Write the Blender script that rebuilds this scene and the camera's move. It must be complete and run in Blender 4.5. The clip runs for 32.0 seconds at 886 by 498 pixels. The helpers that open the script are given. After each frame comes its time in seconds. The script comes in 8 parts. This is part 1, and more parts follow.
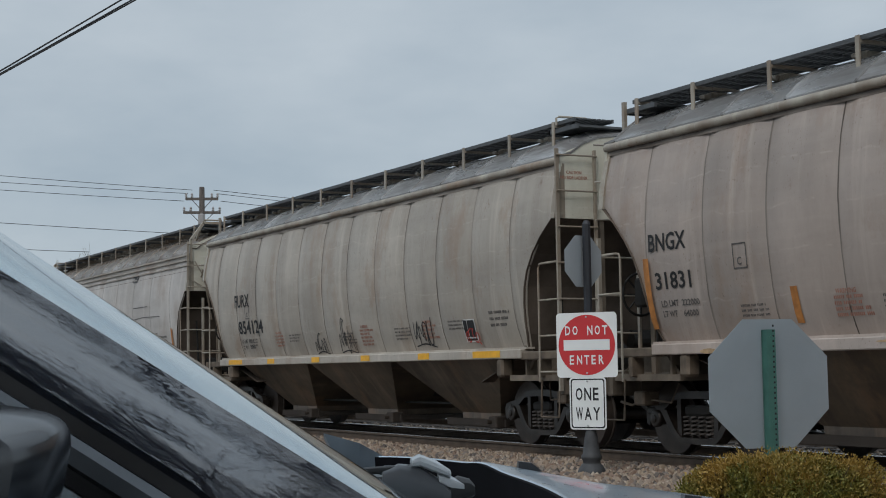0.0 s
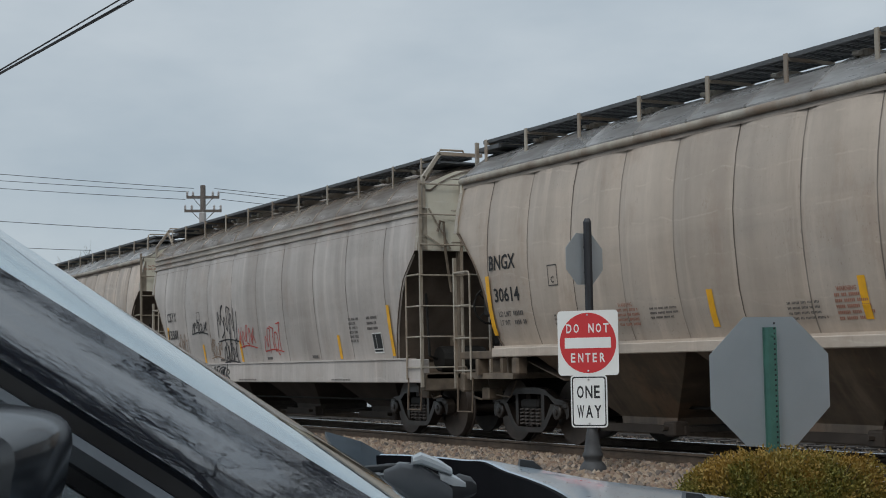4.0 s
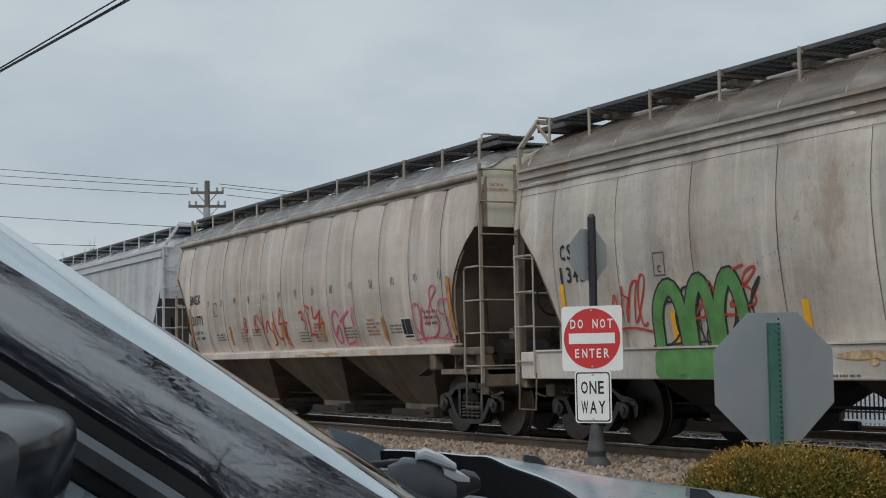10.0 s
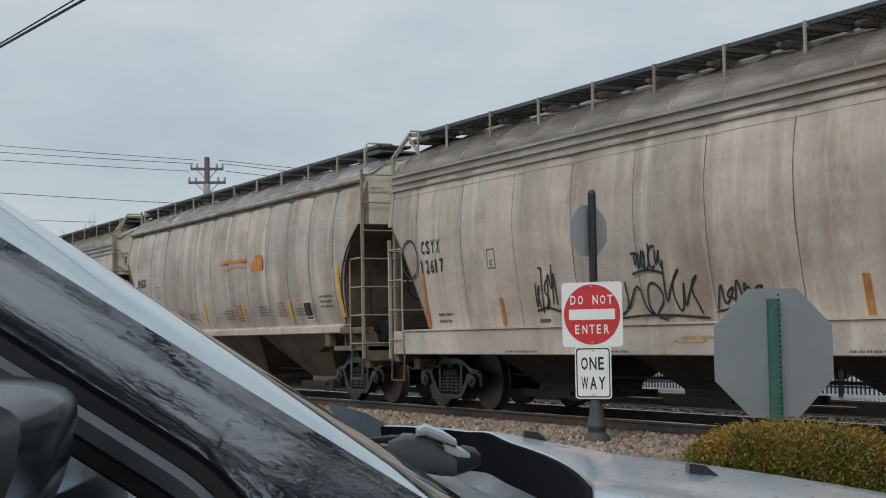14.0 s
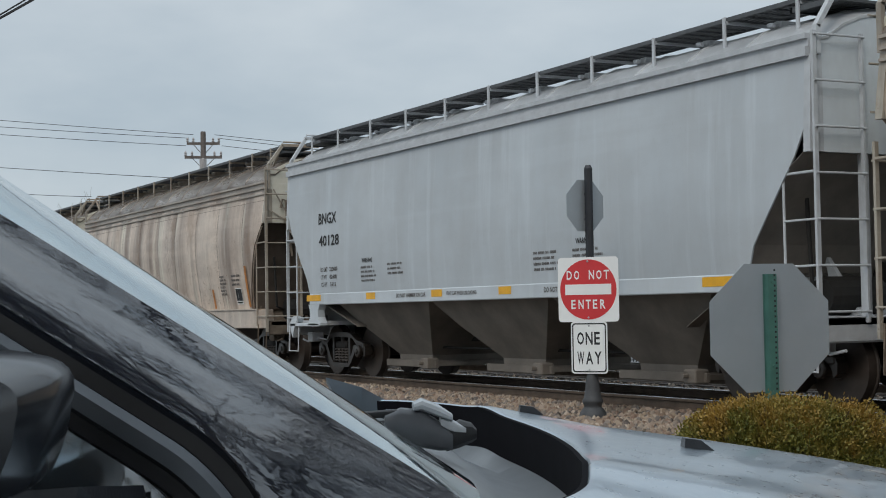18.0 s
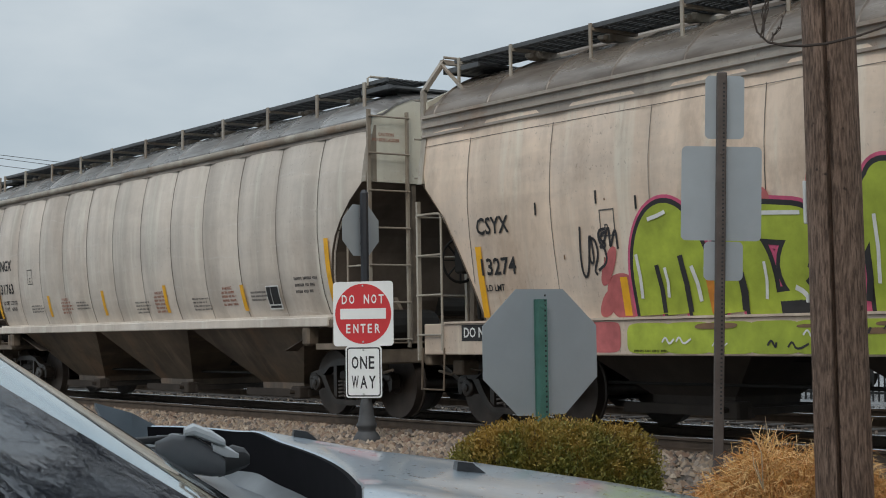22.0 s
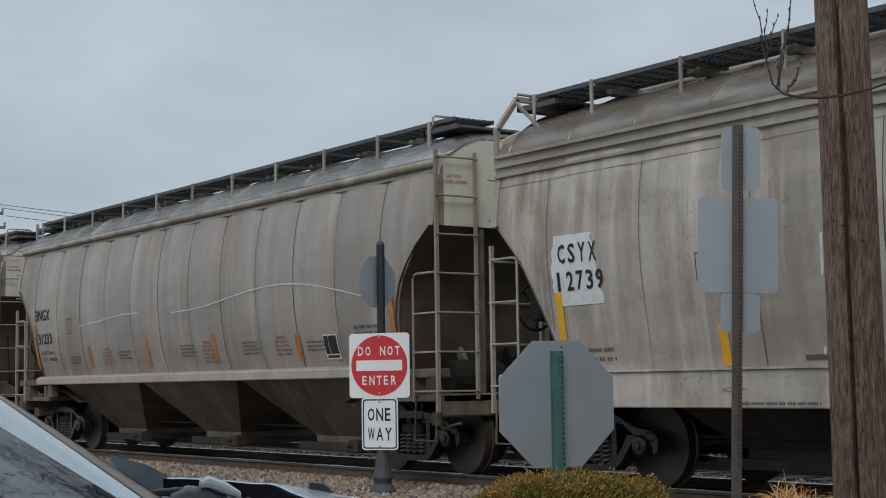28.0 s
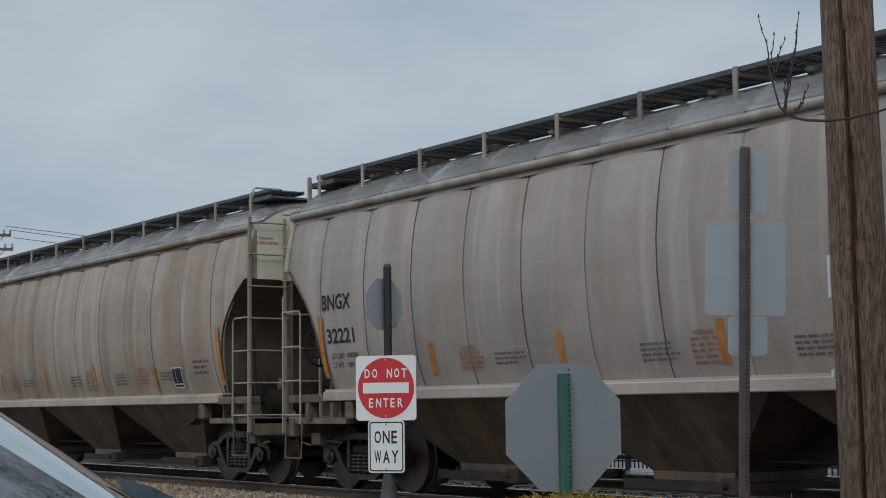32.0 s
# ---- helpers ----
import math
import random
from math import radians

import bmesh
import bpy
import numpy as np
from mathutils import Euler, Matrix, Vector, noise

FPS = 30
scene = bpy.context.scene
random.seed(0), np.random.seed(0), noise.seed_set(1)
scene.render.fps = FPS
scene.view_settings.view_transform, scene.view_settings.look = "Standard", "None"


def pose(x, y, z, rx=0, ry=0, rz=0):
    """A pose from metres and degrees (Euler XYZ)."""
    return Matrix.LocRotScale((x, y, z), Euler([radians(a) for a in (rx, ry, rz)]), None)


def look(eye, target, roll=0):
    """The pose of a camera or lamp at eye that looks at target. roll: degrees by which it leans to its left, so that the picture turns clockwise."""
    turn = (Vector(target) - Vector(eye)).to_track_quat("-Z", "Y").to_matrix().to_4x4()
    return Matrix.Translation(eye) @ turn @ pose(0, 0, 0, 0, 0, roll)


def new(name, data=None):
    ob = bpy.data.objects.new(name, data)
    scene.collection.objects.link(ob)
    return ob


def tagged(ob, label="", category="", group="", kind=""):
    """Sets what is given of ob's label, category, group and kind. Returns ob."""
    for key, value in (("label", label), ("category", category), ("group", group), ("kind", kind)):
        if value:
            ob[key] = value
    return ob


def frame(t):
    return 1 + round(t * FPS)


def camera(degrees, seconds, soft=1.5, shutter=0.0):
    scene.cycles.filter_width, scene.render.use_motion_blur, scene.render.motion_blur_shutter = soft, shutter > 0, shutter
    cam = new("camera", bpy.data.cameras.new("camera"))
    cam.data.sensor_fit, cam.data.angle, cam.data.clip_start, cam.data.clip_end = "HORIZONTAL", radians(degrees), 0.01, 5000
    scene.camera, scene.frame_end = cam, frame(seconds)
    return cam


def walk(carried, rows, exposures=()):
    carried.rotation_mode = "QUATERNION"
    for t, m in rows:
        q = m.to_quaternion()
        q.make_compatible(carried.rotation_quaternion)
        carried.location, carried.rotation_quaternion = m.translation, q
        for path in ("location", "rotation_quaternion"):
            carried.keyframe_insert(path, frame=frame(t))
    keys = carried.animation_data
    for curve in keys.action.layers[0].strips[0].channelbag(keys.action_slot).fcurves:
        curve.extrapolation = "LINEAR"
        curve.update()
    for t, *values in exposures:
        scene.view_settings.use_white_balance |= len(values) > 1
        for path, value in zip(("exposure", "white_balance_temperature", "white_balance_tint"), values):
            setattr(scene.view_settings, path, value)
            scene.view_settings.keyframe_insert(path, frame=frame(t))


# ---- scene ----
# ---- camera ----
cam = camera(32.6, 32.0, soft=1.0)
EYE = (0.0, 0.0, 1.35)
# seconds, heading from the track's line, tilt, lean of the hand-held camera
AIM = [
    (0, 27.55, 4.48, 0.92), (0.5, 27.56, 4.45, 0.93), (1, 27.56, 4.47, 0.93), (1.5, 27.55, 4.45, 0.91),
    (2, 27.56, 4.46, 0.90), (2.5, 27.56, 4.47, 0.92), (3, 27.56, 4.44, 0.95), (3.5, 27.56, 4.43, 0.97),
    (5.5, 27.29, 4.31, 0.98), (6, 27.32, 4.34, 0.96), (6.5, 27.33, 4.32, 0.94), (7, 27.34, 4.30, 0.94),
    (7.5, 27.33, 4.26, 0.95), (8, 27.33, 4.27, 0.94), (8.5, 27.36, 4.26, 0.93), (9, 27.36, 4.25, 0.94),
    (9.5, 27.36, 4.24, 0.95), (10, 27.35, 4.24, 0.95), (10.5, 27.36, 4.21, 0.95), (11, 27.34, 4.24, 0.96),
    (11.5, 27.38, 4.21, 0.98), (12, 27.35, 4.11, 0.99), (12.5, 27.38, 4.09, 1.01), (13, 27.35, 3.98, 1.00),
    (13.5, 27.37, 3.69, 0.99), (14, 27.33, 3.34, 0.99), (14.5, 27.36, 2.94, 1.01), (15, 27.38, 2.53, 1.03),
    (15.5, 27.38, 2.44, 1.04), (17.5, 27.40, 2.44, 1.00), (18, 27.45, 2.39, 0.94), (18.5, 27.46, 2.04, 0.81),
    (19, 28.23, 0.82, 0.68), (19.5, 29.55, 1.03, 0.61), (20, 30.58, 1.59, 0.63), (20.5, 31.84, 2.34, 0.68),
    (21, 34.26, 2.96, 0.76), (21.5, 35.32, 3.14, 0.82), (22, 35.95, 3.17, 0.85), (22.5, 36.11, 3.15, 0.90),
    (23, 36.11, 3.07, 0.94), (23.5, 36.15, 3.01, 0.97), (24, 36.16, 2.82, 0.99), (24.5, 36.13, 2.82, 0.98),
    (26.5, 35.66, 4.60, 0.71), (27, 35.52, 5.08, 0.72), (27.5, 35.44, 5.17, 0.76), (28, 35.36, 5.13, 0.80),
    (28.5, 35.37, 5.30, 0.80), (29, 35.31, 5.58, 0.77), (29.5, 35.38, 5.95, 0.76), (30, 35.35, 5.98, 0.79),
    (30.5, 35.39, 6.00, 0.83), (31, 35.34, 5.99, 0.80), (31.5, 35.38, 5.99, 0.74), (32, 35.11, 5.98, 0.70),
]


def aim(heading, tilt, lean):
    a, b = radians(heading), radians(tilt)
    way = Vector((-math.cos(a) * math.cos(b), math.sin(a) * math.cos(b), math.sin(b)))
    return look(EYE, Vector(EYE) + way * 10, -lean)


walk(cam, [(t, aim(h, p, r)) for t, h, p, r in AIM],
     exposures=[(0, -0.03, 6550, 10), (3.5, 0.02, 6650, 10), (6.0, 0.08, 6750, 10), (12.0, 0.12, 6800, 10), (15.5, 0.2, 6800, 10), (18.6, 0.16, 6700, 10), (19.6, 0.26, 7250, 10), (20.4, 0.24, 7250, 10), (21.3, 0.17, 6800, 10),
                (22.1, 0.19, 6800, 10), (22.95, 0.34, 6450, 10), (23.4, 0.4, 6950, 10), (24.0, 0.46, 7150, 10), (24.5, 0.4, 7050, 10), (27.0, 0.08, 6600, 10), (29.0, 0.0, 6500, 10), (32.0, -0.06, 6450, 10)])

# ---- world and light ----
world = bpy.data.worlds.new("overcast_sky")
scene.world = world
world.use_nodes = True
wn, wl = world.node_tree.nodes, world.node_tree.links
wn.clear()
SUN_EL, SUN_AZ = 42.0, 140.0
sky = wn.new("ShaderNodeTexSky")
sky.sky_type, sky.sun_disc = "NISHITA", False
sky.sun_elevation, sky.sun_rotation = radians(SUN_EL), radians(SUN_AZ)
skyb = wn.new("ShaderNodeMix")
skyb.data_type, skyb.blend_type = "RGBA", "MULTIPLY"
skyb.inputs[0].default_value = 1.0
skyb.inputs[7].default_value = (0.09, 0.09, 0.09, 1)
wl.new(sky.outputs[0], skyb.inputs[6])
tc = wn.new("ShaderNodeTexCoord")
mp = wn.new("ShaderNodeMapping")
mp.inputs["Scale"].default_value = (1.0, 1.0, 2.6)
wl.new(tc.outputs["Generated"], mp.inputs[0])
cl = wn.new("ShaderNodeTexNoise")
cl.inputs["Scale"].default_value, cl.inputs["Detail"].default_value, cl.inputs["Roughness"].default_value = 4.2, 5.0, 0.52
wl.new(mp.outputs[0], cl.inputs[0])
cr = wn.new("ShaderNodeValToRGB")
cr.color_ramp.elements[0].position, cr.color_ramp.elements[0].color = 0.33, (0.375, 0.455, 0.53, 1)
cr.color_ramp.elements[1].position, cr.color_ramp.elements[1].color = 0.72, (0.53, 0.60, 0.66, 1)
wl.new(cl.outputs[0], cr.inputs[0])
wm = wn.new("ShaderNodeMix")
wm.data_type = "RGBA"
wm.inputs[0].default_value = 0.92
wl.new(skyb.outputs[2], wm.inputs[6])
# an overcast sky grows brighter towards the zenith
sz = wn.new("ShaderNodeSeparateXYZ")
wl.new(tc.outputs["Generated"], sz.inputs[0])
zen = wn.new("ShaderNodeMapRange")
zen.interpolation_type = "SMOOTHSTEP"
for i_, v_ in ((1, 0.30), (2, 0.95), (3, 1.0), (4, 1.9)):
    zen.inputs[i_].default_value = v_
wl.new(sz.outputs[2], zen.inputs[0])
zm = wn.new("ShaderNodeVectorMath")
zm.operation = "SCALE"
wl.new(cr.outputs[0], zm.inputs[0])
wl.new(zen.outputs[0], zm.inputs["Scale"])
wl.new(zm.outputs[0], wm.inputs[7])
bg = wn.new("ShaderNodeBackground")
bg.inputs[1].default_value = 1.0
wl.new(wm.outputs[2], bg.inputs[0])
wo = wn.new("ShaderNodeOutputWorld")
wl.new(bg.outputs[0], wo.inputs[0])

sun_data = bpy.data.lights.new("sun", "SUN")
sun_data.energy, sun_data.angle, sun_data.color = 1.0, radians(25), (1.0, 0.96, 0.9)
sun = new("sun", sun_data)
az, el = radians(SUN_AZ), radians(SUN_EL)
sun_dir = Vector((math.sin(az) * math.cos(el), math.cos(az) * math.cos(el), math.sin(el)))
sun.rotation_mode = "QUATERNION"
sun.rotation_quaternion = sun_dir.to_track_quat("Z", "Y")


# ---- materials ----
def node_mat(name):
    m = bpy.data.materials.new(name)
    m.use_nodes = True
    nt = m.node_tree
    return m, nt.nodes, nt.links, nt.nodes["Principled BSDF"]


def noise_tex(n, l, scale, detail=4.0, stretch=None, coords="Object", rough=0.55, shift=0.0):
    c = n.new("ShaderNodeTexCoord")
    t = n.new("ShaderNodeTexNoise")
    t.inputs["Scale"].default_value, t.inputs["Detail"].default_value, t.inputs["Roughness"].default_value = scale, detail, rough
    mpn = n.new("ShaderNodeMapping")
    mpn.inputs["Scale"].default_value = stretch or (1, 1, 1)
    mpn.inputs["Location"].default_value = (shift, shift * 0.7, shift * 0.3)
    l.new(c.outputs[coords], mpn.inputs[0])
    l.new(mpn.outputs[0], t.inputs[0])
    return t.outputs[0]


def ramp(n, l, fac, lo, hi, a=(0, 0, 0, 1), b=(1, 1, 1, 1)):
    r = n.new("ShaderNodeValToRGB")
    r.color_ramp.elements[0].position, r.color_ramp.elements[1].position = lo, hi
    r.color_ramp.elements[0].color, r.color_ramp.elements[1].color = a, b
    l.new(fac, r.inputs[0])
    return r.outputs[0]


def mixc(n, l, fac, a, b, mode="MIX"):
    m = n.new("ShaderNodeMix")
    m.data_type, m.blend_type = "RGBA", mode
    if isinstance(fac, (int, float)):
        m.inputs[0].default_value = fac
    else:
        l.new(fac, m.inputs[0])
    for i, v in ((6, a), (7, b)):
        if isinstance(v, tuple):
            m.inputs[i].default_value = (*v[:3], 1)
        else:
            l.new(v, m.inputs[i])
    return m.outputs[2]


def scaled(n, l, v, k):
    m = n.new("ShaderNodeMath")
    m.operation = "MULTIPLY"
    l.new(v, m.inputs[0])
    m.inputs[1].default_value = k
    return m.outputs[0]


def bump(n, l, bsdf, height, strength=0.3, dist=0.01):
    b = n.new("ShaderNodeBump")
    b.inputs["Strength"].default_value, b.inputs["Distance"].default_value = strength, dist
    l.new(height, b.inputs["Height"])
    l.new(b.outputs[0], bsdf.inputs["Normal"])


def plain(name, col, rough=0.6, metal=0.0, vary=0.18, scale=6.0, bumpy=0.0, stretch=None, coords="Object", spec=0.5):
    """A surface of one colour with grain at two scales."""
    m, n, l, p = node_mat(name)
    a = noise_tex(n, l, scale, 5, stretch, coords)
    b = noise_tex(n, l, scale * 9, 3, stretch, coords)
    c = mixc(n, l, ramp(n, l, a, 0.3, 0.7), tuple(x * (1 - vary) for x in col), tuple(min(1, x * (1 + vary)) for x in col))
    c = mixc(n, l, scaled(n, l, b, vary), c, tuple(x * 0.6 for x in col))
    l.new(c, p.inputs["Base Color"])
    p.inputs["Roughness"].default_value, p.inputs["Metallic"].default_value = rough, metal
    p.inputs["Specular IOR Level"].default_value = spec
    if bumpy:
        bump(n, l, p, b, bumpy, 0.004)
    return m


def car_paint(name, col, dirt=(0.16, 0.125, 0.09), dirty=0.5, rust=0.3, seed=0.0, streak=0.5, runs=0.0, scrapes=0.22):
    """Weathered hopper-car paint: vertical grime streaks, rust specks, dust low down on the sheets."""
    m, n, l, p = node_mat(name)
    big = noise_tex(n, l, 0.55, 4, (1, 1, 0.7), shift=seed)
    streaks = noise_tex(n, l, 2.2, 4, (1.0, 0.3, 0.10), shift=seed + 3.1, rough=0.5)
    fine = noise_tex(n, l, 14, 6, (1, 1, 0.35), shift=seed + 5.7, rough=0.65)
    hor = noise_tex(n, l, 2.4, 4, (0.06, 1, 1.6), shift=seed + 9.2)
    bands = noise_tex(n, l, 1.1, 3, (1.0, 0.3, 0.05), shift=seed + 7.7, rough=0.5)
    haze = noise_tex(n, l, 0.9, 5, (0.5, 1, 1.1), shift=seed + 12.3, rough=0.62)
    wavy = noise_tex(n, l, 0.8, 4, (0.7, 0.1, 0.12), shift=seed + 15.0)
    spots = noise_tex(n, l, 5.0, 8, (1, 1, 0.6), shift=seed + 1.9, rough=0.72)
    c = mixc(n, l, ramp(n, l, big, 0.35, 0.68), col, tuple(x * 0.82 for x in col))
    c = mixc(n, l, scaled(n, l, ramp(n, l, haze, 0.45, 0.66), 0.2 + 0.5 * dirty), c, tuple(0.3 * x + 0.42 * sum(col) / 3 for x in col))
    c = mixc(n, l, scaled(n, l, ramp(n, l, bands, 0.48, 0.68), min(0.9, streak * 1.15)), c, tuple(0.35 * x + 0.65 * d * 1.3 for x, d in zip(col, dirt)))
    c = mixc(n, l, scaled(n, l, ramp(n, l, streaks, 0.46, 0.74), min(0.9, streak * 0.95)), c, dirt)
    c = mixc(n, l, scaled(n, l, ramp(n, l, fine, 0.45, 0.8), 0.35 * dirty), c, tuple(x * 1.4 for x in dirt))
    c = mixc(n, l, scaled(n, l, ramp(n, l, hor, 0.56, 0.66), 0.10), c, tuple(min(1, x * 1.25) for x in col))
    # road film wiped along the side in long ragged smears
    film_ = noise_tex(n, l, 1.5, 7, (0.30, 1, 1.0), shift=seed + 51.0, rough=0.68)
    c = mixc(n, l, scaled(n, l, ramp(n, l, film_, 0.47, 0.66), 0.62 * dirty), c, tuple(0.25 * x + 0.75 * d * 1.25 for x, d in zip(col, dirt)))
    wash = noise_tex(n, l, 3.4, 5, (1.0, 0.3, 0.07), shift=seed + 61.0, rough=0.6)
    c = mixc(n, l, scaled(n, l, ramp(n, l, wash, 0.55, 0.68), 0.28 + 0.3 * streak), c, tuple(min(0.8, x * 1.22 + 0.03) for x in col))
    # brown rust blooms through the paint, ragged and taller than wide
    bloom = noise_tex(n, l, 1.05, 8, (1.0, 0.4, 0.55), shift=seed + 41.0, rough=0.7)
    c = mixc(n, l, scaled(n, l, ramp(n, l, bloom, 0.53, 0.64), min(0.55, 0.2 * dirty + 0.7 * rust)), c, (0.27, 0.165, 0.10))
    specks = noise_tex(n, l, 38, 2, (1, 1, 0.6), shift=seed + 31.0, rough=0.5)
    both = n.new("ShaderNodeMath")
    both.operation = "MULTIPLY"
    l.new(ramp(n, l, specks, 0.66, 0.70), both.inputs[0])
    l.new(ramp(n, l, haze, 0.40, 0.60), both.inputs[1])
    c = mixc(n, l, scaled(n, l, both.outputs[0], 0.75 * dirty), c, (0.13, 0.08, 0.05))
    if runs:
        # rust that has run down the sheets in speckled columns
        cols = noise_tex(n, l, 1.7, 3, (1.0, 0.3, 0.03), shift=seed + 21.0)
        gap = noise_tex(n, l, 26, 6, (1, 1, 0.35), shift=seed + 23.0, rough=0.75)
        both = n.new("ShaderNodeMath")
        both.operation = "MULTIPLY"
        l.new(ramp(n, l, cols, 0.50, 0.66), both.inputs[0])
        l.new(ramp(n, l, gap, 0.48, 0.58), both.inputs[1])
        c = mixc(n, l, scaled(n, l, both.outputs[0], runs), c, (0.17, 0.095, 0.06))
    line = n.new("ShaderNodeValToRGB")
    le = line.color_ramp.elements
    le[0].position, le[0].color = 0.465, (0, 0, 0, 1)
    le[1].position, le[1].color = 0.535, (0, 0, 0, 1)
    lm = le.new(0.5)
    lm.color = (1, 1, 1, 1)
    height = n.new("ShaderNodeSeparateXYZ")
    l.new(n.new("ShaderNodeTexCoord").outputs["Object"], height.inputs[0])
    level = n.new("ShaderNodeMath")
    level.operation = "ADD"
    l.new(scaled(n, l, height.outputs[2], 2.1), level.inputs[0])
    l.new(scaled(n, l, wavy, 1.3), level.inputs[1])
    turn = n.new("ShaderNodeMath")
    turn.operation = "FRACT"
    l.new(level.outputs[0], turn.inputs[0])
    l.new(turn.outputs[0], line.inputs[0])
    worn = n.new("ShaderNodeMath")
    worn.operation = "MULTIPLY"
    l.new(line.outputs[0], worn.inputs[0])
    l.new(ramp(n, l, spots, 0.45, 0.60), worn.inputs[1])
    c = mixc(n, l, scaled(n, l, worn.outputs[0], scrapes), c, tuple(min(0.75, x * 1.5) for x in col))
    c = mixc(n, l, scaled(n, l, ramp(n, l, spots, 0.64, 0.71), rust), c, (0.15, 0.062, 0.028))
    l.new(c, p.inputs["Base Color"])
    l.new(ramp(n, l, haze, 0.35, 0.7, (0.36, 0.36, 0.36, 1), (0.58, 0.58, 0.58, 1)), p.inputs["Roughness"])
    p.inputs["Specular IOR Level"].default_value = 0.55
    bump(n, l, p, big, 0.12, 0.05)
    return m


M_DARK = plain("grimy_undercarriage_steel", (0.013, 0.0115, 0.010), 0.75, 0.0, 0.35, 5, 0.3)
M_WHEEL = plain("rusty_wheel_steel", (0.060, 0.046, 0.038), 0.5, 0.3, 0.35, 4, 0.1)
M_CASTING = plain("oily_cast_steel", (0.030, 0.024, 0.020), 0.36, 0.25, 0.5, 6, 0.3)
M_SPRING = plain("worn_spring_steel", (0.11, 0.095, 0.085), 0.45, 0.5, 0.3, 8)
M_WORN = plain("dark_rust_stained_paint", (0.15, 0.115, 0.085), 0.7, 0.1, 0.45, 5, 0.2)
M_TREAD = plain("polished_tread_steel", (0.55, 0.52, 0.50), 0.28, 0.9, 0.1, 6)
M_GRATE = plain("dark_grating_steel", (0.105, 0.11, 0.115), 0.6, 0.3, 0.2, 8)
M_BLACKMARK = plain("black_stencil_paint", (0.02, 0.02, 0.021), 0.7, 0, 0.3, 9)
M_GREYMARK = plain("faded_grey_stencil_paint", (0.115, 0.105, 0.10), 0.8, 0, 0.3, 30)
M_REDMARK = plain("faded_red_stencil_paint", (0.38, 0.17, 0.12), 0.8, 0, 0.3, 20)
M_WHITEMARK = plain("chalky_white_paint", (0.72, 0.72, 0.70), 0.7, 0, 0.12, 9)
M_YELLOW = plain("yellow_reflective_sheeting", (0.83, 0.42, 0.02), 0.45, 0, 0.14, 6)
M_ORANGE = plain("rusty_orange_reflector", (0.50, 0.20, 0.05), 0.6, 0, 0.3, 8)
M_RUSTRUN = plain("dried_rust_run", (0.25, 0.155, 0.10), 0.75, 0, 0.4, 9)
M_TOUCHUP = plain("faded_touch_up_paint", (0.57, 0.54, 0.50), 0.65, 0, 0.15, 9)
M_SMEAR = plain("rust_smear_on_paint", (0.50, 0.34, 0.19), 0.7, 0, 0.45, 14)
M_SPRAY = {
    "black": plain("black_spray_paint", (0.028, 0.026, 0.028), 0.6, 0, 0.2, 8),
    "red": plain("red_spray_paint", (0.52, 0.05, 0.035), 0.6, 0, 0.2, 8),
    "rose": plain("rose_spray_paint", (0.50, 0.13, 0.13), 0.6, 0, 0.25, 6),
    "pink": plain("pink_spray_paint", (0.62, 0.10, 0.20), 0.6, 0, 0.2, 8),
    "maroon": plain("maroon_spray_paint", (0.27, 0.085, 0.07), 0.6, 0, 0.15, 4),
    "green": plain("green_spray_paint", (0.10, 0.26, 0.08), 0.6, 0, 0.25, 4),
    "lime": plain("lime_spray_paint", (0.38, 0.46, 0.05), 0.6, 0, 0.25, 4),
    "white": M_WHITEMARK,
    "brown": plain("brown_spray_paint", (0.22, 0.13, 0.07), 0.6, 0, 0.2, 8),
    "orange": plain("orange_spray_paint", (0.60, 0.22, 0.03), 0.6, 0, 0.2, 8),
    "blue": plain("blue_spray_paint", (0.22, 0.33, 0.42), 0.6, 0, 0.2, 8),
}


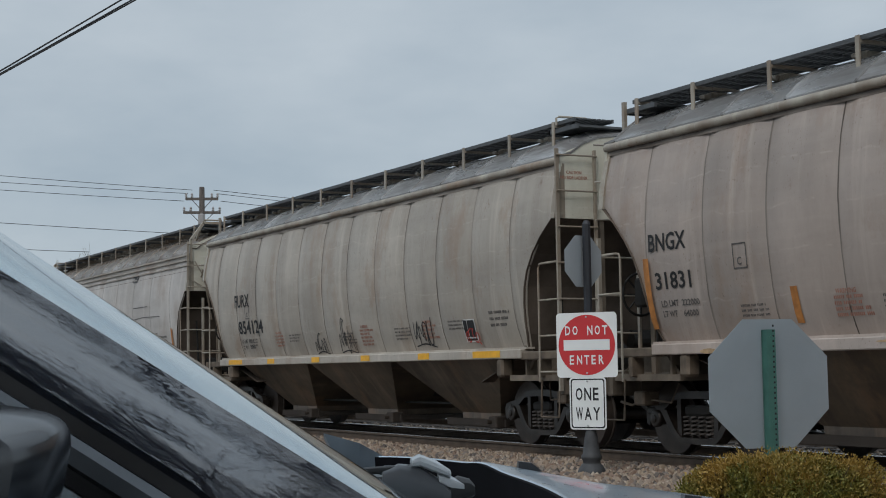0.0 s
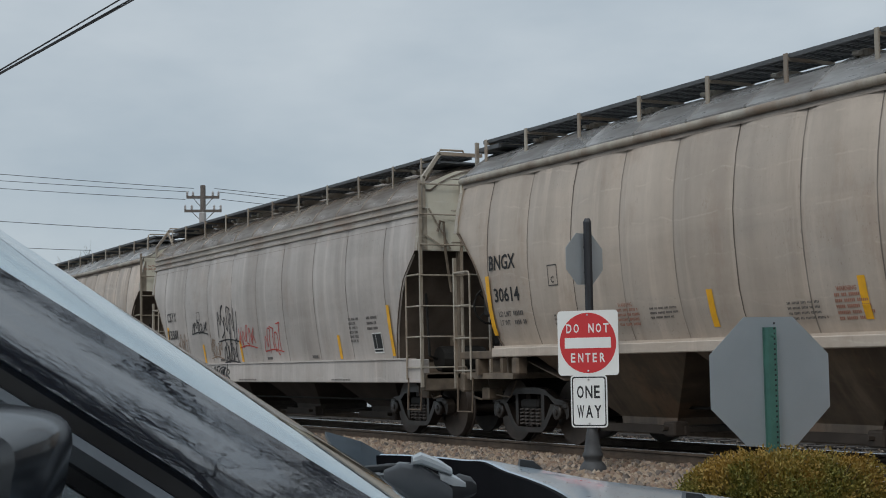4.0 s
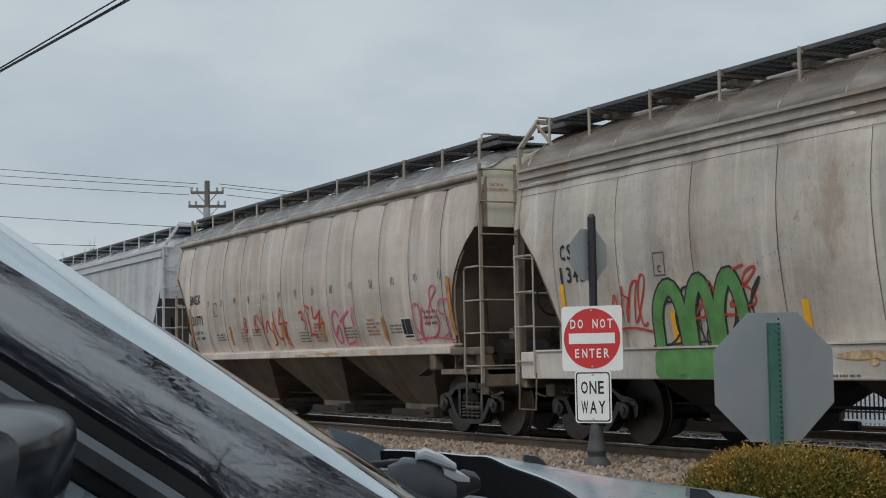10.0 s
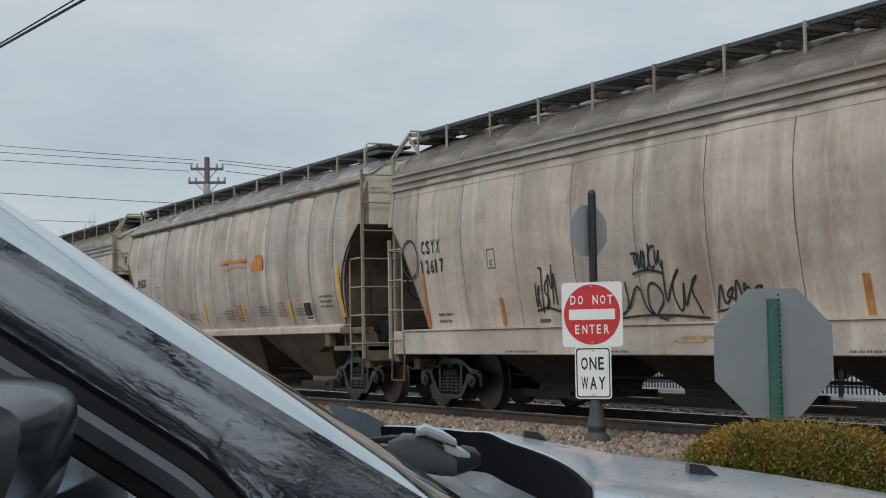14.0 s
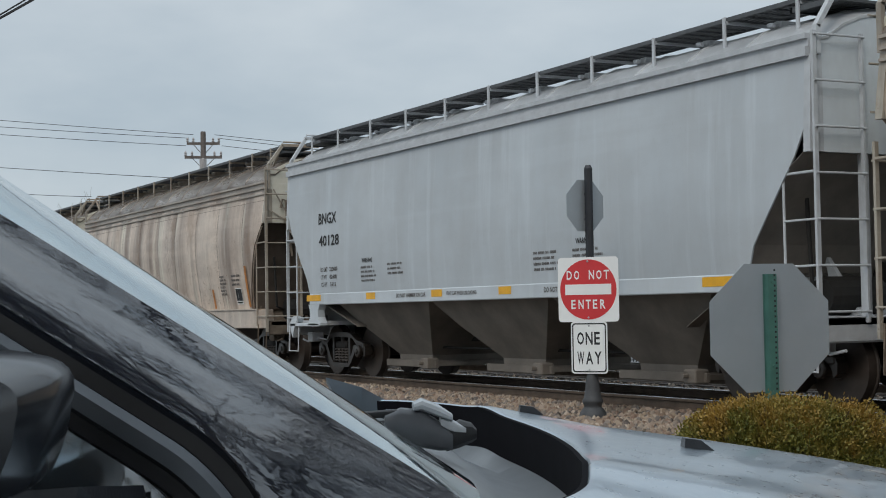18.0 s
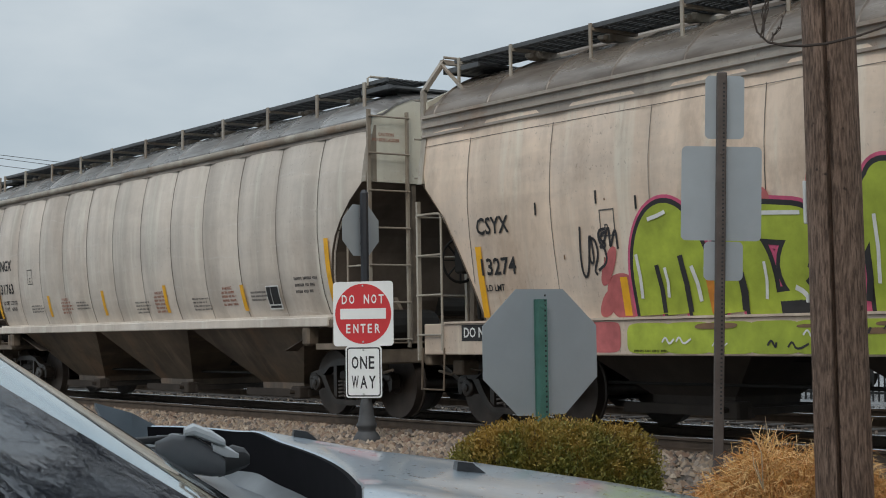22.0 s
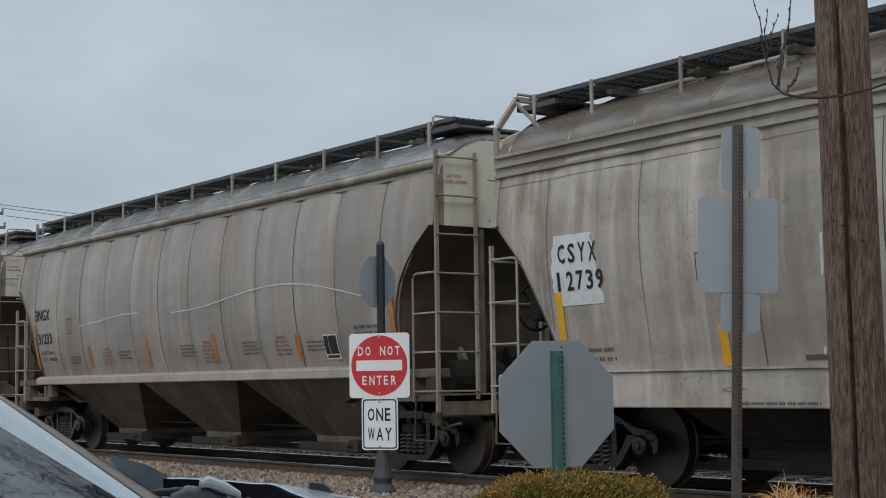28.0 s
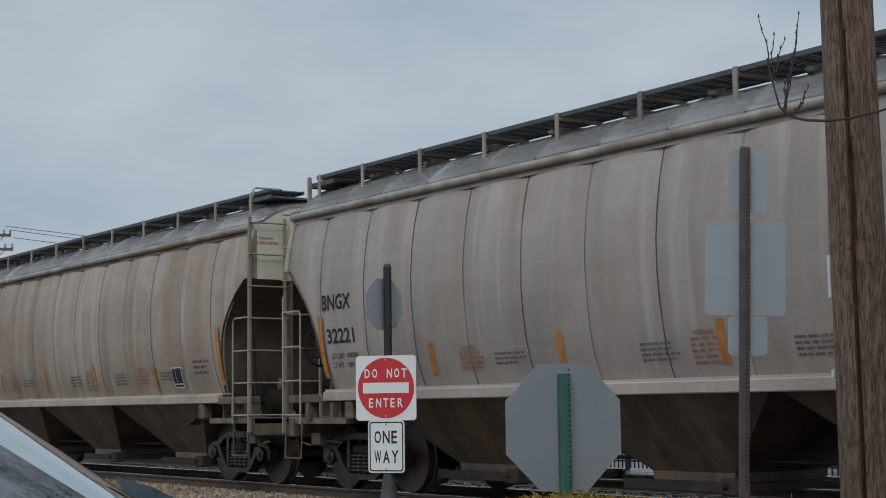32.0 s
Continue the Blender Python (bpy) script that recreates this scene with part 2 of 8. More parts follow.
# ---- mesh helpers ----
class Geo:
    """Gathers verts and faces of one part."""

    def __init__(self):
        self.v, self.f = [], []

    def add(self, vs, fs):
        k = len(self.v)
        self.v += [tuple(p) for p in vs]
        self.f += [tuple(i + k for i in f) for f in fs]
        return self

    def box(self, x0, x1, y0, y1, z0, z1, b=0.0):
        """A box, with chamfered upright and lengthwise edges where b is given."""
        if b <= 0:
            vs = [(x, y, z) for z in (z0, z1) for x, y in ((x0, y0), (x1, y0), (x1, y1), (x0, y1))]
            return self.add(vs, [(3, 2, 1, 0), (4, 5, 6, 7), (0, 1, 5, 4), (1, 2, 6, 5), (2, 3, 7, 6), (3, 0, 4, 7)])
        ring = lambda c: [(x0 + b + c, y0 + c), (x1 - b - c, y0 + c), (x1 - c, y0 + b + c), (x1 - c, y1 - b - c), (x1 - b - c, y1 - c), (x0 + b + c, y1 - c), (x0 + c, y1 - b - c), (x0 + c, y0 + b + c)]
        lv = [(b, z0), (0, z0 + b), (0, z1 - b), (b, z1)]
        vs = [(x, y, z) for c, z in lv for x, y in ring(c * 0.7)]
        fs = [tuple(range(7, -1, -1)), tuple(range(24, 32))]
        for k in range(3):
            fs += [(k * 8 + i, k * 8 + (i + 1) % 8, k * 8 + 8 + (i + 1) % 8, k * 8 + 8 + i) for i in range(8)]
        return self.add(vs, fs)

    def tube(self, pts, r, n=6, cap=True):
        pts = [Vector(p) for p in pts]
        k0 = len(self.v)
        for i, p in enumerate(pts):
            d = (pts[min(i + 1, len(pts) - 1)] - pts[max(i - 1, 0)]).normalized()
            u = d.cross(Vector((0, 0, 1)) if abs(d.z) < 0.9 else Vector((0, 1, 0))).normalized()
            w = d.cross(u)
            rr = r[i] if isinstance(r, (list, tuple)) else r
            self.v += [tuple(p + (u * math.cos(a) + w * math.sin(a)) * rr) for a in [2 * math.pi * j / n + math.pi / n for j in range(n)]]
        for i in range(len(pts) - 1):
            for j in range(n):
                a, b = k0 + i * n + j, k0 + i * n + (j + 1) % n
                self.f.append((a, b, b + n, a + n))
        if cap:
            self.f.append(tuple(k0 + j for j in range(n - 1, -1, -1)))
            self.f.append(tuple(k0 + (len(pts) - 1) * n + j for j in range(n)))
        return self

    def bar(self, a, b, w, h):
        """A flat bar from a to b, w wide across and h high."""
        a, b = Vector(a), Vector(b)
        d = (b - a).normalized()
        u = d.cross(Vector((0, 0, 1)) if abs(d.z) < 0.95 else Vector((0, 1, 0))).normalized()
        q = u.cross(d)
        vs = [p + u * sx * w / 2 + q * sz * h / 2 for p in (a, b) for sx, sz in ((-1, -1), (1, -1), (1, 1), (-1, 1))]
        return self.add(vs, [(0, 1, 2, 3), (7, 6, 5, 4), (0, 4, 5, 1), (1, 5, 6, 2), (2, 6, 7, 3), (3, 7, 4, 0)])

    def lathe(self, prof, n=24, axis="z", at=(0, 0, 0)):
        """prof: (radius, height) from bottom to top."""
        k0 = len(self.v)
        for r, h in prof:
            for j in range(n):
                a = 2 * math.pi * j / n
                c, s = r * math.cos(a), r * math.sin(a)
                p = {"z": (c, s, h), "y": (c, h, s), "x": (h, c, s)}[axis]
                self.v.append((p[0] + at[0], p[1] + at[1], p[2] + at[2]))
        for i in range(len(prof) - 1):
            for j in range(n):
                a, b = k0 + i * n + j, k0 + i * n + (j + 1) % n
                self.f.append((a, b, b + n, a + n))
        self.f.append(tuple(k0 + j for j in range(n)))
        self.f.append(tuple(k0 + (len(prof) - 1) * n + j for j in range(n)))
        return self

    def grid(self, rows, thick=None):
        """A sheet through rows of points; thick: an offset vector that gives it a back."""
        k0, nr, nc = len(self.v), len(rows), len(rows[0])
        for r in rows:
            self.v += [tuple(p) for p in r]
        for i in range(nr - 1):
            for j in range(nc - 1):
                a = k0 + i * nc + j
                self.f.append((a, a + 1, a + nc + 1, a + nc))
        if thick is not None:
            k1, t = len(self.v), Vector(thick)
            for r in rows:
                self.v += [tuple(Vector(p) + t) for p in r]
            for i in range(nr - 1):
                for j in range(nc - 1):
                    a = k1 + i * nc + j
                    self.f.append((a + nc, a + nc + 1, a + 1, a))
            rim = [i * nc for i in range(nr)] + [(nr - 1) * nc + j for j in range(1, nc)] + [i * nc + nc - 1 for i in range(nr - 2, -1, -1)] + [j for j in range(nc - 2, 0, -1)]
            for i, a in enumerate(rim):
                b = rim[(i + 1) % len(rim)]
                self.f.append((k0 + a, k0 + b, k1 + b, k1 + a))
        return self

    def prism(self, poly, y0, y1, plane="xz"):
        """A flat outline given thickness."""
        n = len(poly)
        if plane == "xz":
            vs = [(x, y, z) for y in (y0, y1) for x, z in poly]
        elif plane == "yz":
            vs = [(y, x, z) for y in (y0, y1) for x, z in poly]
        else:
            vs = [(x, z, y) for y in (y0, y1) for x, z in poly]
        return self.add(vs, [tuple(range(n)), tuple(range(2 * n - 1, n - 1, -1))] + [(i, (i + 1) % n, n + (i + 1) % n, n + i) for i in range(n)])

    def mesh(self, name, smooth=False):
        me = bpy.data.meshes.new(name)
        me.from_pydata(self.v, [], self.f)
        bm = bmesh.new()
        bm.from_mesh(me)
        bmesh.ops.recalc_face_normals(bm, faces=bm.faces)
        bm.to_mesh(me)
        bm.free()
        if smooth:
            me.polygons.foreach_set("use_smooth", [True] * len(me.polygons))
            me.set_sharp_from_angle(angle=radians(38))
        me.update()
        return me


def put(name, mesh, material, parent=None, label="", m=None):
    """Links one mesh as an object, with its material on the object, so that alike parts share a mesh."""
    ob = new(name, mesh)
    if not mesh.materials:
        mesh.materials.append(material)
    ob.material_slots[0].link = "OBJECT"
    ob.material_slots[0].material = material
    if parent:
        ob.parent = parent
    if m is not None:
        ob.matrix_basis = m
    if label:
        tagged(ob, label)
    return ob


def part(name, geo, material, parent=None, label="", smooth=False, m=None):
    return put(name, geo.mesh(name, smooth), material, parent, label, m)


def empty(name, m, label, category, group="", kind=""):
    ob = new(name)
    ob.matrix_basis = m
    return tagged(ob, label, category, group, kind)


# ---- the train ----
YC, RAIL = 12.2, 0.22          # the track's middle line and its rail tops
LEN = {"A": 14.67, "B": 14.36, "C": 14.78}
SIDE = {  # half width and height of the side sheets, from the sill up to the eave
    "A": [(1.365, 1.36), (1.415, 1.48), (1.485, 1.68), (1.54, 1.94), (1.575, 2.22), (1.597, 2.5), (1.60, 2.82), (1.575, 3.15), (1.53, 3.45), (1.475, 3.68), (1.43, 3.84)],
    "B": [(1.425, 1.25), (1.465, 1.48), (1.505, 1.7), (1.545, 2.0), (1.58, 2.3), (1.60, 2.6), (1.597, 2.88), (1.57, 3.15), (1.53, 3.42), (1.50, 3.62)],
    "C": [(1.57, 1.50), (1.59, 1.8), (1.60, 2.1), (1.60, 2.4), (1.595, 2.7), (1.585, 3.0), (1.57, 3.35), (1.55, 3.76)],
}
CUT = {  # height and how far the side sheet's end stands in from the car's end
    "A": [(1.36, 1.10), (1.6, 0.99), (1.9, 0.93), (2.2, 0.86), (2.5, 0.72), (2.8, 0.48), (3.10, 0.10), (4.0, 0.06)],
    "B": [(1.25, 1.12), (1.6, 1.00), (2.0, 0.82), (2.5, 0.55), (2.95, 0.10), (4.0, 0.06)],
    "C": [(1.5, 1.10), (1.8, 0.98), (2.2, 0.66), (2.72, 0.26), (2.74, 0.12), (4.0, 0.10)],
}
EAVE = {"A": 3.98, "B": 4.00, "C": 3.95}


def lerp(tab, v):
    if v <= tab[0][0]:
        return tab[0][1]
    for (a, b), (c, d) in zip(tab, tab[1:]):
        if v <= c:
            return b + (d - b) * (v - a) / (c - a)
    return tab[-1][1]


def side_y(kind, z):
    return lerp([(q, w) for w, q in SIDE[kind]], z)


SEAMS = {"A": [-6.30 + 1.126 * i for i in range(12)], "B": [-6.15, -4.65, -3.10, -1.56, -0.12, 1.32, 2.86, 4.33, 5.88], "C": [-6.2 + 1.55 * i for i in range(9)]}


def shell(kind, s):
    """One curved side sheet: welded panels that bulge a little between their seams."""
    hl = LEN[kind] / 2
    depth = {"A": 0.036, "B": 0.024, "C": 0.003}[kind]
    rows = []
    for y, z in SIDE[kind]:
        x1 = hl - lerp(CUT[kind], z)
        cuts = [-x1] + [max(-x1 + 0.002 * i, min(x1 - 0.002 * (len(SEAMS[kind]) - i), q)) for i, q in enumerate(SEAMS[kind])] + [x1]
        row = []
        for a, b in zip(cuts, cuts[1:]):
            k = min(1.0, (b - a) / 1.1)
            for u in (0.0, 0.025, 0.2, 0.5, 0.8, 0.975):
                row.append((a + (b - a) * u, s * (y - depth + depth * k * (1 - abs(2 * u - 1) ** 5)), z))
        row.append((x1, s * (y - depth), z))
        rows.append(row)
    return Geo().grid(rows, (0, -s * 0.02, 0))


def car_parts(kind):
    """The meshes of one kind of hopper car: (name, mesh, material role, label)."""
    hl = LEN[kind] / 2
    out = []
    add = lambda name, geo, role, label="", smooth=False: out.append((name, geo.mesh(name.split(">")[-1] + "_" + kind, smooth), role, label))
    add("side_sheet", shell(kind, -1), "body", "", True)
    add("side_sheet", shell(kind, 1), "body", "", True)
    ev, zt = EAVE[kind], SIDE[kind][-1][1]
    ye = SIDE[kind][-1][0]
    # eave rails
    steps = {"A": [(0.0, 0.0), (0.0, 0.035), (0.015, 0.056), (0.045, 0.066), (0.075, 0.058), (0.098, 0.034), (0.11, 0.0)],
             "B": [(-0.105, 0.012), (-0.10, 0.045), (-0.07, 0.045), (-0.065, 0.004), (0.012, 0.0), (0.016, 0.042), (0.046, 0.042), (0.05, 0.004), (0.125, 0.0), (0.129, 0.046), (0.165, 0.046), (0.17, 0.0)],
             "C": [(-0.02, 0.05), (0.08, 0.05), (0.085, 0.01), (0.16, 0.01), (0.165, 0.05), (0.22, 0.05)]}[kind]
    for s in (-1, 1):
        g = Geo()
        ring = [(s * (ye + o), zt + z) for z, o in steps]
        ring += [(s * (ye - 0.06), ring[-1][1]), (s * (ye - 0.06), ring[0][1])]
        g.prism(ring, -hl + 0.05, hl - 0.05, "yz")
        add("eave_rail", g, "eave", "", kind == "A")
        # thin dark strip that paints the eave's shade and grime on the side
        if kind == "A" and s < 0:
            g = Geo()
            g.grid([[(-hl + 0.12 + i * (2 * hl - 0.24) / 40, -(side_y(kind, z) + 0.002), z) for i in range(41)] for z in (zt - 0.062, zt - 0.03, zt - 0.002)])
            add("eave_seam", g, "seam", "dark strip for shade and grime below the eave")
    # dirt-filled weld seams between the panels
    for s in (-1,) if kind != "C" else ():
        rs = random.Random(5)
        for q in SEAMS[kind]:
            g = Geo()
            rows = []
            for y, z in SIDE[kind]:
                if abs(q) < hl - lerp(CUT[kind], z) - 0.02 and (kind == "A" or z < 3.45):
                    w = (0.009 if kind == "A" else 0.006) * rs.uniform(0.8, 1.25)
                    j = rs.uniform(-0.006, 0.006)
                    d = {"A": 0.032, "B": 0.020}[kind]
                    rows.append([(q + j - w, s * (y - d + 0.003), z), (q + j + w, s * (y - d + 0.003), z)])
            g.grid(rows)
            add("weld_seam", g, "seam")
    if kind == "B":
        g = Geo()
        g.grid([[(-hl + 0.12 + i * (2 * hl - 0.24) / 40, -(side_y(kind, z) + 0.001), z) for i in range(41)] for z in (3.398, 3.405)])
        add("weld_bead", g, "seam")
    # arched roof with cross seams
    rows = []
    half = [(1.46, ev - 0.02), (1.30, ev + 0.12), (1.10, ev + 0.26), (0.85, ev + 0.36), (0.45, ev + 0.42)]
    if kind == "B":
        half = [(1.505, zt + 0.16), (1.48, zt + 0.22), (1.43, zt + 0.30), (1.33, zt + 0.40), (1.20, zt + 0.50), (1.02, zt + 0.60), (0.78, zt + 0.70), (0.45, ev + 0.40)]
    prof = half + [(0.0, ev + 0.43)] + [(-y, z) for y, z in reversed(half)]
    for i in range(13):
        for u, d in ((0.0, 0.022), (0.02, 0.022), (0.03, 0.0), (0.97, 0.0)):
            x = -hl + 0.25 + (2 * hl - 0.5) * (i + u) / 13
            rows.append([(x, y, z + d) for y, z in prof])
    rows = [[(-hl + 0.02, y, z - 0.10 * (z > ev)) for y, z in prof]] + rows + [[(hl - 0.02, y, z - 0.10 * (z > ev)) for y, z in prof]]
    add("roof", Geo().grid(rows, (0, 0, -0.03)), "roof", "grimy galvanised roof with cross seams", True)
    # loading hatches on the roof
    g = Geo()
    g.box(-hl + 1.0, hl - 1.0, -0.30, 0.30, ev + 0.40, ev + 0.52, 0.03)
    add("hatch_cover", g, "roof", "long trough hatch cover")
    for i in range(10):
        g = Geo()
        x = -hl + 1.4 + i * (2 * hl - 2.8) / 9
        g.box(x - 0.04, x + 0.04, -0.80, 0.80, ev + 0.36, ev + 0.45)
        g.box(x - 0.05, x + 0.10, -0.86, -0.76, ev + 0.34, ev + 0.44, 0.02)
        g.tube([(x - 0.02, -0.86, ev + 0.36), (x + 0.03, -0.97, ev + 0.38), (x + 0.16, -1.0, ev + 0.36)], 0.028)
        add("hatch_batten", g, "rail")
    # running boards: gratings on brackets
    wz = 4.50
    for s in (-1, 1):
        g = Geo()
        y0, y1 = sorted((s * 0.52, s * 1.16))
        g.box(-hl + 0.25, hl - 0.12, y0, y0 + 0.03, wz - 0.05, wz)
        g.box(-hl + 0.25, hl - 0.12, y1 - 0.03, y1, wz - 0.05, wz)
        for i in range(7):
            y = y0 + 0.03 + (i + 0.5) * (y1 - y0 - 0.06) / 7
            g.box(-hl + 0.25, hl - 0.12, y - 0.028, y + 0.028, wz - 0.025, wz - 0.006)
        for i in range(60):
            x = -hl + 0.3 + i * (2 * hl - 0.5) / 60
            g.box(x, x + 0.03, y0 + 0.03, y1 - 0.03, wz - 0.045, wz - 0.027)
        add("running_board", g, "grate", "dark open-grid roof walkway")
    stand = [-hl + 0.38] + [-5.78 + 1.409 * i for i in range(9)] + [hl - 0.62]
    for x in stand:
        for s in (-1,):
            g = Geo()
            g.bar((x, s * 1.19, ev + 0.02), (x, s * 1.19, wz), {"A": 0.06, "B": 0.042, "C": 0.05}[kind], 0.02)
            g.bar((x, s * 1.19, wz - 0.06), (x, s * 0.5, wz - 0.06), 0.05, 0.035)
            add("board_bracket", g, "rail")
    far_bracket = Geo().bar((0, 1.19, ev + 0.02), (0, 1.19, wz), 0.09, 0.02)
    for x in stand:
        add("board_bracket", Geo().add([(a + x, b, c) for a, b, c in far_bracket.v], far_bracket.f), "rail")
    # end walkways and their hand loops
    for s in (-1, 1):
        g = Geo()
        x0, x1 = sorted((s * (hl - 0.75), s * (hl - 0.04)))
        slats = []
        for i in range(9):
            x = x0 + (i + 0.5) * (x1 - x0) / 9
            slats.append(Geo().box(x - 0.03, x + 0.03, -1.16, 1.16, wz - 0.14, wz - 0.11))
        g.box(x0, x0 + 0.03, -1.18, 1.18, wz - 0.16, wz - 0.10)
        g.box(x0, x1, -1.18, -1.14, wz - 0.16, wz - 0.10)
        g.box(x0, x1, 1.14, 1.18, wz - 0.16, wz - 0.10)
        add("end_walkway", g, "grate")
        for h in slats:
            add("end_walkway>slat", h, "grate")
        g = Geo()
        xe = s * (hl - 0.02)
        if kind == "A":
            if s > 0:
                xl = xe - 0.50
                g.tube([(xl, -1.2, wz - 0.06), (xl, -1.2, wz + 0.04), (xl, -1.16, wz + 0.065), (xl, -0.72, wz + 0.065), (xl, -0.68, wz + 0.04), (xl, -0.68, wz - 0.06)], 0.017)
            else:
                g.bar((xe + 0.10, -1.2, ev + 0.02), (xe + 0.10, -1.2, wz - 0.01), 0.05, 0.05)
        else:
            for a, b in (((-1.47, zt), (-1.47, ev + 0.12)), ((-1.47, ev + 0.10), (-1.17, wz - 0.005)), ((-1.19, wz), (-0.4, wz))):
                g.bar((xe, a[0], a[1]), (xe, b[0], b[1]), 0.07, 0.055)
            g.tube([(xe, -1.17, wz + 0.01), (xe, -1.15, wz + 0.065), (xe, -0.74, wz + 0.065), (xe, -0.72, wz + 0.01)], 0.017)
            if kind == "B":
                g.bar((xe - s * 0.55, -1.2, ev + 0.02), (xe - s * 0.02, -1.2, wz - 0.04), 0.045, 0.03)
        add("hand_rail", g, "rail")
    # end walls above the slope sheets
    zc = {"A": 3.10, "B": 2.95, "C": 2.74}[kind]
    for s in (-1, 1):
        g = Geo()
        poly = [(-1.46, zc), (1.46, zc), (1.46, ev - 0.03), (1.10, ev + 0.14), (0.85, ev + 0.24), (0, ev + 0.30), (-0.85, ev + 0.24), (-1.10, ev + 0.14), (-1.46, ev - 0.03)]
        xa, xb = sorted((s * (hl - 0.03), s * (hl - 0.09)))
        g.prism(poly, xa, xb, "yz")
        add("end_wall", g, "endw")
        for w in (-1, 1):
            zs = [zc + (zt - zc) * i / 4 for i in range(5)]
            ring = [(w * (side_y(kind, z) - 0.002), z) for z in zs] + [(w * 1.40, zt), (w * 1.40, zc)]
            add("corner_post", Geo().prism(ring, *sorted((s * (hl - 0.125), s * (hl - 0.025))), "yz"), "rail")
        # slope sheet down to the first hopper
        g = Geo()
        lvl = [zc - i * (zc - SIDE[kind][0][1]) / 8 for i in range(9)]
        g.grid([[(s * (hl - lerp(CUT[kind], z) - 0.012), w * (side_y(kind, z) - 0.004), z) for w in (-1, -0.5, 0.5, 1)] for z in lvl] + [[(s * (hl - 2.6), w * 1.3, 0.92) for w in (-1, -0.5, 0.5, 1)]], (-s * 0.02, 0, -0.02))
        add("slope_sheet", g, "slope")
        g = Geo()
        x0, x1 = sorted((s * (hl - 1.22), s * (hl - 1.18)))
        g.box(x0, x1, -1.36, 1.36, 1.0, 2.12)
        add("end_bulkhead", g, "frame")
        # end posts and deck
        for y in (-0.80, 0.80):
            xx = s * (hl - 0.10)
            add("end_post", Geo().bar((xx, y, 1.0), (xx, y, zc + 0.02), 0.09, 0.07), "frame")
        g = Geo()
        g.prism([(s * (hl - 0.9), 1.02), (s * (hl - 0.5), 1.02), (s * (hl - 1.1), 1.75)], -0.5, -0.44)
        add("gusset", g, "frame")
        g = Geo()
        xa, xb = sorted((s * (hl - 1.5), s * hl))
        g.box(xa, xb, -1.45, 1.45, 0.93, 1.01)
        g.box(xb - 0.12 if s > 0 else xa, xb if s > 0 else xa + 0.12, -1.50, 1.50, 0.74, 1.02, 0.02)
        add("end_deck", g, "frame")
        # brake cylinder, reservoir and pipes on the deck
        g = Geo()
        g.lathe([(0.02, -0.42), (0.2, -0.4), (0.22, -0.3), (0.22, 0.3), (0.2, 0.4), (0.02, 0.42)], 14, "y", (s * (hl - 0.75), -0.45, 1.24))
        g.lathe([(0.02, -0.25), (0.13, -0.24), (0.13, 0.24), (0.02, 0.25)], 12, "y", (s * (hl - 1.0), 0.5, 1.5))
        g.tube([(s * (hl - 0.75), -0.9, 1.24), (s * (hl - 0.6), -1.1, 1.3), (s * (hl - 0.6), -1.15, 2.3)], 0.025)
        add("brake_reservoir", g, "dark")
        # ladders: the end ladder and the short side ladder share the corner's upright
        g = Geo()
        xx = s * (hl + 0.02)
        ztop = ev + 0.05
        z_high = {"A": 3.945, "B": 4.0, "C": 3.96}[kind]
        y_in = {"A": -0.95, "B": -0.82, "C": -0.90}[kind]
        rungs = []
        g.bar((xx, -1.55, 0.80), (xx, -1.55, ztop if s > 0 else 2.74), 0.035, 0.05)
        g.bar((xx, y_in, 0.95), (xx, y_in, ztop), 0.05, 0.03)
        for i in range(7):
            z = z_high - i * 0.482
            rungs.append(Geo().tube([(xx + s * 0.03, -1.57, z), (xx + s * 0.03, y_in + 0.02, z)], 0.0125))
        add("end_ladder", g, "rail")
        for h in rungs:
            add("end_ladder>rung", h, "rail")
        g = Geo()
        rungs = []
        xo = s * (hl - 0.48)
        ztip = z_high - 3 * 0.482 + 0.015
        g.tube([(xo, -1.57, 0.92), (xo, -1.57, ztip - 0.06), (xo + s * 0.03, -1.57, ztip - 0.01), (xo + s * 0.09, -1.57, ztip), (s * hl, -1.57, ztip)], 0.016)
        for i in range(1, 4):
            z = z_high - (3 + i) * 0.482
            rungs.append(Geo().tube([(xo - s * 0.01, -1.57, z), (s * (hl + 0.02), -1.57, z)], 0.0125))
        add("side_ladder", g, "rail")
        for h in rungs:
            add("side_ladder>rung", h, "rail")
        g = Geo()
        g.tube([(xo, -1.54, 0.95), (xo, -1.56, 0.45), (s * (hl - 0.03), -1.56, 0.45), (s * (hl - 0.03), -1.54, 0.95)], 0.016)
        add("stirrup_step", g, "worn")
        if kind == "B" and s > 0:
            g = Geo()
            g.bar((xx - 0.02, -1.38, 3.62), (xx - 0.02, -1.0, 2.98), 0.012, 0.025)
            g.bar((xx - 0.02, -1.46, 3.20), (xx - 0.02, -1.12, 3.0), 0.012, 0.025)
            add("end_brace", g, "rail")
            g = Geo()
            g.tube([(xx, -1.24, 3.25), (xx + 0.02, -1.20, 3.42), (xx + 0.02, -1.14, 3.40), (xx, -1.10, 2.9), (xx - 0.06, -0.98, 2.3)], 0.024)
            add("brake_lever", g, "frame")
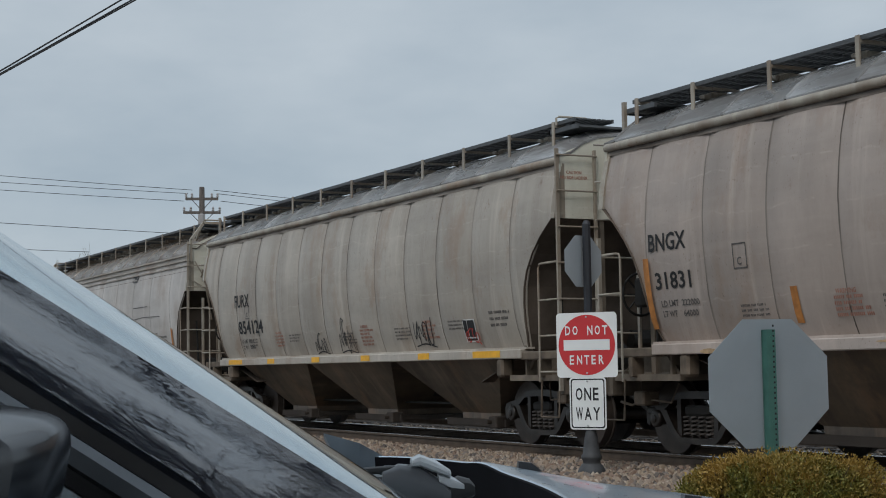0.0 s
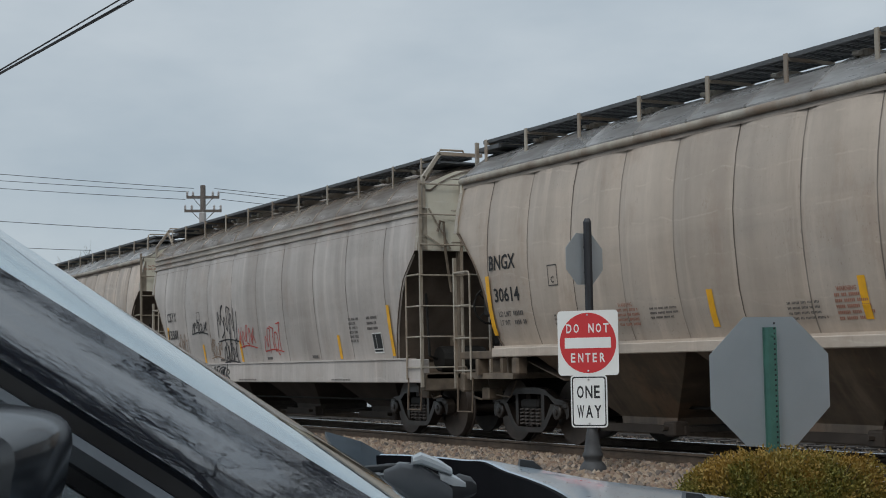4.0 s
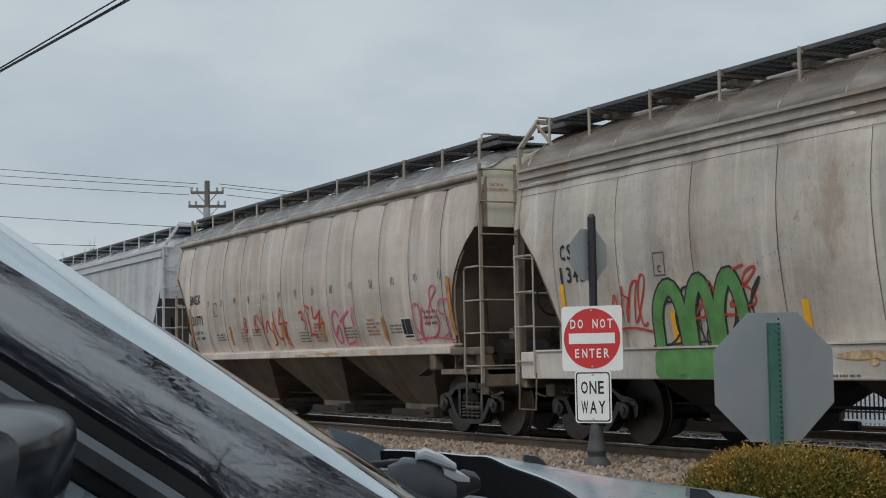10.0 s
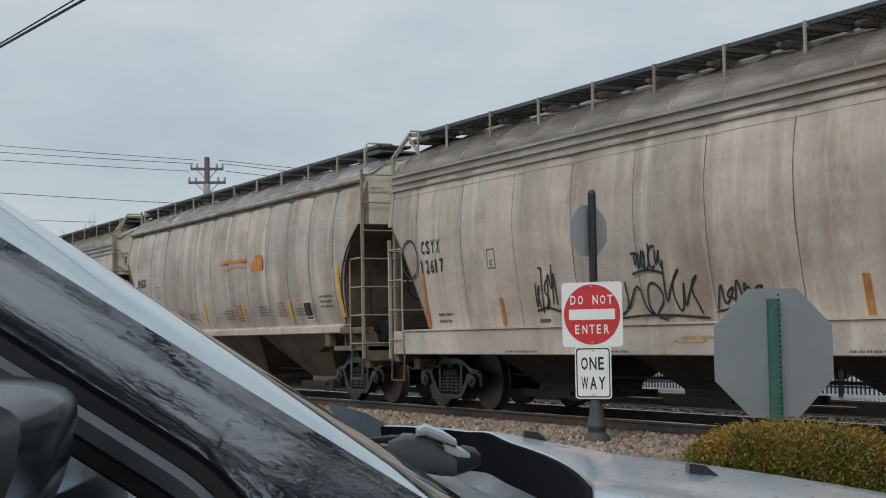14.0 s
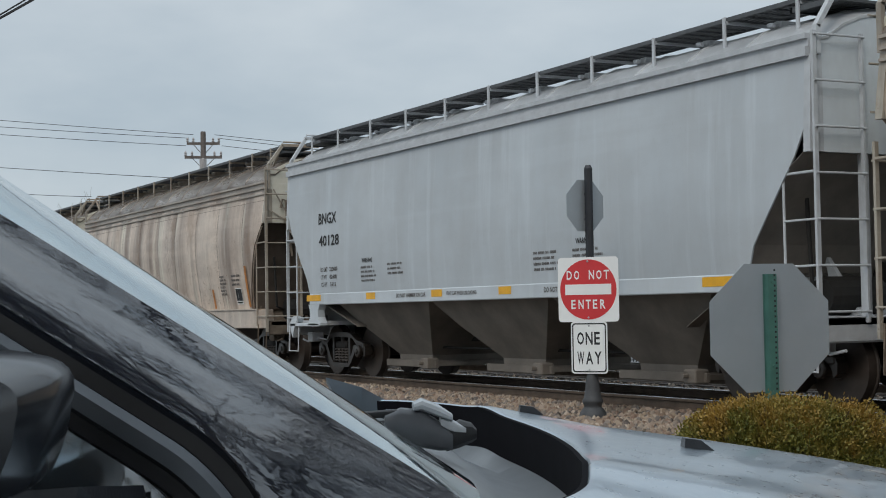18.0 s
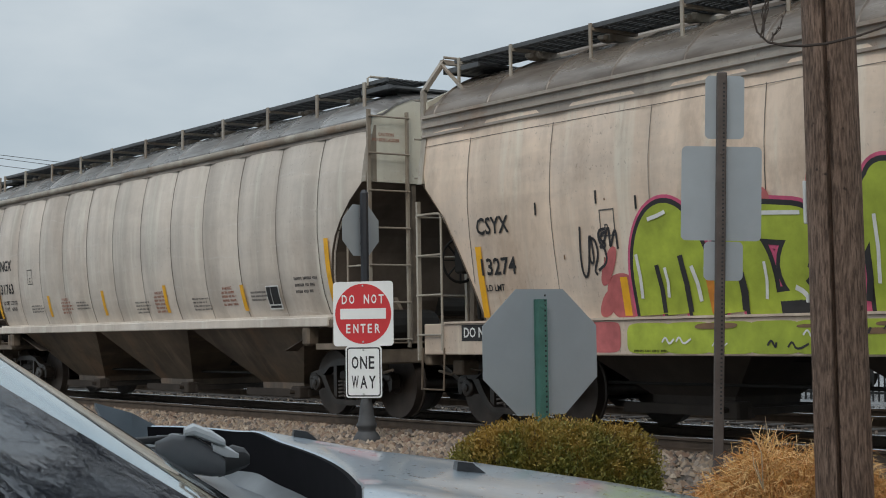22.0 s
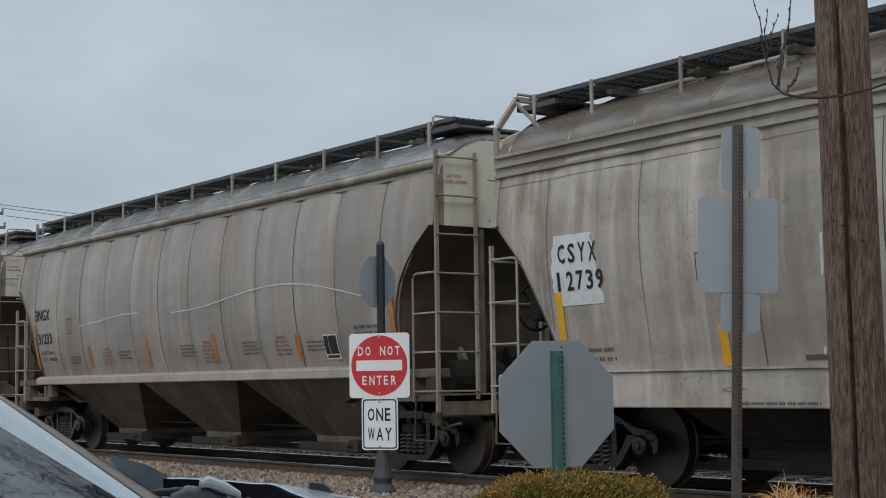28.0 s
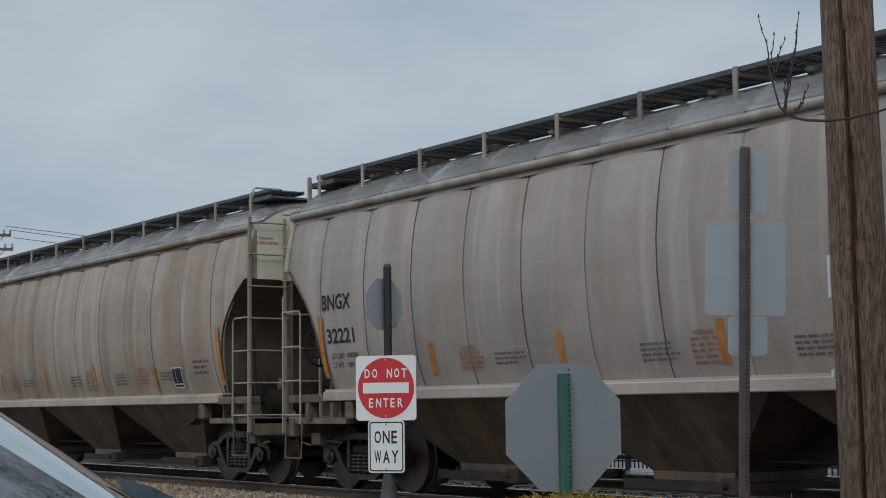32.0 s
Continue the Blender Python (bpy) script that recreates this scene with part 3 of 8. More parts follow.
        if s < 0 and kind != "C":
            # hand brake wheel and its chain box behind the corner
            g = Geo()
            ring_ = [(s * (hl - 0.16), -1.05 + 0.27 * math.cos(t), 2.02 + 0.27 * math.sin(t)) for t in [2 * math.pi * j / 20 for j in range(21)]]
            g.tube(ring_, 0.018, 6, False)
            for j in range(4):
                t = j * math.pi / 4
                g.bar((s * (hl - 0.16), -1.05 - 0.26 * math.cos(t), 2.02 - 0.26 * math.sin(t)), (s * (hl - 0.16), -1.05 + 0.26 * math.cos(t), 2.02 + 0.26 * math.sin(t)), 0.02, 0.015)
            g.lathe([(0.02, -0.06), (0.07, -0.05), (0.07, 0.03), (0.02, 0.05)], 10, "x", (s * (hl - 0.18), -1.05, 2.02))
            g.box(*sorted((s * (hl - 0.22), s * (hl - 0.42))), -1.2, -0.88, 1.85, 2.22, 0.03)
            add("hand_brake", g, "dark")
        # pipes, hangers and a valve below the deck
        g = Geo()
        g.tube([(s * (hl - 0.35), -1.2, 0.93), (s * (hl - 0.35), -1.22, 0.70), (s * (hl - 0.20), -1.24, 0.62), (s * (hl + 0.05), -1.24, 0.66)], 0.018)
        g.box(*sorted((s * (hl - 0.30), s * (hl - 0.52))), -1.3, -1.05, 0.62, 0.80, 0.02)
        g.tube([(s * (hl - 1.0), -1.1, 0.9), (s * (hl - 0.9), -1.15, 0.66), (s * (hl - 0.4), -1.18, 0.70)], 0.014)
        g.bar((s * (hl - 1.35), -1.30, 0.95), (s * (hl - 1.0), -1.28, 1.30), 0.03, 0.05)
        add("brake_rigging", g, "worn")
        # coupler and its draft box
        g = Geo()
        xa, xb = sorted((s * (hl - 1.6), s * (hl + 0.06)))
        g.box(xa, xb, -0.24, 0.24, 0.66, 0.95, 0.03)
        g.box(min(s * hl, s * (hl + 0.36)), max(s * hl, s * (hl + 0.36)), -0.09, 0.09, 0.76, 0.92, 0.02)
        g.prism([(s * (hl + 0.30), -0.16), (s * (hl + 0.56), -0.20), (s * (hl + 0.60), -0.02), (s * (hl + 0.44), 0.04), (s * (hl + 0.52), 0.17), (s * (hl + 0.34), 0.16)], 0.70, 0.98, "xy")
        add("coupler", g, "dark")
        g = Geo()
        g.tube([(s * (hl - 0.2), -0.42, 0.80), (s * (hl + 0.15), -0.40, 0.62), (s * (hl + 0.4), -0.3, 0.42), (s * (hl + 0.57), -0.22, 0.44)], 0.028)
        add("air_hose", g, "dark")
    # side sills
    for s in (-1, 1):
        g = Geo()
        if kind == "A":
            ya, yb = sorted((s * 1.32, s * 1.54))
            g.box(-hl + 1.05, hl - 1.05, ya, yb, 1.24, 1.37, 0.012)
            g.box(-hl + 1.0, hl - 1.0, *sorted((s * 1.33, s * 1.47)), 1.37, 1.40)
            for e in (-1, 1):
                add("sill_end", Geo().box(*sorted((e * (hl - 1.1), e * (hl - 0.04))), *sorted((s * 1.32, s * 1.515)), 1.22, 1.335, 0.015), "worn")
                add("jacking_pad", Geo().box(*sorted((e * (hl - 1.76), e * (hl - 1.58))), *sorted((s * 1.34, s * 1.53)), 0.98, 1.242, 0.03), "worn")
                add("sill_bracket", Geo().box(*sorted((e * (hl - 0.62), e * (hl - 0.54))), *sorted((s * 1.34, s * 1.53)), 0.98, 1.218, 0.01), "worn")
        elif kind == "B":
            ya, yb = sorted((s * 1.38, s * 1.54))
            g.box(-hl + 0.06, hl - 0.06, ya, yb, 0.87, 1.24, 0.012)
            g.box(-hl + 0.5, hl - 0.5, *sorted((s * 1.39, s * 1.565)), 1.238, 1.262)
        else:
            ya, yb = sorted((s * 1.44, s * 1.58))
            g.box(-hl + 1.1, hl - 1.1, ya, yb, 1.30, 1.50, 0.012)
            for e in (-1, 1):
                g.prism([(e * (hl - 1.56), 1.31), (e * (hl - 1.50), 1.20), (e * (hl - 1.49), 1.08), (e * (hl - 1.60), 0.97), (e * (hl - 1.60), 0.93), (e * (hl - 1.02), 0.93), (e * (hl - 1.02), 0.97), (e * (hl - 1.12), 1.08), (e * (hl - 1.11), 1.20), (e * (hl - 1.05), 1.31)], ya, yb)
                g.box(*sorted((e * (hl - 1.5), e * (hl - 0.12))), ya, yb, 0.91, 0.97, 0.01)
                g.prism([(e * (hl - 0.50), 1.06), (e * (hl - 0.28), 1.10), (e * (hl - 0.12), 0.98), (e * (hl - 0.18), 0.80), (e * (hl - 0.24), 0.70), (e * (hl - 0.30), 0.80), (e * (hl - 0.36), 0.92)], ya, yb)
        add("side_sill", g, "sill")
    # hoppers
    top = {"A": 1.30, "B": 1.22, "C": 1.34}[kind]
    cen = (-3.62, 0.0, 3.62)
    for c in cen:
        g = Geo()
        ring = lambda hx, hy, z: [(c - hx, -hy, z), (c + hx, -hy, z), (c + hx, hy, z), (c - hx, hy, z)]
        hy = {"A": (1.10, 0.70), "B": (0.95, 0.50), "C": (1.12, 0.74)}[kind]
        lv = ring(1.80, 1.40, top) + ring(1.30, hy[0], 0.92) + ring(0.62, hy[1], 0.42) + ring(0.60, hy[1], 0.30)
        fs = [(3, 2, 1, 0), (12, 13, 14, 15)]
        for k in range(3):
            fs += [(k * 4 + i, k * 4 + (i + 1) % 4, k * 4 + 4 + (i + 1) % 4, k * 4 + 4 + i) for i in range(4)]
        g.add(lv, fs)
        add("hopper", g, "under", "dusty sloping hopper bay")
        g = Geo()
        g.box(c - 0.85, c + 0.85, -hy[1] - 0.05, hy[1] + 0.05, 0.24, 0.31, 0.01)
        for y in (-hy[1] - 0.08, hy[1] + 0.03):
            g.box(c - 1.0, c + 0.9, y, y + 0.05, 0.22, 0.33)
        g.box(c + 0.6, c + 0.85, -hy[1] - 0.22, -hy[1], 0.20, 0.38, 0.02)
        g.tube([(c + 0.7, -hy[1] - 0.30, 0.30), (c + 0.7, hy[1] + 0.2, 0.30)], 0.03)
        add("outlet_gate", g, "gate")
    g = Geo()
    g.box(-hl + 1.0, hl - 1.0, -0.17, 0.17, 0.64 if kind != "B" else 0.78, 0.94)
    add("centre_sill", g, "dark")
    g = Geo()
    g.tube([(-hl + 1.2, -0.62, 0.55), (hl - 1.2, -0.62, 0.55)], 0.02)
    add("brake_pipe", g, "dark")
    return out


def truck_parts():
    """Side frames, bolster, springs and journal boxes of one truck; the wheelsets turn on it."""
    out = []
    for s in (-1, 1):
        g = Geo()
        y0, y1 = sorted((s * 0.93, s * 1.06))
        # arched top chord, hanging bottom chord and two columns leave three windows open
        half_t = [(0.0, 0.80), (0.25, 0.795), (0.42, 0.77), (0.56, 0.70), (0.70, 0.645), (0.88, 0.625), (1.00, 0.59), (1.05, 0.52), (1.04, 0.40)]
        half_u = [(0.98, 0.36), (0.96, 0.44), (0.90, 0.51), (0.80, 0.53), (0.72, 0.545), (0.62, 0.60), (0.50, 0.68), (0.34, 0.70), (0.0, 0.71)]
        g.prism([(-x, z) for x, z in reversed(half_t[1:])] + half_t + half_u + [(-x, z) for x, z in reversed(half_u[:-1])], y0, y1)
        low = [(0.72, 0.56), (0.60, 0.40), (0.48, 0.26), (0.36, 0.175), (0.0, 0.16)]
        upp = [(0.0, 0.235), (0.31, 0.24), (0.40, 0.30), (0.50, 0.42), (0.60, 0.57)]
        g.prism([(-x, z) for x, z in low] + [(x, z) for x, z in reversed(low[:-1])] + [(x, z) for x, z in reversed(upp[1:])] + [(-x, z) for x, z in upp], y0 - 0.02, y1 + 0.02)
        for x in (-0.40, 0.32):
            g.box(x, x + 0.08, y0, y1, 0.2, 0.70)
        for x in (-0.93, 0.93):
            g.box(x - 0.09, x + 0.09, y0 - 0.012, y1 + 0.012, 0.50, 0.60, 0.02)
        out.append(("side_frame", g.mesh("side_frame"), M_CASTING))
        for x in (-0.80, 0.80):
            g = Geo()
            g.lathe([(0.03, s * 1.05), (0.11, s * 1.06), (0.11, s * 1.10), (0.095, s * 1.115), (0.05, s * 1.12), (0.045, s * 1.135), (0.02, s * 1.14)], 14, "y", (x, 0, 0.457))
            out.append(("bearing_cap", g.mesh("bearing_cap", True), M_CASTING))
        g = Geo()
        for x in (-0.22, -0.075, 0.075, 0.22):
            turns = 5
            pts = [(x + 0.058 * math.cos(a), s * 1.02 + 0.055 * math.sin(a), 0.25 + 0.25 * a / (2 * math.pi * turns)) for a in [2 * math.pi * turns * i / 40 for i in range(41)]]
            g.tube(pts, 0.016, 4)
        out.append(("spring", g.mesh("spring"), M_SPRING))
    g = Geo()
    g.box(-0.24, 0.24, -1.08, 1.08, 0.50, 0.63, 0.03)
    g.box(-0.30, 0.30, -0.3, 0.3, 0.60, 0.68)
    out.append(("bolster", g.mesh("bolster"), M_DARK))
    g = Geo()
    for x in (-0.30, 0.30):
        g.box(x - 0.05, x + 0.05, -0.85, 0.85, 0.30, 0.40, 0.01)
        for y in (-0.75, 0.75):
            g.box(x + (0.05 if x > 0 else -0.14), x + (0.14 if x > 0 else -0.05), y - 0.06, y + 0.06, 0.26, 0.56, 0.02)
    out.append(("brake_beam", g.mesh("brake_beam"), M_DARK))
    return out


def wheel_parts():
    g = Geo()
    for s in (-1, 1):
        prof = [(0.10, 0.62), (0.20, 0.66), (0.33, 0.70), (0.40, 0.68), (0.405, 0.80), (0.33, 0.79), (0.22, 0.74), (0.12, 0.82)]
        g.lathe([(r, s * h) for r, h in prof], 28, "y")
        for k in range(6):
            a = k * math.pi / 3
            g.lathe([(0.02, s * 0.745), (0.022, s * 0.775), (0.01, s * 0.78)], 6, "y", (0.27 * math.cos(a), 0, 0.27 * math.sin(a)))
    g.lathe([(0.08, -1.1), (0.08, 1.1)], 14, "y")
    t = Geo()
    for s in (-1, 1):
        t.lathe([(0.404, s * 0.66), (0.475, s * 0.665), (0.478, s * 0.69), (0.457, s * 0.70), (0.452, s * 0.805), (0.404, s * 0.806)], 32, "y")
    return g.mesh("wheel_disc", True), t.mesh("wheel_tread", True)


CAR_MESH = {k: car_parts(k) for k in "ABC"}
TRUCK = truck_parts()
DISC, TREAD = wheel_parts()


# kind, reporting mark, number, paint, grime, rust, streaks
CARS = [
    ("A", "BNGX", "31831", (0.36, 0.315, 0.285), 0.5, 0.35, 0.35), ("A", "FURX", "854124", (0.375, 0.355, 0.315), 0.5, 0.5, 0.4),
    ("B", "CSYX", "13303", (0.46, 0.45, 0.435), 0.5, 0.35, 0.4), ("A", "BNGX", "30614", (0.42, 0.375, 0.325), 0.4, 0.25, 0.3),
    ("B", "CSYX", "13381", (0.40, 0.385, 0.37), 0.4, 0.2, 0.4), ("A", "BNGX", "30058", (0.49, 0.43, 0.37), 0.8, 0.45, 0.75),
    ("A", "BNGX", "30567", (0.50, 0.45, 0.41), 0.6, 0.3, 0.5), ("B", "CSYX", "13437", (0.525, 0.50, 0.455), 0.8, 0.5, 0.5),
    ("A", "BNGX", "31771", (0.497, 0.452, 0.407), 0.6, 0.3, 0.5), ("C", "BNGX", "40109", (0.46, 0.52, 0.56), 0.3, 0.4, 0.35),
    ("B", "CSYX", "12617", (0.53, 0.47, 0.41), 0.8, 0.4, 0.6), ("A", "BNGX", "31869", (0.50, 0.445, 0.395), 1.0, 0.35, 0.6),
    ("B", "CSYX", "12375", (0.50, 0.44, 0.37), 0.6, 0.5, 0.4), ("C", "BNGX", "40128", (0.45, 0.52, 0.57), 0.1, 0.02, 0.08),
    ("B", "CSYX", "12949", (0.60, 0.53, 0.455), 0.6, 0.6, 0.85), ("B", "CSYX", "13274", (0.70, 0.585, 0.475), 0.5, 0.35, 0.35),
    ("A", "BNGX", "31763", (0.565, 0.527, 0.472), 0.4, 0.15, 0.35), ("B", "CSYX", "13836", (0.535, 0.515, 0.475), 0.4, 0.2, 0.35),
    ("A", "FURX", "854068", (0.44, 0.405, 0.36), 0.4, 0.3, 0.35), ("B", "CSYX", "12739", (0.47, 0.44, 0.40), 1.0, 0.5, 0.75),
    ("A", "BNGX", "31233", (0.41, 0.38, 0.35), 0.5, 0.2, 0.45), ("A", "BNGX", "32267", (0.375, 0.345, 0.315), 0.4, 0.15, 0.35),
    ("A", "BNGX", "32221", (0.42, 0.39, 0.36), 0.4, 0.2, 0.4), ("A", "BNGX", "32214", (0.43, 0.38, 0.33), 0.6, 0.5, 0.7),
]
ENDS = [-1.41, -17.09, -32.84, -48.27, -64.11, -79.54, -95.35, -111.26, -126.67, -142.42, -158.31, -173.79, -189.85, -205.11, -221.07,
        -236.56, -252.05, -267.93, -283.36, -299.25, -314.76, -330.58, -346.39, -362.16]
DIRT = {"A": (0.15, 0.12, 0.095), "B": (0.14, 0.112, 0.09), "C": (0.20, 0.15, 0.10)}


def wet_roof(name, a, b, grime):
    """Rain-wet galvanised sheet: dull grime between shining, slightly buckled metal."""
    m, n, l, p = node_mat(name)
    big = noise_tex(n, l, 0.8, 5, (0.5, 1, 1), rough=0.6)
    run_ = noise_tex(n, l, 2.0, 5, (0.35, 1.6, 1.6), shift=4.0, rough=0.6)
    buckle = noise_tex(n, l, 2.6, 3, (1.0, 1.4, 1.4), shift=8.0)
    c = mixc(n, l, ramp(n, l, big, 0.35, 0.65), a, b)
    dirt = ramp(n, l, run_, 0.42, 0.62)
    c = mixc(n, l, scaled(n, l, dirt, 0.8), c, grime)
    l.new(c, p.inputs["Base Color"])
    l.new(ramp(n, l, run_, 0.40, 0.66, (0.2, 0.2, 0.2, 1), (0.5, 0.5, 0.5, 1)), p.inputs["Roughness"])
    p.inputs["Metallic"].default_value = 0.15
    p.inputs["Specular IOR Level"].default_value = 0.7
    bump(n, l, p, buckle, 0.10, 0.05)
    return m


M_ROOF = wet_roof("grimy_wet_galvanised_roof", (0.22, 0.215, 0.21), (0.36, 0.36, 0.36), (0.11, 0.095, 0.085))
M_ROOFB = wet_roof("grimy_wet_brown_roof", (0.15, 0.118, 0.092), (0.26, 0.222, 0.187), (0.075, 0.054, 0.04))
M_ROOFB.node_tree.nodes["Principled BSDF"].inputs["Metallic"].default_value = 0.0
M_ROOFB.node_tree.nodes["Principled BSDF"].inputs["Specular IOR Level"].default_value = 0.4
M_ROOFC = plain("pale_grey_roof_paint", (0.40, 0.41, 0.42), 0.4, 0.1, 0.3, 1.6, 0.1)
M_EAVEB = car_paint("grimy_eave_paint", (0.43, 0.38, 0.325), (0.15, 0.11, 0.085), 0.75, 0.5, 4.4, 0.3)
M_ENDW = car_paint("cream_end_wall_paint", (0.66, 0.63, 0.53), (0.25, 0.17, 0.10), 0.3, 0.3, 6.1, 0.3)
M_RAILW = car_paint("worn_rusty_ladder_paint", (0.42, 0.38, 0.315), (0.12, 0.075, 0.045), 0.9, 0.9, 3.3, 0.8)
M_RAILC = plain("grey_white_ladder_paint", (0.50, 0.52, 0.54), 0.55, 0, 0.12, 5, 0.05)


def seam_mat():
    """Dirt in the weld seams, and the eave's painted shade: dark in places, nearly gone in others."""
    m, n, l, p = node_mat("seam_dirt_and_eave_shade")
    o = n.new("ShaderNodeObjectInfo")
    a = noise_tex(n, l, 1.4, 5, (1, 1, 0.8))
    ad = n.new("ShaderNodeMath")
    ad.operation = "ADD"
    l.new(a, ad.inputs[0])
    l.new(scaled(n, l, o.outputs["Random"], 0.45), ad.inputs[1])
    l.new(ramp(n, l, ad.outputs[0], 0.48, 1.05, (0.085, 0.066, 0.054, 1), (0.34, 0.30, 0.265, 1)), p.inputs["Base Color"])
    p.inputs["Roughness"].default_value = 0.85
    return m


M_SEAM = seam_mat()
# Dark brown holds the shade under the overhanging end wall.
M_SLOPE = plain("shaded_slope_sheet", (0.12, 0.092, 0.072), 0.8, 0, 0.4, 2, 0.2)
# Brown hoppers: grime, plus shade beneath the car put into the colour.
M_UNDER = car_paint("shaded_dusty_brown_steel", (0.185, 0.135, 0.093), (0.022, 0.017, 0.014), 0.9, 0.6, 14.0, 0.95)
M_UNDERB = plain("shaded_sooty_brown_steel", (0.052, 0.040, 0.032), 0.8, 0, 0.4, 1.8, 0.2)
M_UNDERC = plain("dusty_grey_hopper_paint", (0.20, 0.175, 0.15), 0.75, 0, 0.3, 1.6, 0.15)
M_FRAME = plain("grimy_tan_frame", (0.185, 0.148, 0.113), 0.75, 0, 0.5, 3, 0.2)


def surf(kind, x, z, lift):
    return (x, -(side_y(kind, z) + lift), z)


def ribbon(geo, kind, pts, w, lift=0.008, flat=None):
    """A painted stroke that lies on the curved side; flat: a fixed half width for strokes on the sill."""
    fine = []
    for (xa, za), (xb, zb) in zip(pts, pts[1:]):
        n = max(1, int(math.hypot(xb - xa, zb - za) / 0.12))
        fine += [(xa + (xb - xa) * i / n, za + (zb - za) * i / n) for i in range(n)]
    fine.append(pts[-1])
    rows = []
    for i, (x, z) in enumerate(fine):
        a, b = fine[max(i - 1, 0)], fine[min(i + 1, len(fine) - 1)]
        dx, dz = b[0] - a[0], b[1] - a[1]
        q = math.hypot(dx, dz) or 1
        ox, oz = -dz / q * w / 2, dx / q * w / 2
        if flat is None:
            rows.append([surf(kind, x + ox, z + oz, lift), surf(kind, x - ox, z - oz, lift)])
        else:
            rows.append([(x + ox, -flat - lift, z + oz), (x - ox, -flat - lift, z - oz)])
    geo.grid(rows)


def blob(geo, kind, cx, cz, rx, rz, lift=0.006, p=2.6, tilt=0.0, flat=None):
    """A filled rounded patch of paint."""
    rows = []
    for i in range(17):
        u = -math.cos(math.pi * i / 16)
        w = rx * max(0.002, (1 - abs(u) ** p)) ** (1 / p)
        z, x = cz + rz * u, cx + tilt * u * rz
        if flat is None:
            rows.append([surf(kind, x - w, z, lift), surf(kind, x, z, lift), surf(kind, x + w, z, lift)])
        else:
            rows.append([(x - w, -flat - lift, z), (x, -flat - lift, z), (x + w, -flat - lift, z)])
    geo.grid(rows)


def slab(geo, kind, x0, x1, z0, z1, lift=0.006, flat=None):
    n = max(1, int((z1 - z0) / 0.12))
    rows = []
    for i in range(n + 1):
        z = z0 + (z1 - z0) * i / n
        y = -(side_y(kind, z) if flat is None else flat) - lift
        rows.append([(x0, y, z), (x1, y, z)])
    geo.grid(rows)


TEXT = {}


def letters(words, height, width=None):
    """The flat mesh of a word, its left foot at the origin, in x and z."""
    key = (words, round(height, 3), width)
    if key not in TEXT:
        cu = bpy.data.curves.new("words", "FONT")
        cu.body, cu.size, cu.resolution_u, cu.offset = words, 1.0, 2, 0.02
        tmp = new("words", cu)
        bpy.context.view_layer.update()
        me = bpy.data.meshes.new_from_object(tmp.evaluated_get(bpy.context.evaluated_depsgraph_get()))
        bpy.data.objects.remove(tmp)
        bpy.data.curves.remove(cu)
        xs, ys = [v.co.x for v in me.vertices], [v.co.y for v in me.vertices]
        x0, y0 = min(xs), min(ys)
        k = height / (max(ys) - y0)
        kx = k if width is None else width / (max(xs) - x0)
        TEXT[key] = ([((v.co.x - x0) * kx, (v.co.y - y0) * k) for v in me.vertices], [tuple(p.vertices) for p in me.polygons])
        bpy.data.meshes.remove(me)
    return TEXT[key]


def stencil(geo, kind, words, x, z, height, width=None, lift=0.007, flat=None):
    vs, fs = letters(words, height, width)
    if flat is None:
        geo.add([surf(kind, x + a, z + b, lift) for a, b in vs], fs)
    else:
        geo.add([(x + a, -flat - lift, z + b) for a, b in vs], fs)


def rounded_line(pts, times=2):
    """Cuts the corners of a line, so that it runs in curves."""
    for i in range(times):
        cut = [pts[0]]
        for (xa, za), (xb, zb) in zip(pts, pts[1:]):
            cut += [(xa * 0.75 + xb * 0.25, za * 0.75 + zb * 0.25), (xa * 0.25 + xb * 0.75, za * 0.25 + zb * 0.75)]
        pts = cut + [pts[-1]]
    return pts


SHAPES = [  # loose strokes that tags are made of, in a box of one by one
    [(0.1, 0.0), (0.0, 0.6), (0.3, 1.0), (0.8, 0.8), (0.3, 0.5), (0.9, 0.2), (0.2, 0.0)],
    [(0.9, 0.9), (0.3, 1.0), (0.0, 0.5), (0.3, 0.0), (0.9, 0.15)],
    [(0.0, 0.0), (0.1, 1.0), (0.8, 0.1), (0.9, 1.0)],
    [(0.1, 1.0), (0.0, 0.2), (0.4, -0.1), (0.8, 0.2), (0.85, 1.0)],
    [(0.5, 0.0), (0.0, 0.3), (0.2, 0.9), (0.7, 0.9), (0.9, 0.4), (0.5, 0.0), (0.9, -0.2)],
    [(0.9, 1.0), (0.2, 0.95), (0.1, 0.6), (0.8, 0.45), (0.85, 0.1), (0.1, 0.0)],
    [(0.0, 0.0), (0.45, 1.05), (0.8, -0.05)],
    [(0.0, 1.0), (0.95, 0.95), (0.5, 0.9), (0.45, -0.1)],
    [(0.1, 1.0), (0.1, 0.0), (0.5, 0.5), (0.9, 1.05), (0.4, 0.5), (1.0, -0.1)],
]


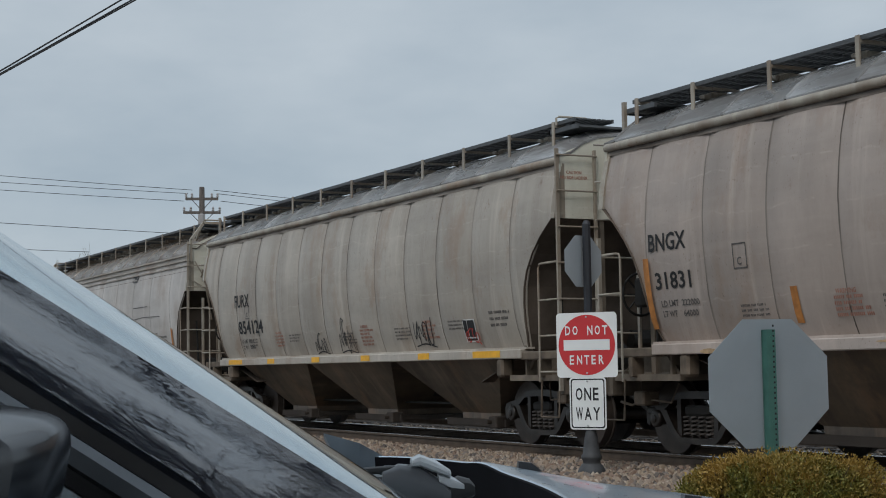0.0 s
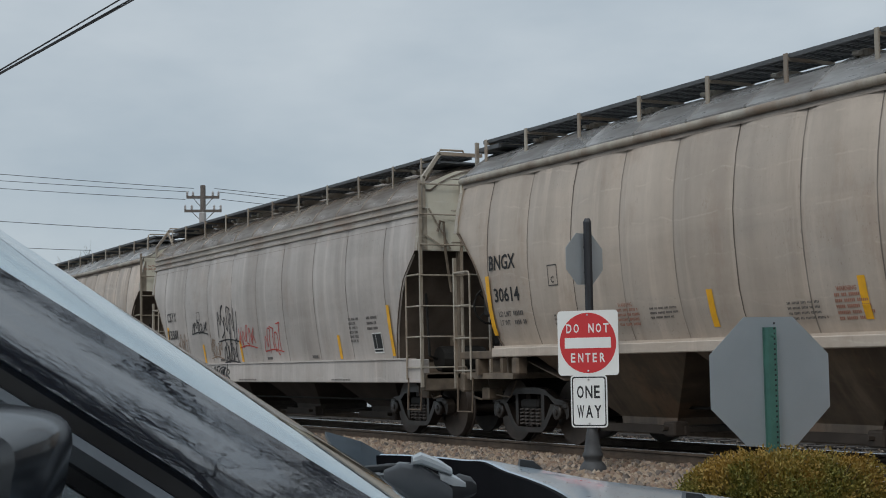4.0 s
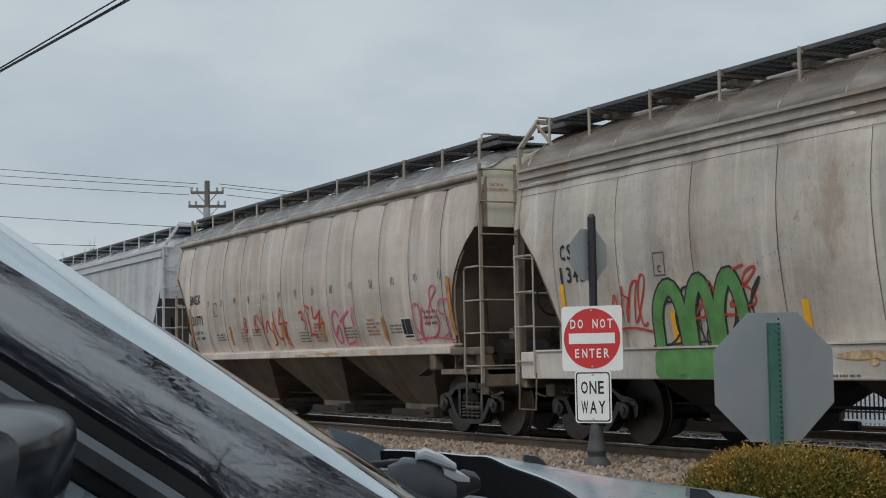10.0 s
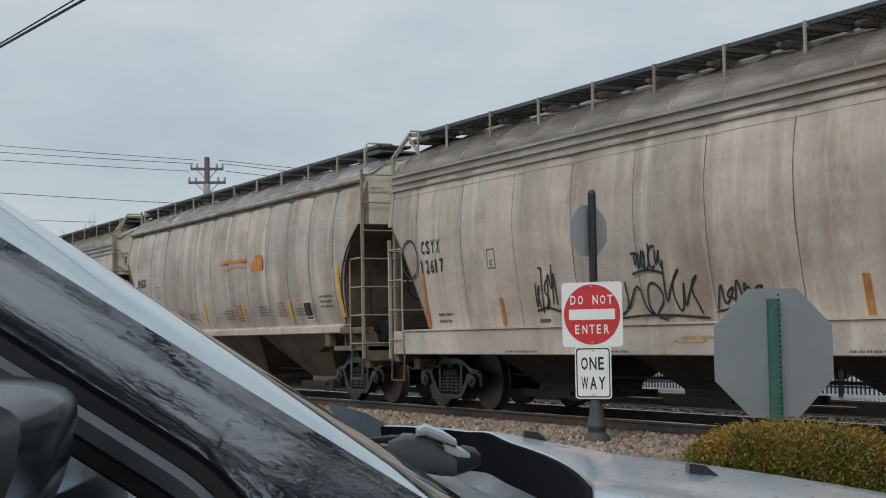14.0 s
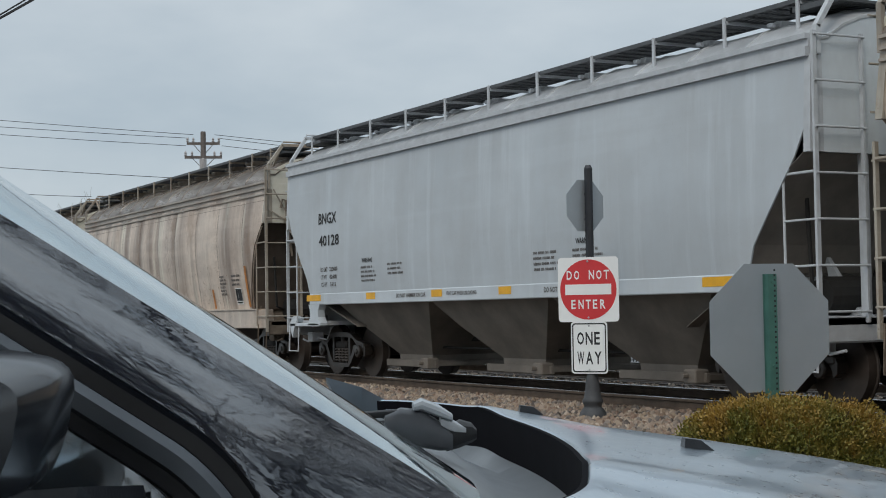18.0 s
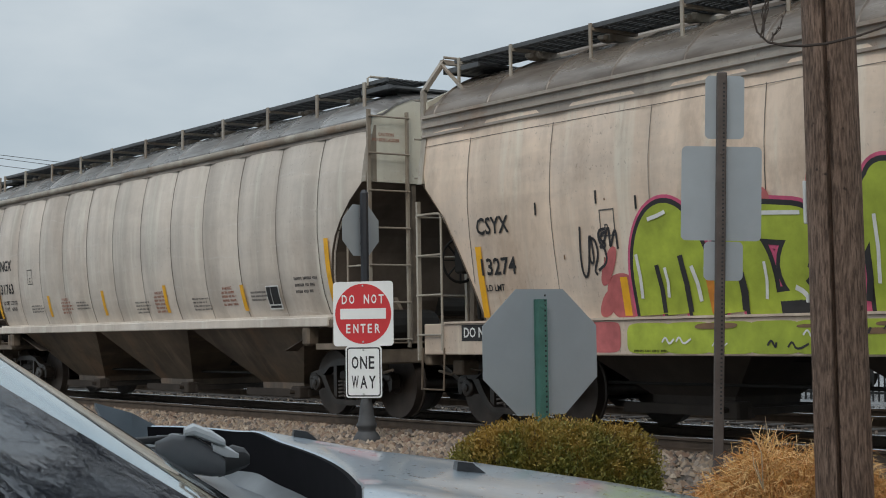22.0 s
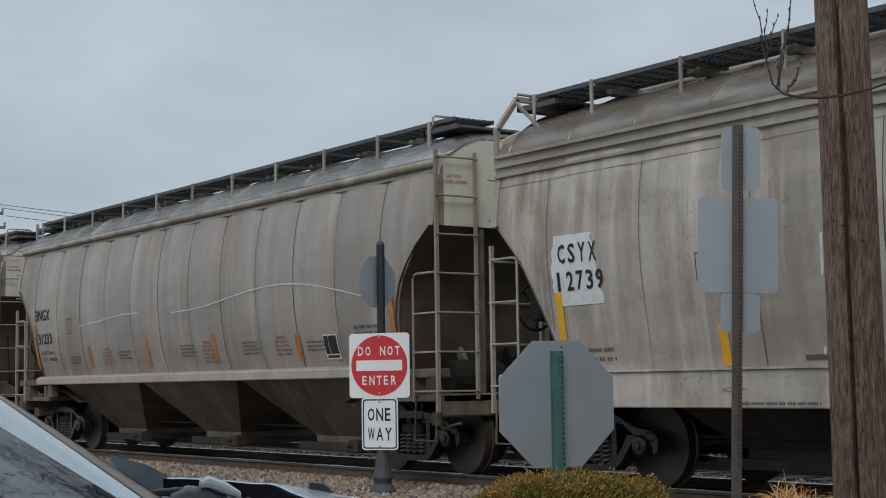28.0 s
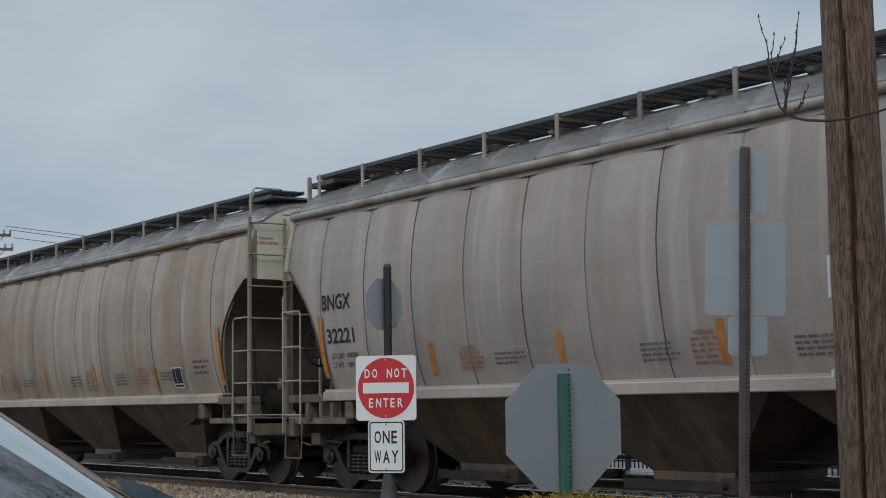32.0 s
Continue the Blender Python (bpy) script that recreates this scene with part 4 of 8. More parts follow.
def scribble(rnd, x0, x1, z0, z1, n=1, loops=5):
    """Loose tag-like strokes inside a box, with a dash or an underline here and there."""
    out, pts = [], []
    cell = (x1 - x0) / loops
    slant = rnd.uniform(-0.05, 0.25)
    for i in range(loops):
        tall, foot = (z1 - z0) * rnd.uniform(0.7, 1.15), z0 + (z1 - z0) * rnd.uniform(-0.08, 0.15)
        pts += [(x0 + cell * (i - 0.1 + 1.2 * (u + rnd.uniform(-0.12, 0.12))) + slant * v * tall, foot + tall * (v + rnd.uniform(-0.1, 0.1))) for u, v in rnd.choice(SHAPES)]
        if rnd.random() < 0.35:
            out.append(rounded_line(pts))
            pts = []
    if len(pts) > 1:
        out.append(rounded_line(pts))
    if n > 1:
        out.append(rounded_line([(x0 - cell * 0.2, z0 - 0.03), ((x0 + x1) / 2, z0 + 0.02), (x1 + cell * 0.3, z0 - 0.05)]))
    return out


def lines_of_bars(geo, kind, rnd, x, z, w, n, pitch=0.055, h=0.026, flat=None):
    """Small stencilled lines too small to read: a plain bar for every sign of them."""
    for i in range(n):
        xa = x
        end = x + w * rnd.uniform(0.7, 1.0)
        word = rnd.randint(3, 8)
        while xa < end - 0.02:
            slab(geo, kind, xa, xa + h * 0.52, z - i * pitch - h, z - i * pitch, 0.006, flat)
            xa += h * 0.78
            word -= 1
            if word == 0:
                xa += h * 0.8
                word = rnd.randint(3, 8)


WEIGHTS = {0: ("222000", "64000"), 6: ("222400", "63600"), 13: ("223600", "62400", "5612"), 16: ("222100", "63900")}


def build_marks(k, car, kind, mark, num):
    rnd = random.Random(100 + k)
    g, gn, gw = Geo(), Geo(), Geo()
    if kind == "A" and mark == "FURX":
        stencil(g, kind, mark, -5.18, 2.41, 0.26, 0.84)
        stencil(gn, kind, num, -5.05, 1.87, 0.27, 1.36)
    elif kind == "A":
        stencil(g, kind, mark, -6.20, 2.47, 0.215, 0.74)
        stencil(gn, kind, num, -6.12, 2.015, 0.205, 0.70)
    elif kind == "B":
        if k == 19 or k == 12:
            p = Geo()
            rows = []
            for i in range(15):
                za = 1.97 + 0.055 * i
                x_a, x_b = -6.08 + 0.012 * abs(i - 6) + rnd.uniform(-0.03, 0.03), -5.22 - 0.012 * i + rnd.uniform(-0.035, 0.035)
                rows.append([surf(kind, x_a + (x_b - x_a) * j / 3, za, 0.006) for j in range(4)])
            p.grid(rows)
            part("repaint_patch", p, M_WHITEMARK if k == 19 else M_BLACKMARK, car, "patch of fresh paint under the reporting marks")
        if k == 15:
            stencil(g, kind, mark, -5.97, 2.25, 0.20, 0.60, 0.012)
            stencil(gn, kind, num, -5.95, 1.78, 0.20, 0.64, 0.012)
            stencil(gw, kind, "LD LMT", -5.90, 1.60, 0.075, 0.34, 0.012)
        else:
            low = 0.19 if k == 4 else 0.0
            for ch, ch2 in zip(mark, range(4)):
                stencil(g, kind, ch, -5.93 + ch2 * 0.17, 2.43 - low, 0.21, 0.12, 0.012)
            for i, ch in enumerate(num):
                stencil(gn, kind, ch, -5.97 + i * 0.16, 2.13 - low * 1.55, 0.21, 0.115 if ch != "1" else 0.05, 0.012)
    else:
        stencil(g, kind, mark, -5.77, 2.74, 0.20, 0.80)
        stencil(gn, kind, num, -5.75, 2.345, 0.195, 0.90)
        stencil(gw, kind, "WARNING", 2.84, 1.99, 0.075, 0.42)
        stencil(gw, kind, "WARNING", -3.9, 1.99, 0.075, 0.42)
    ink = "white" if k == 12 else "black"
    part("reporting_mark", g, M_WHITEMARK if k == 12 else M_BLACKMARK, car, ink + " stencilled reporting mark")
    part("car_number", gn, M_WHITEMARK if k == 12 else M_BLACKMARK, car, ink + " stencilled car number")
    if gw.v:
        part("stencil_heading", gw, M_BLACKMARK, car, "small black stencilled words")
    g = Geo()
    if kind == "A":
        x0 = -5.0 if mark == "FURX" else -6.06
        zl = 1.81 if mark != "FURX" else 1.69
        for i, w_ in enumerate(("LD LMT", "LT WT")):
            stencil(g, kind, w_, x0, zl - i * 0.125, 0.075, 0.34 if i == 0 else 0.28)
            if k in WEIGHTS:
                stencil(g, kind, WEIGHTS[k][i], x0 + 0.40, zl - i * 0.125, 0.075, 0.34 - 0.06 * i)
            else:
                lines_of_bars(g, kind, rnd, x0 + 0.40, zl + 0.07 - i * 0.125, 0.34, 1, 0.14, 0.06)
        lines_of_bars(g, kind, rnd, 5.4, 1.93, 0.66, 3, 0.09, 0.04)
        for x, n in ((-4.6, 3), (-2.4, 3), (0.1, 4), (2.2, 4), (4.1, 3)):
            lines_of_bars(g, kind, rnd, x, 1.72 + rnd.uniform(0, 0.12), 0.6, n)
        # plate box
        for a, b, c, d in ((-4.62, -4.38, 2.44, 2.455), (-4.62, -4.38, 2.17, 2.185), (-4.62, -4.605, 2.17, 2.455), (-4.395, -4.38, 2.17, 2.455)):
            slab(g, kind, a, b, c, d)
        stencil(g, kind, "C", -4.55, 2.21, 0.09)
    elif kind == "B":
        lines_of_bars(g, kind, rnd, -5.6, 1.5, 0.5, 2, 0.1, 0.04)
        lines_of_bars(g, kind, rnd, 4.35, 1.98, 0.45, 6, 0.075, 0.045)
        lines_of_bars(g, kind, rnd, 5.1, 1.98, 0.55, 3, 0.09, 0.045)
        for x in (-2.6, 0.2, 2.5):
            slab(g, kind, x, x + 0.28, 1.31, 1.36)
        for x in (-3.4, -1.2, 3.6):
            lines_of_bars(g, kind, rnd, x, 0.93, 1.1, 1, flat=1.54)
        for a, b, c, d in ((-3.85, -3.62, 2.38, 2.395), (-3.85, -3.62, 2.11, 2.125), (-3.85, -3.835, 2.11, 2.395), (-3.635, -3.62, 2.11, 2.395)):
            slab(g, kind, a, b, c, d)
        stencil(g, kind, "C" if k != 15 else "P", -3.78, 2.15, 0.09)
    else:
        for i, w_ in enumerate(("LD LMT", "LT WT", "CU FT")):
            stencil(g, kind, w_, -5.7, 1.89 - i * 0.135, 0.075, 0.32 if i == 0 else 0.27)
            if k in WEIGHTS:
                stencil(g, kind, WEIGHTS[k][i], -5.30, 1.89 - i * 0.135, 0.075, 0.36 - 0.05 * i)
            else:
                lines_of_bars(g, kind, rnd, -5.28, 1.96 - i * 0.135, 0.36, 1, 0.1, 0.06)
        stencil(g, kind, "VENT CAR WHEN UNLOADING", -0.85, 1.385, 0.06, 0.95, flat=1.58)
        for x, n, w in ((-3.95, 4, 0.65), (2.75, 4, 0.75), (-2.9, 3, 0.6), (1.75, 4, 0.8)):
            lines_of_bars(g, kind, rnd, x, 1.93 if n > 3 else 1.95, w, n, 0.075 if x > -5 else 0.13, 0.035 if x > -5 else 0.06)
        for x in (-2.6, 2.0):
            stencil(g, kind, "DO NOT HAMMER ON CAR", x, 1.375, 0.07, 1.05, flat=1.58)
    tagged(part("stencil_text", g, M_GREYMARK, car), "small faded stencil lines", kind="stuff")
    if kind == "A":
        g = Geo()
        for x, n in ((-3.1, 4), (0.85, 5), (3.2, 4)):
            stencil(g, kind, "WARNING", x + 0.04, 1.82, 0.05, 0.30)
            lines_of_bars(g, kind, rnd, x, 1.80, 0.55, n, 0.06, 0.034)
        tagged(part("warning_text", g, M_REDMARK, car), "small faded red warning lines", kind="stuff")
    # reflective stripes
    stripes = {"A": [(-6.28, 1.55, 2.40), (-3.68, 1.54, 1.93), (-1.18, 1.52, 1.95), (1.28, 1.52, 1.96), (3.86, 1.50, 1.88), (6.34, 1.52, 2.42)],
               "B": [(-5.98, 1.30, 2.12), (-3.58, 1.28, 1.68), (-1.22, 1.28, 1.72), (3.83, 1.28, 1.70), (5.98, 1.30, 2.14)], "C": []}[kind]
    worn = k in (0, 2, 5, 8, 10, 14, 17, 20, 21, 22, 23)
    if mark == "FURX" and k == 1:
        stripes = []
    for x, z0, z1 in stripes:
        q = Geo()
        slab(q, kind, x - 0.055, x + 0.055, z0, z1, 0.007)
        part("reflector_stripe", q, M_ORANGE if worn else M_YELLOW, car, "upright reflective stripe")
    flats = []
    if kind == "C":
        flats = [(-6.41, -5.75), (-3.78, -3.42), (-1.36, -1.0), (0.75, 1.11), (3.11, 3.47), (5.48, 6.25)]
        fz, fy = (1.37, 1.48), 1.58
    elif k == 1:
        flats = [(-5.72, -4.9), (-3.48, -3.1), (-1.23, -0.86), (0.94, 1.3), (3.11, 3.5), (4.91, 5.72)]
        fz, fy = (1.262, 1.358), 1.54
    for a, b in flats:
        q = Geo()
        slab(q, kind, a, b, *fz, 0.004, fy)
        part("reflector_plate", q, M_YELLOW, car, "yellow reflective plate on the sill")
    # data panel
    if kind != "C":
        x, z = (4.56, 1.50) if kind == "A" else (5.25, 1.36)
        q = Geo()
        slab(q, kind, x, x + 0.37, z, z + 0.34, 0.006)
        pan = part("data_panel", q, M_WHITEMARK, car, "white-edged data panel")
        q = Geo()
        slab(q, kind, x + 0.018, x + 0.13, z + 0.075, z + 0.322, 0.010)
        slab(q, kind, x + 0.142, x + 0.352, z + 0.075, z + 0.322, 0.010)
        slab(q, kind, x + 0.03, x + 0.34, z + 0.022, z + 0.055, 0.010)
        part("panel_field", q, M_BLACKMARK, pan, "black field")
    if kind == "A":
        for i, (t, z) in enumerate((("CAUTION", 3.70), ("NO SIDE LADDER", 3.63))):
            w = 0.24 if i == 0 else 0.43
            vs, fs = letters(t, 0.045, w)
            q = Geo()
            q.add([(LEN["A"] / 2 - 0.024, -1.25 - w / 2 + a, z + b) for a, b in vs], fs)
            part("caution_line", q, M_REDMARK, car, "line of red caution lettering on the end wall")


def build_graffiti(k, car, kind):
    rnd = random.Random(40 + k)

    def tag(colour, w, boxes, n=2, loops=5, flat=None):
        for b in boxes:
            g = Geo()
            for s in scribble(rnd, *b, n, loops):
                ribbon(g, kind, s, w, 0.010, flat)
            part("graffiti_tag", g, M_SPRAY[colour], car, colour + " sprayed graffiti strokes")

    def strokes(colour, w, lines):
        g = Geo()
        for i, pts in enumerate(lines):
            ribbon(g, kind, rounded_line(pts), w, 0.010 + 0.0004 * i)
        part("graffiti_tag", g, M_SPRAY[colour], car, colour + " sprayed graffiti strokes")

    def fill(colour, blobs, lift=0.008):
        for i, b in enumerate(blobs):
            g = Geo()
            blob(g, kind, *b[:4], lift + 0.0012 * (i % 4), 2.3, b[4] if len(b) > 4 else 0.0)
            part("graffiti_fill", g, M_SPRAY[colour], car, colour + " sprayed graffiti letter")

    def fillsill(colour, boxes):
        for i, (a, b, c, d) in enumerate(boxes):
            g = Geo()
            blob(g, kind, (a + b) / 2, (c + d) / 2, (b - a) / 2, (d - c) / 2, 0.006 + 0.001 * (i % 3), 5, 0, 1.54)
            part("graffiti_fill", g, M_SPRAY[colour], car, colour + " sprayed paint on the sill")

    if k == 1:
        tag("black", 0.02, [(-0.1, 0.5, 1.45, 1.95), (-1.2, -0.7, 1.45, 1.75), (2.9, 3.5, 1.5, 1.9)], 2, 4)
        tag("red", 0.02, [(4.6, 5.0, 1.5, 1.7)], 1, 3)
    if k == 2:
        def ring(cx, cz, rx, rz, a0, a1):
            return [(cx + rx * math.cos(a), cz + rz * math.sin(a)) for a in [radians(a0 + (a1 - a0) * i / 18) for i in range(19)]]
        L = [(-0.42, 1.72), (0.42, 1.76), (1.26, 1.78), (2.1, 1.76)]
        fill("white", [(x, z, 0.52, 0.60) for x, z in L], 0.006)
        fill("black", [(x, z, 0.47, 0.55) for x, z in L], 0.010)
        fill("maroon", [(x, z, 0.43, 0.50) for x, z in L], 0.015)
        slots = {0: [(0.06, 0.02, 0.34, 0.04, 0.17)], 1: [(0.04, 0.17, 0.34, 0.19, 0.10), (0.04, -0.12, 0.34, -0.10, 0.10)], 2: [(0.04, 0.17, 0.34, 0.19, 0.10), (0.04, -0.12, 0.34, -0.10, 0.10)], 3: [(-0.02, 0.16, 0.08, 0.17, 0.16)]}
        for i, (x, z) in enumerate(L):
            for x0, z0, x1, z1, w_ in slots[i]:
                for colour, grow, lift in (("black", 0.07, 0.022), ("white", 0.0, 0.026)):
                    q = Geo()
                    ribbon(q, kind, [(x + x0 - grow / 2, z + z0), (x + x1 + (0.06 if i < 3 else grow / 2), z + z1)], w_ + grow, lift)
                    part("graffiti_counter", q, M_SPRAY[colour], car, colour + " opening inside a bubble letter")
        q = Geo()
        blob(q, kind, L[3][0] + 0.36, L[3][1] - 0.38, 0.16, 0.26, 0.024)
        part("graffiti_counter", q, M_SPRAY["white"], car, "white overspray beside the last letter")
        fillsill("maroon", [(-0.85, 0.0, 0.88, 1.23), (-0.05, 0.85, 0.88, 1.23), (0.8, 1.7, 0.88, 1.23), (1.6, 2.5, 0.88, 1.23)])
        g = Geo()
        stencil(g, kind, "CEEP", 2.72, 3.36, 0.17, 0.52, 0.010)
        part("graffiti_tag", g, M_SPRAY["black"], car, "small black sprayed word")
        g = Geo()
        for x0, x1, z, s in ((2.6, 5.2, 2.42, 0.05), (2.6, 4.9, 2.06, -0.02), (3.0, 4.2, 2.72, 0.0)):
            ribbon(g, kind, [(x0, z), ((x0 + x1) / 2, z + s), (x1, z + s / 2)], 0.02)
        part("scrape_mark", g, M_GREYMARK, car, "long grey scrape marks")
    if k == 4:
        tag("black", 0.03, [(-2.45, -1.3, 1.75, 2.45), (-2.3, -1.4, 1.3, 1.75), (-4.2, -3.2, 1.95, 2.2)], 3, 6)
        tag("black", 0.03, [(-5.3, -1.7, 0.92, 1.2), (-4.0, -1.9, 0.92, 1.2)], 2, 12, 1.54)
        tag("red", 0.022, [(-1.2, -0.3, 1.6, 2.0), (0.2, 1.1, 1.5, 2.0)], 2, 5)
        tag("brown", 0.02, [(-5.3, -4.6, 1.4, 1.9), (-3.1, -2.4, 1.4, 1.8)], 2, 5)
    if k == 5:
        tag("brown", 0.03, [(-0.55, 0.15, 1.5, 2.25), (0.1, 0.75, 1.55, 2.1)], 1, 4)
        tag("black", 0.025, [(-5.1, -4.0, 1.7, 2.1)], 2, 5)
        tag("blue", 0.05, [(-3.1, -2.55, 1.72, 1.97), (-1.9, -1.5, 1.7, 1.95)], 2, 4)
    if k == 6:
        g = Geo()
        for x0, x1, z in ((-3.4, -2.2, 2.45), (-1.0, 0.9, 2.1), (1.6, 4.4, 2.55), (2.0, 3.2, 1.85), (-0.5, 0.2, 2.6)):
            for i in range(9):
                a = rnd.uniform(x0, x1)
                blob(g, kind, a, z + rnd.uniform(-0.04, 0.04), rnd.uniform(0.08, 0.32), rnd.uniform(0.008, 0.024), 0.006 + 0.0004 * i)
        tagged(part("touch_up_patch", g, M_TOUCHUP, car), "smeared pale touch-up paint", kind="stuff")
        for x0, x1, z in ((-1.6, -0.8, 2.12), (-0.2, 0.95, 2.28), (1.9, 2.5, 2.2)):
            g = Geo()
            ribbon(g, kind, [(x0, z), ((x0 + x1) / 2, z + 0.03), (x1, z - 0.02)], 0.03, 0.0085)
            part("scrape_mark", g, M_GREYMARK, car, "dark scraped mark")
        tag("black", 0.02, [(-4.8, -3.6, 1.45, 1.85), (-3.2, -2.4, 1.4, 1.7)], 2, 3)
    if k == 7:
        tag("pink", 0.028, [(5.98, 6.7, 2.78, 3.02), (5.95, 6.6, 2.52, 2.74)], 1, 5)
        strokes("pink", 0.026, [[(6.36 + 0.06 * math.cos(radians(30 * i)), 3.14 + 0.05 * math.sin(radians(30 * i))) for i in range(13)], [(5.78, 2.55), (6.0, 2.66), (5.84, 2.78)], [(5.8, 2.7), (6.02, 2.56)]])
        for i, (x, w) in enumerate(((-3.62, 0.30), (-3.02, 0.24), (-2.46, 0.26))):
            for colour, wide_, lift in (("black", 0.25, 0.008), ("green", 0.19, 0.011)):
                g = Geo()
                ribbon(g, kind, rounded_line([(x - w, 1.26), (x - w * 0.9, 1.75), (x, 2.02 + 0.05 * i), (x + w * 0.75, 1.8), (x + w * 0.8, 1.26)], 2), wide_, lift + 0.0005 * i)
                part("graffiti_fill", g, M_SPRAY[colour], car, colour + " sprayed graffiti letter")
        fillsill("green", [(-3.9, -3.2, 0.88, 1.23), (-3.3, -2.5, 0.88, 1.23), (-2.55, -2.05, 0.88, 1.23)])
        tag("black", 0.03, [(-4.0, -2.0, 1.3, 2.0)], 2, 5)
        tag("red", 0.03, [(-4.85, -4.1, 1.5, 2.05), (-3.2, -2.0, 1.6, 2.1)], 2, 4)
        for i in range(26):
            g = Geo()
            x = rnd.uniform(-1.5, 4.6)
            blob(g, kind, x, 1.06 + rnd.uniform(-0.06, 0.07), rnd.uniform(0.06, 0.42), rnd.uniform(0.012, 0.05), 0.004 + 0.0004 * i, 1.7, rnd.uniform(-2, 2), 1.54)
            part("rust_patch", g, M_SMEAR, car, "rust-orange worn patch on the sill")
    if k == 8:
        strokes("red", 0.036, [[(-2.77, 1.78), (-2.78, 2.09), (-2.61, 2.03), (-2.75, 1.94), (-2.6, 1.86), (-2.77, 1.8)], [(-2.18, 1.78), (-2.18, 2.13), (-2.01, 2.06), (-2.18, 1.96), (-1.96, 1.85), (-2.16, 1.79)], [(-1.99, 2.12), (-1.85, 1.97), (-1.67, 1.81)], [(-1.8, 2.29), (-1.77, 1.83), (-1.57, 1.39)]])
        strokes("red", 0.04, [[(-1.55, 1.75), (-1.51, 1.96), (-1.36, 1.98), (-1.4, 1.84), (-1.18, 1.74), (-1.13, 1.53), (-1.3, 1.49)], [(-1.11, 2.14), (-1.07, 1.81), (-0.95, 1.61), (-0.76, 1.63)], [(-0.7, 2.24), (-0.88, 1.91), (-0.67, 1.9)], [(-0.71, 2.2), (-0.59, 1.83), (-0.42, 1.43)], [(-0.86, 1.9), (-0.38, 1.92)]])
        strokes("red", 0.042, [[(0.22, 2.08), (0.38, 2.11), (0.44, 2.02), (0.3, 1.96), (0.51, 1.94), (0.51, 1.83), (0.41, 1.75)], [(0.57, 2.21), (0.67, 2.18), (0.78, 2.13)], [(0.6, 2.16), (0.68, 1.99), (0.72, 1.7)], [(0.65, 1.64), (0.8, 1.68), (0.96, 1.62)], [(0.91, 2.19), (0.91, 1.93), (1.1, 1.99), (1.29, 2.12), (1.18, 1.91), (1.1, 1.74)], [(1.07, 1.83), (1.4, 1.86)]])
        strokes("pink", 0.045, [[(2.08, 1.93), (1.97, 2.07), (1.8, 2.03), (1.74, 1.77), (1.84, 1.51), (2.02, 1.47), (2.08, 1.65), (2.04, 1.84), (1.84, 1.63)], [(2.09, 1.85), (2.52, 2.04)], [(2.24, 1.92), (2.21, 1.54), (2.23, 1.44), (2.63, 1.51)], [(2.71, 2.1), (2.62, 1.96), (2.67, 1.77)]])
        tag("pink", 0.03, [(5.0, 6.2, 1.5, 2.2)], 2, 4)
        tag("orange", 0.04, [(-0.8, -0.5, 1.5, 1.95)], 1, 2)
        g = Geo()
        for i in range(14):
            x = -5 + i * 0.85
            for j in range(3):
                slab(g, kind, x + j * 0.05, x + j * 0.05 + 0.014, 2.42 - 0.06 * rnd.random(), 2.52, 0.006)
        tagged(part("drip_mark", g, M_BLACKMARK, car), "short black drip marks", kind="stuff")
    if k == 9:
        g = Geo()
        for i in range(70):
            x = rnd.choice((rnd.uniform(-5.2, -0.2), rnd.gauss(-2.6, 0.7), rnd.uniform(-5, 5)))
            z1 = rnd.choice((3.72, 3.70, 3.66))
            ln = 0.06 + rnd.random() ** 2.6 * 1.1
            ribbon(g, kind, [(x, z1), (x + rnd.uniform(-0.01, 0.01), z1 - ln * 0.5), (x + rnd.uniform(-0.02, 0.02), z1 - ln)], rnd.uniform(0.005, 0.016), 0.005 + 0.00006 * i)
        tagged(part("rust_run", g, M_RUSTRUN, car), "thin rust runs below the eave", kind="stuff")
    if k == 10:
        tag("black", 0.032, [(-0.75, 1.1, 1.35, 1.85), (1.4, 2.2, 1.4, 1.75), (-0.2, 0.4, 1.9, 2.15), (-2.6, -2.05, 1.5, 2.0)], 2, 5)
        g = Geo()
        ribbon(g, kind, [(-6.36 + 0.28 * math.cos(a), 2.38 + 0.3 * math.sin(a)) for a in [radians(i * 18) for i in range(21)]], 0.035, 0.010)
        part("graffiti_tag", g, M_SPRAY["black"], car, "black sprayed ring")
    if k == 11:
        for i, pts in enumerate(([(1.98, 2.58), (2.62, 2.60)], [(2.06, 2.68), (2.64, 2.70)], [(2.2, 2.77), (2.6, 2.78)])):
            g = Geo()
            ribbon(g, kind, pts, 0.12, 0.007 + 0.0006 * i)
            part("rust_patch", g, M_SPRAY["orange"], car, "rust-orange scraped patch")
        g = Geo()
        ribbon(g, kind, [(0.14, 2.76), (0.6, 2.80), (1.0, 2.76), (1.72, 2.78)], 0.07)
        ribbon(g, kind, [(0.3, 2.62), (1.0, 2.66), (1.6, 2.64)], 0.025)
        part("rust_patch", g, M_SPRAY["orange"], car, "rust-orange scraped streaks")
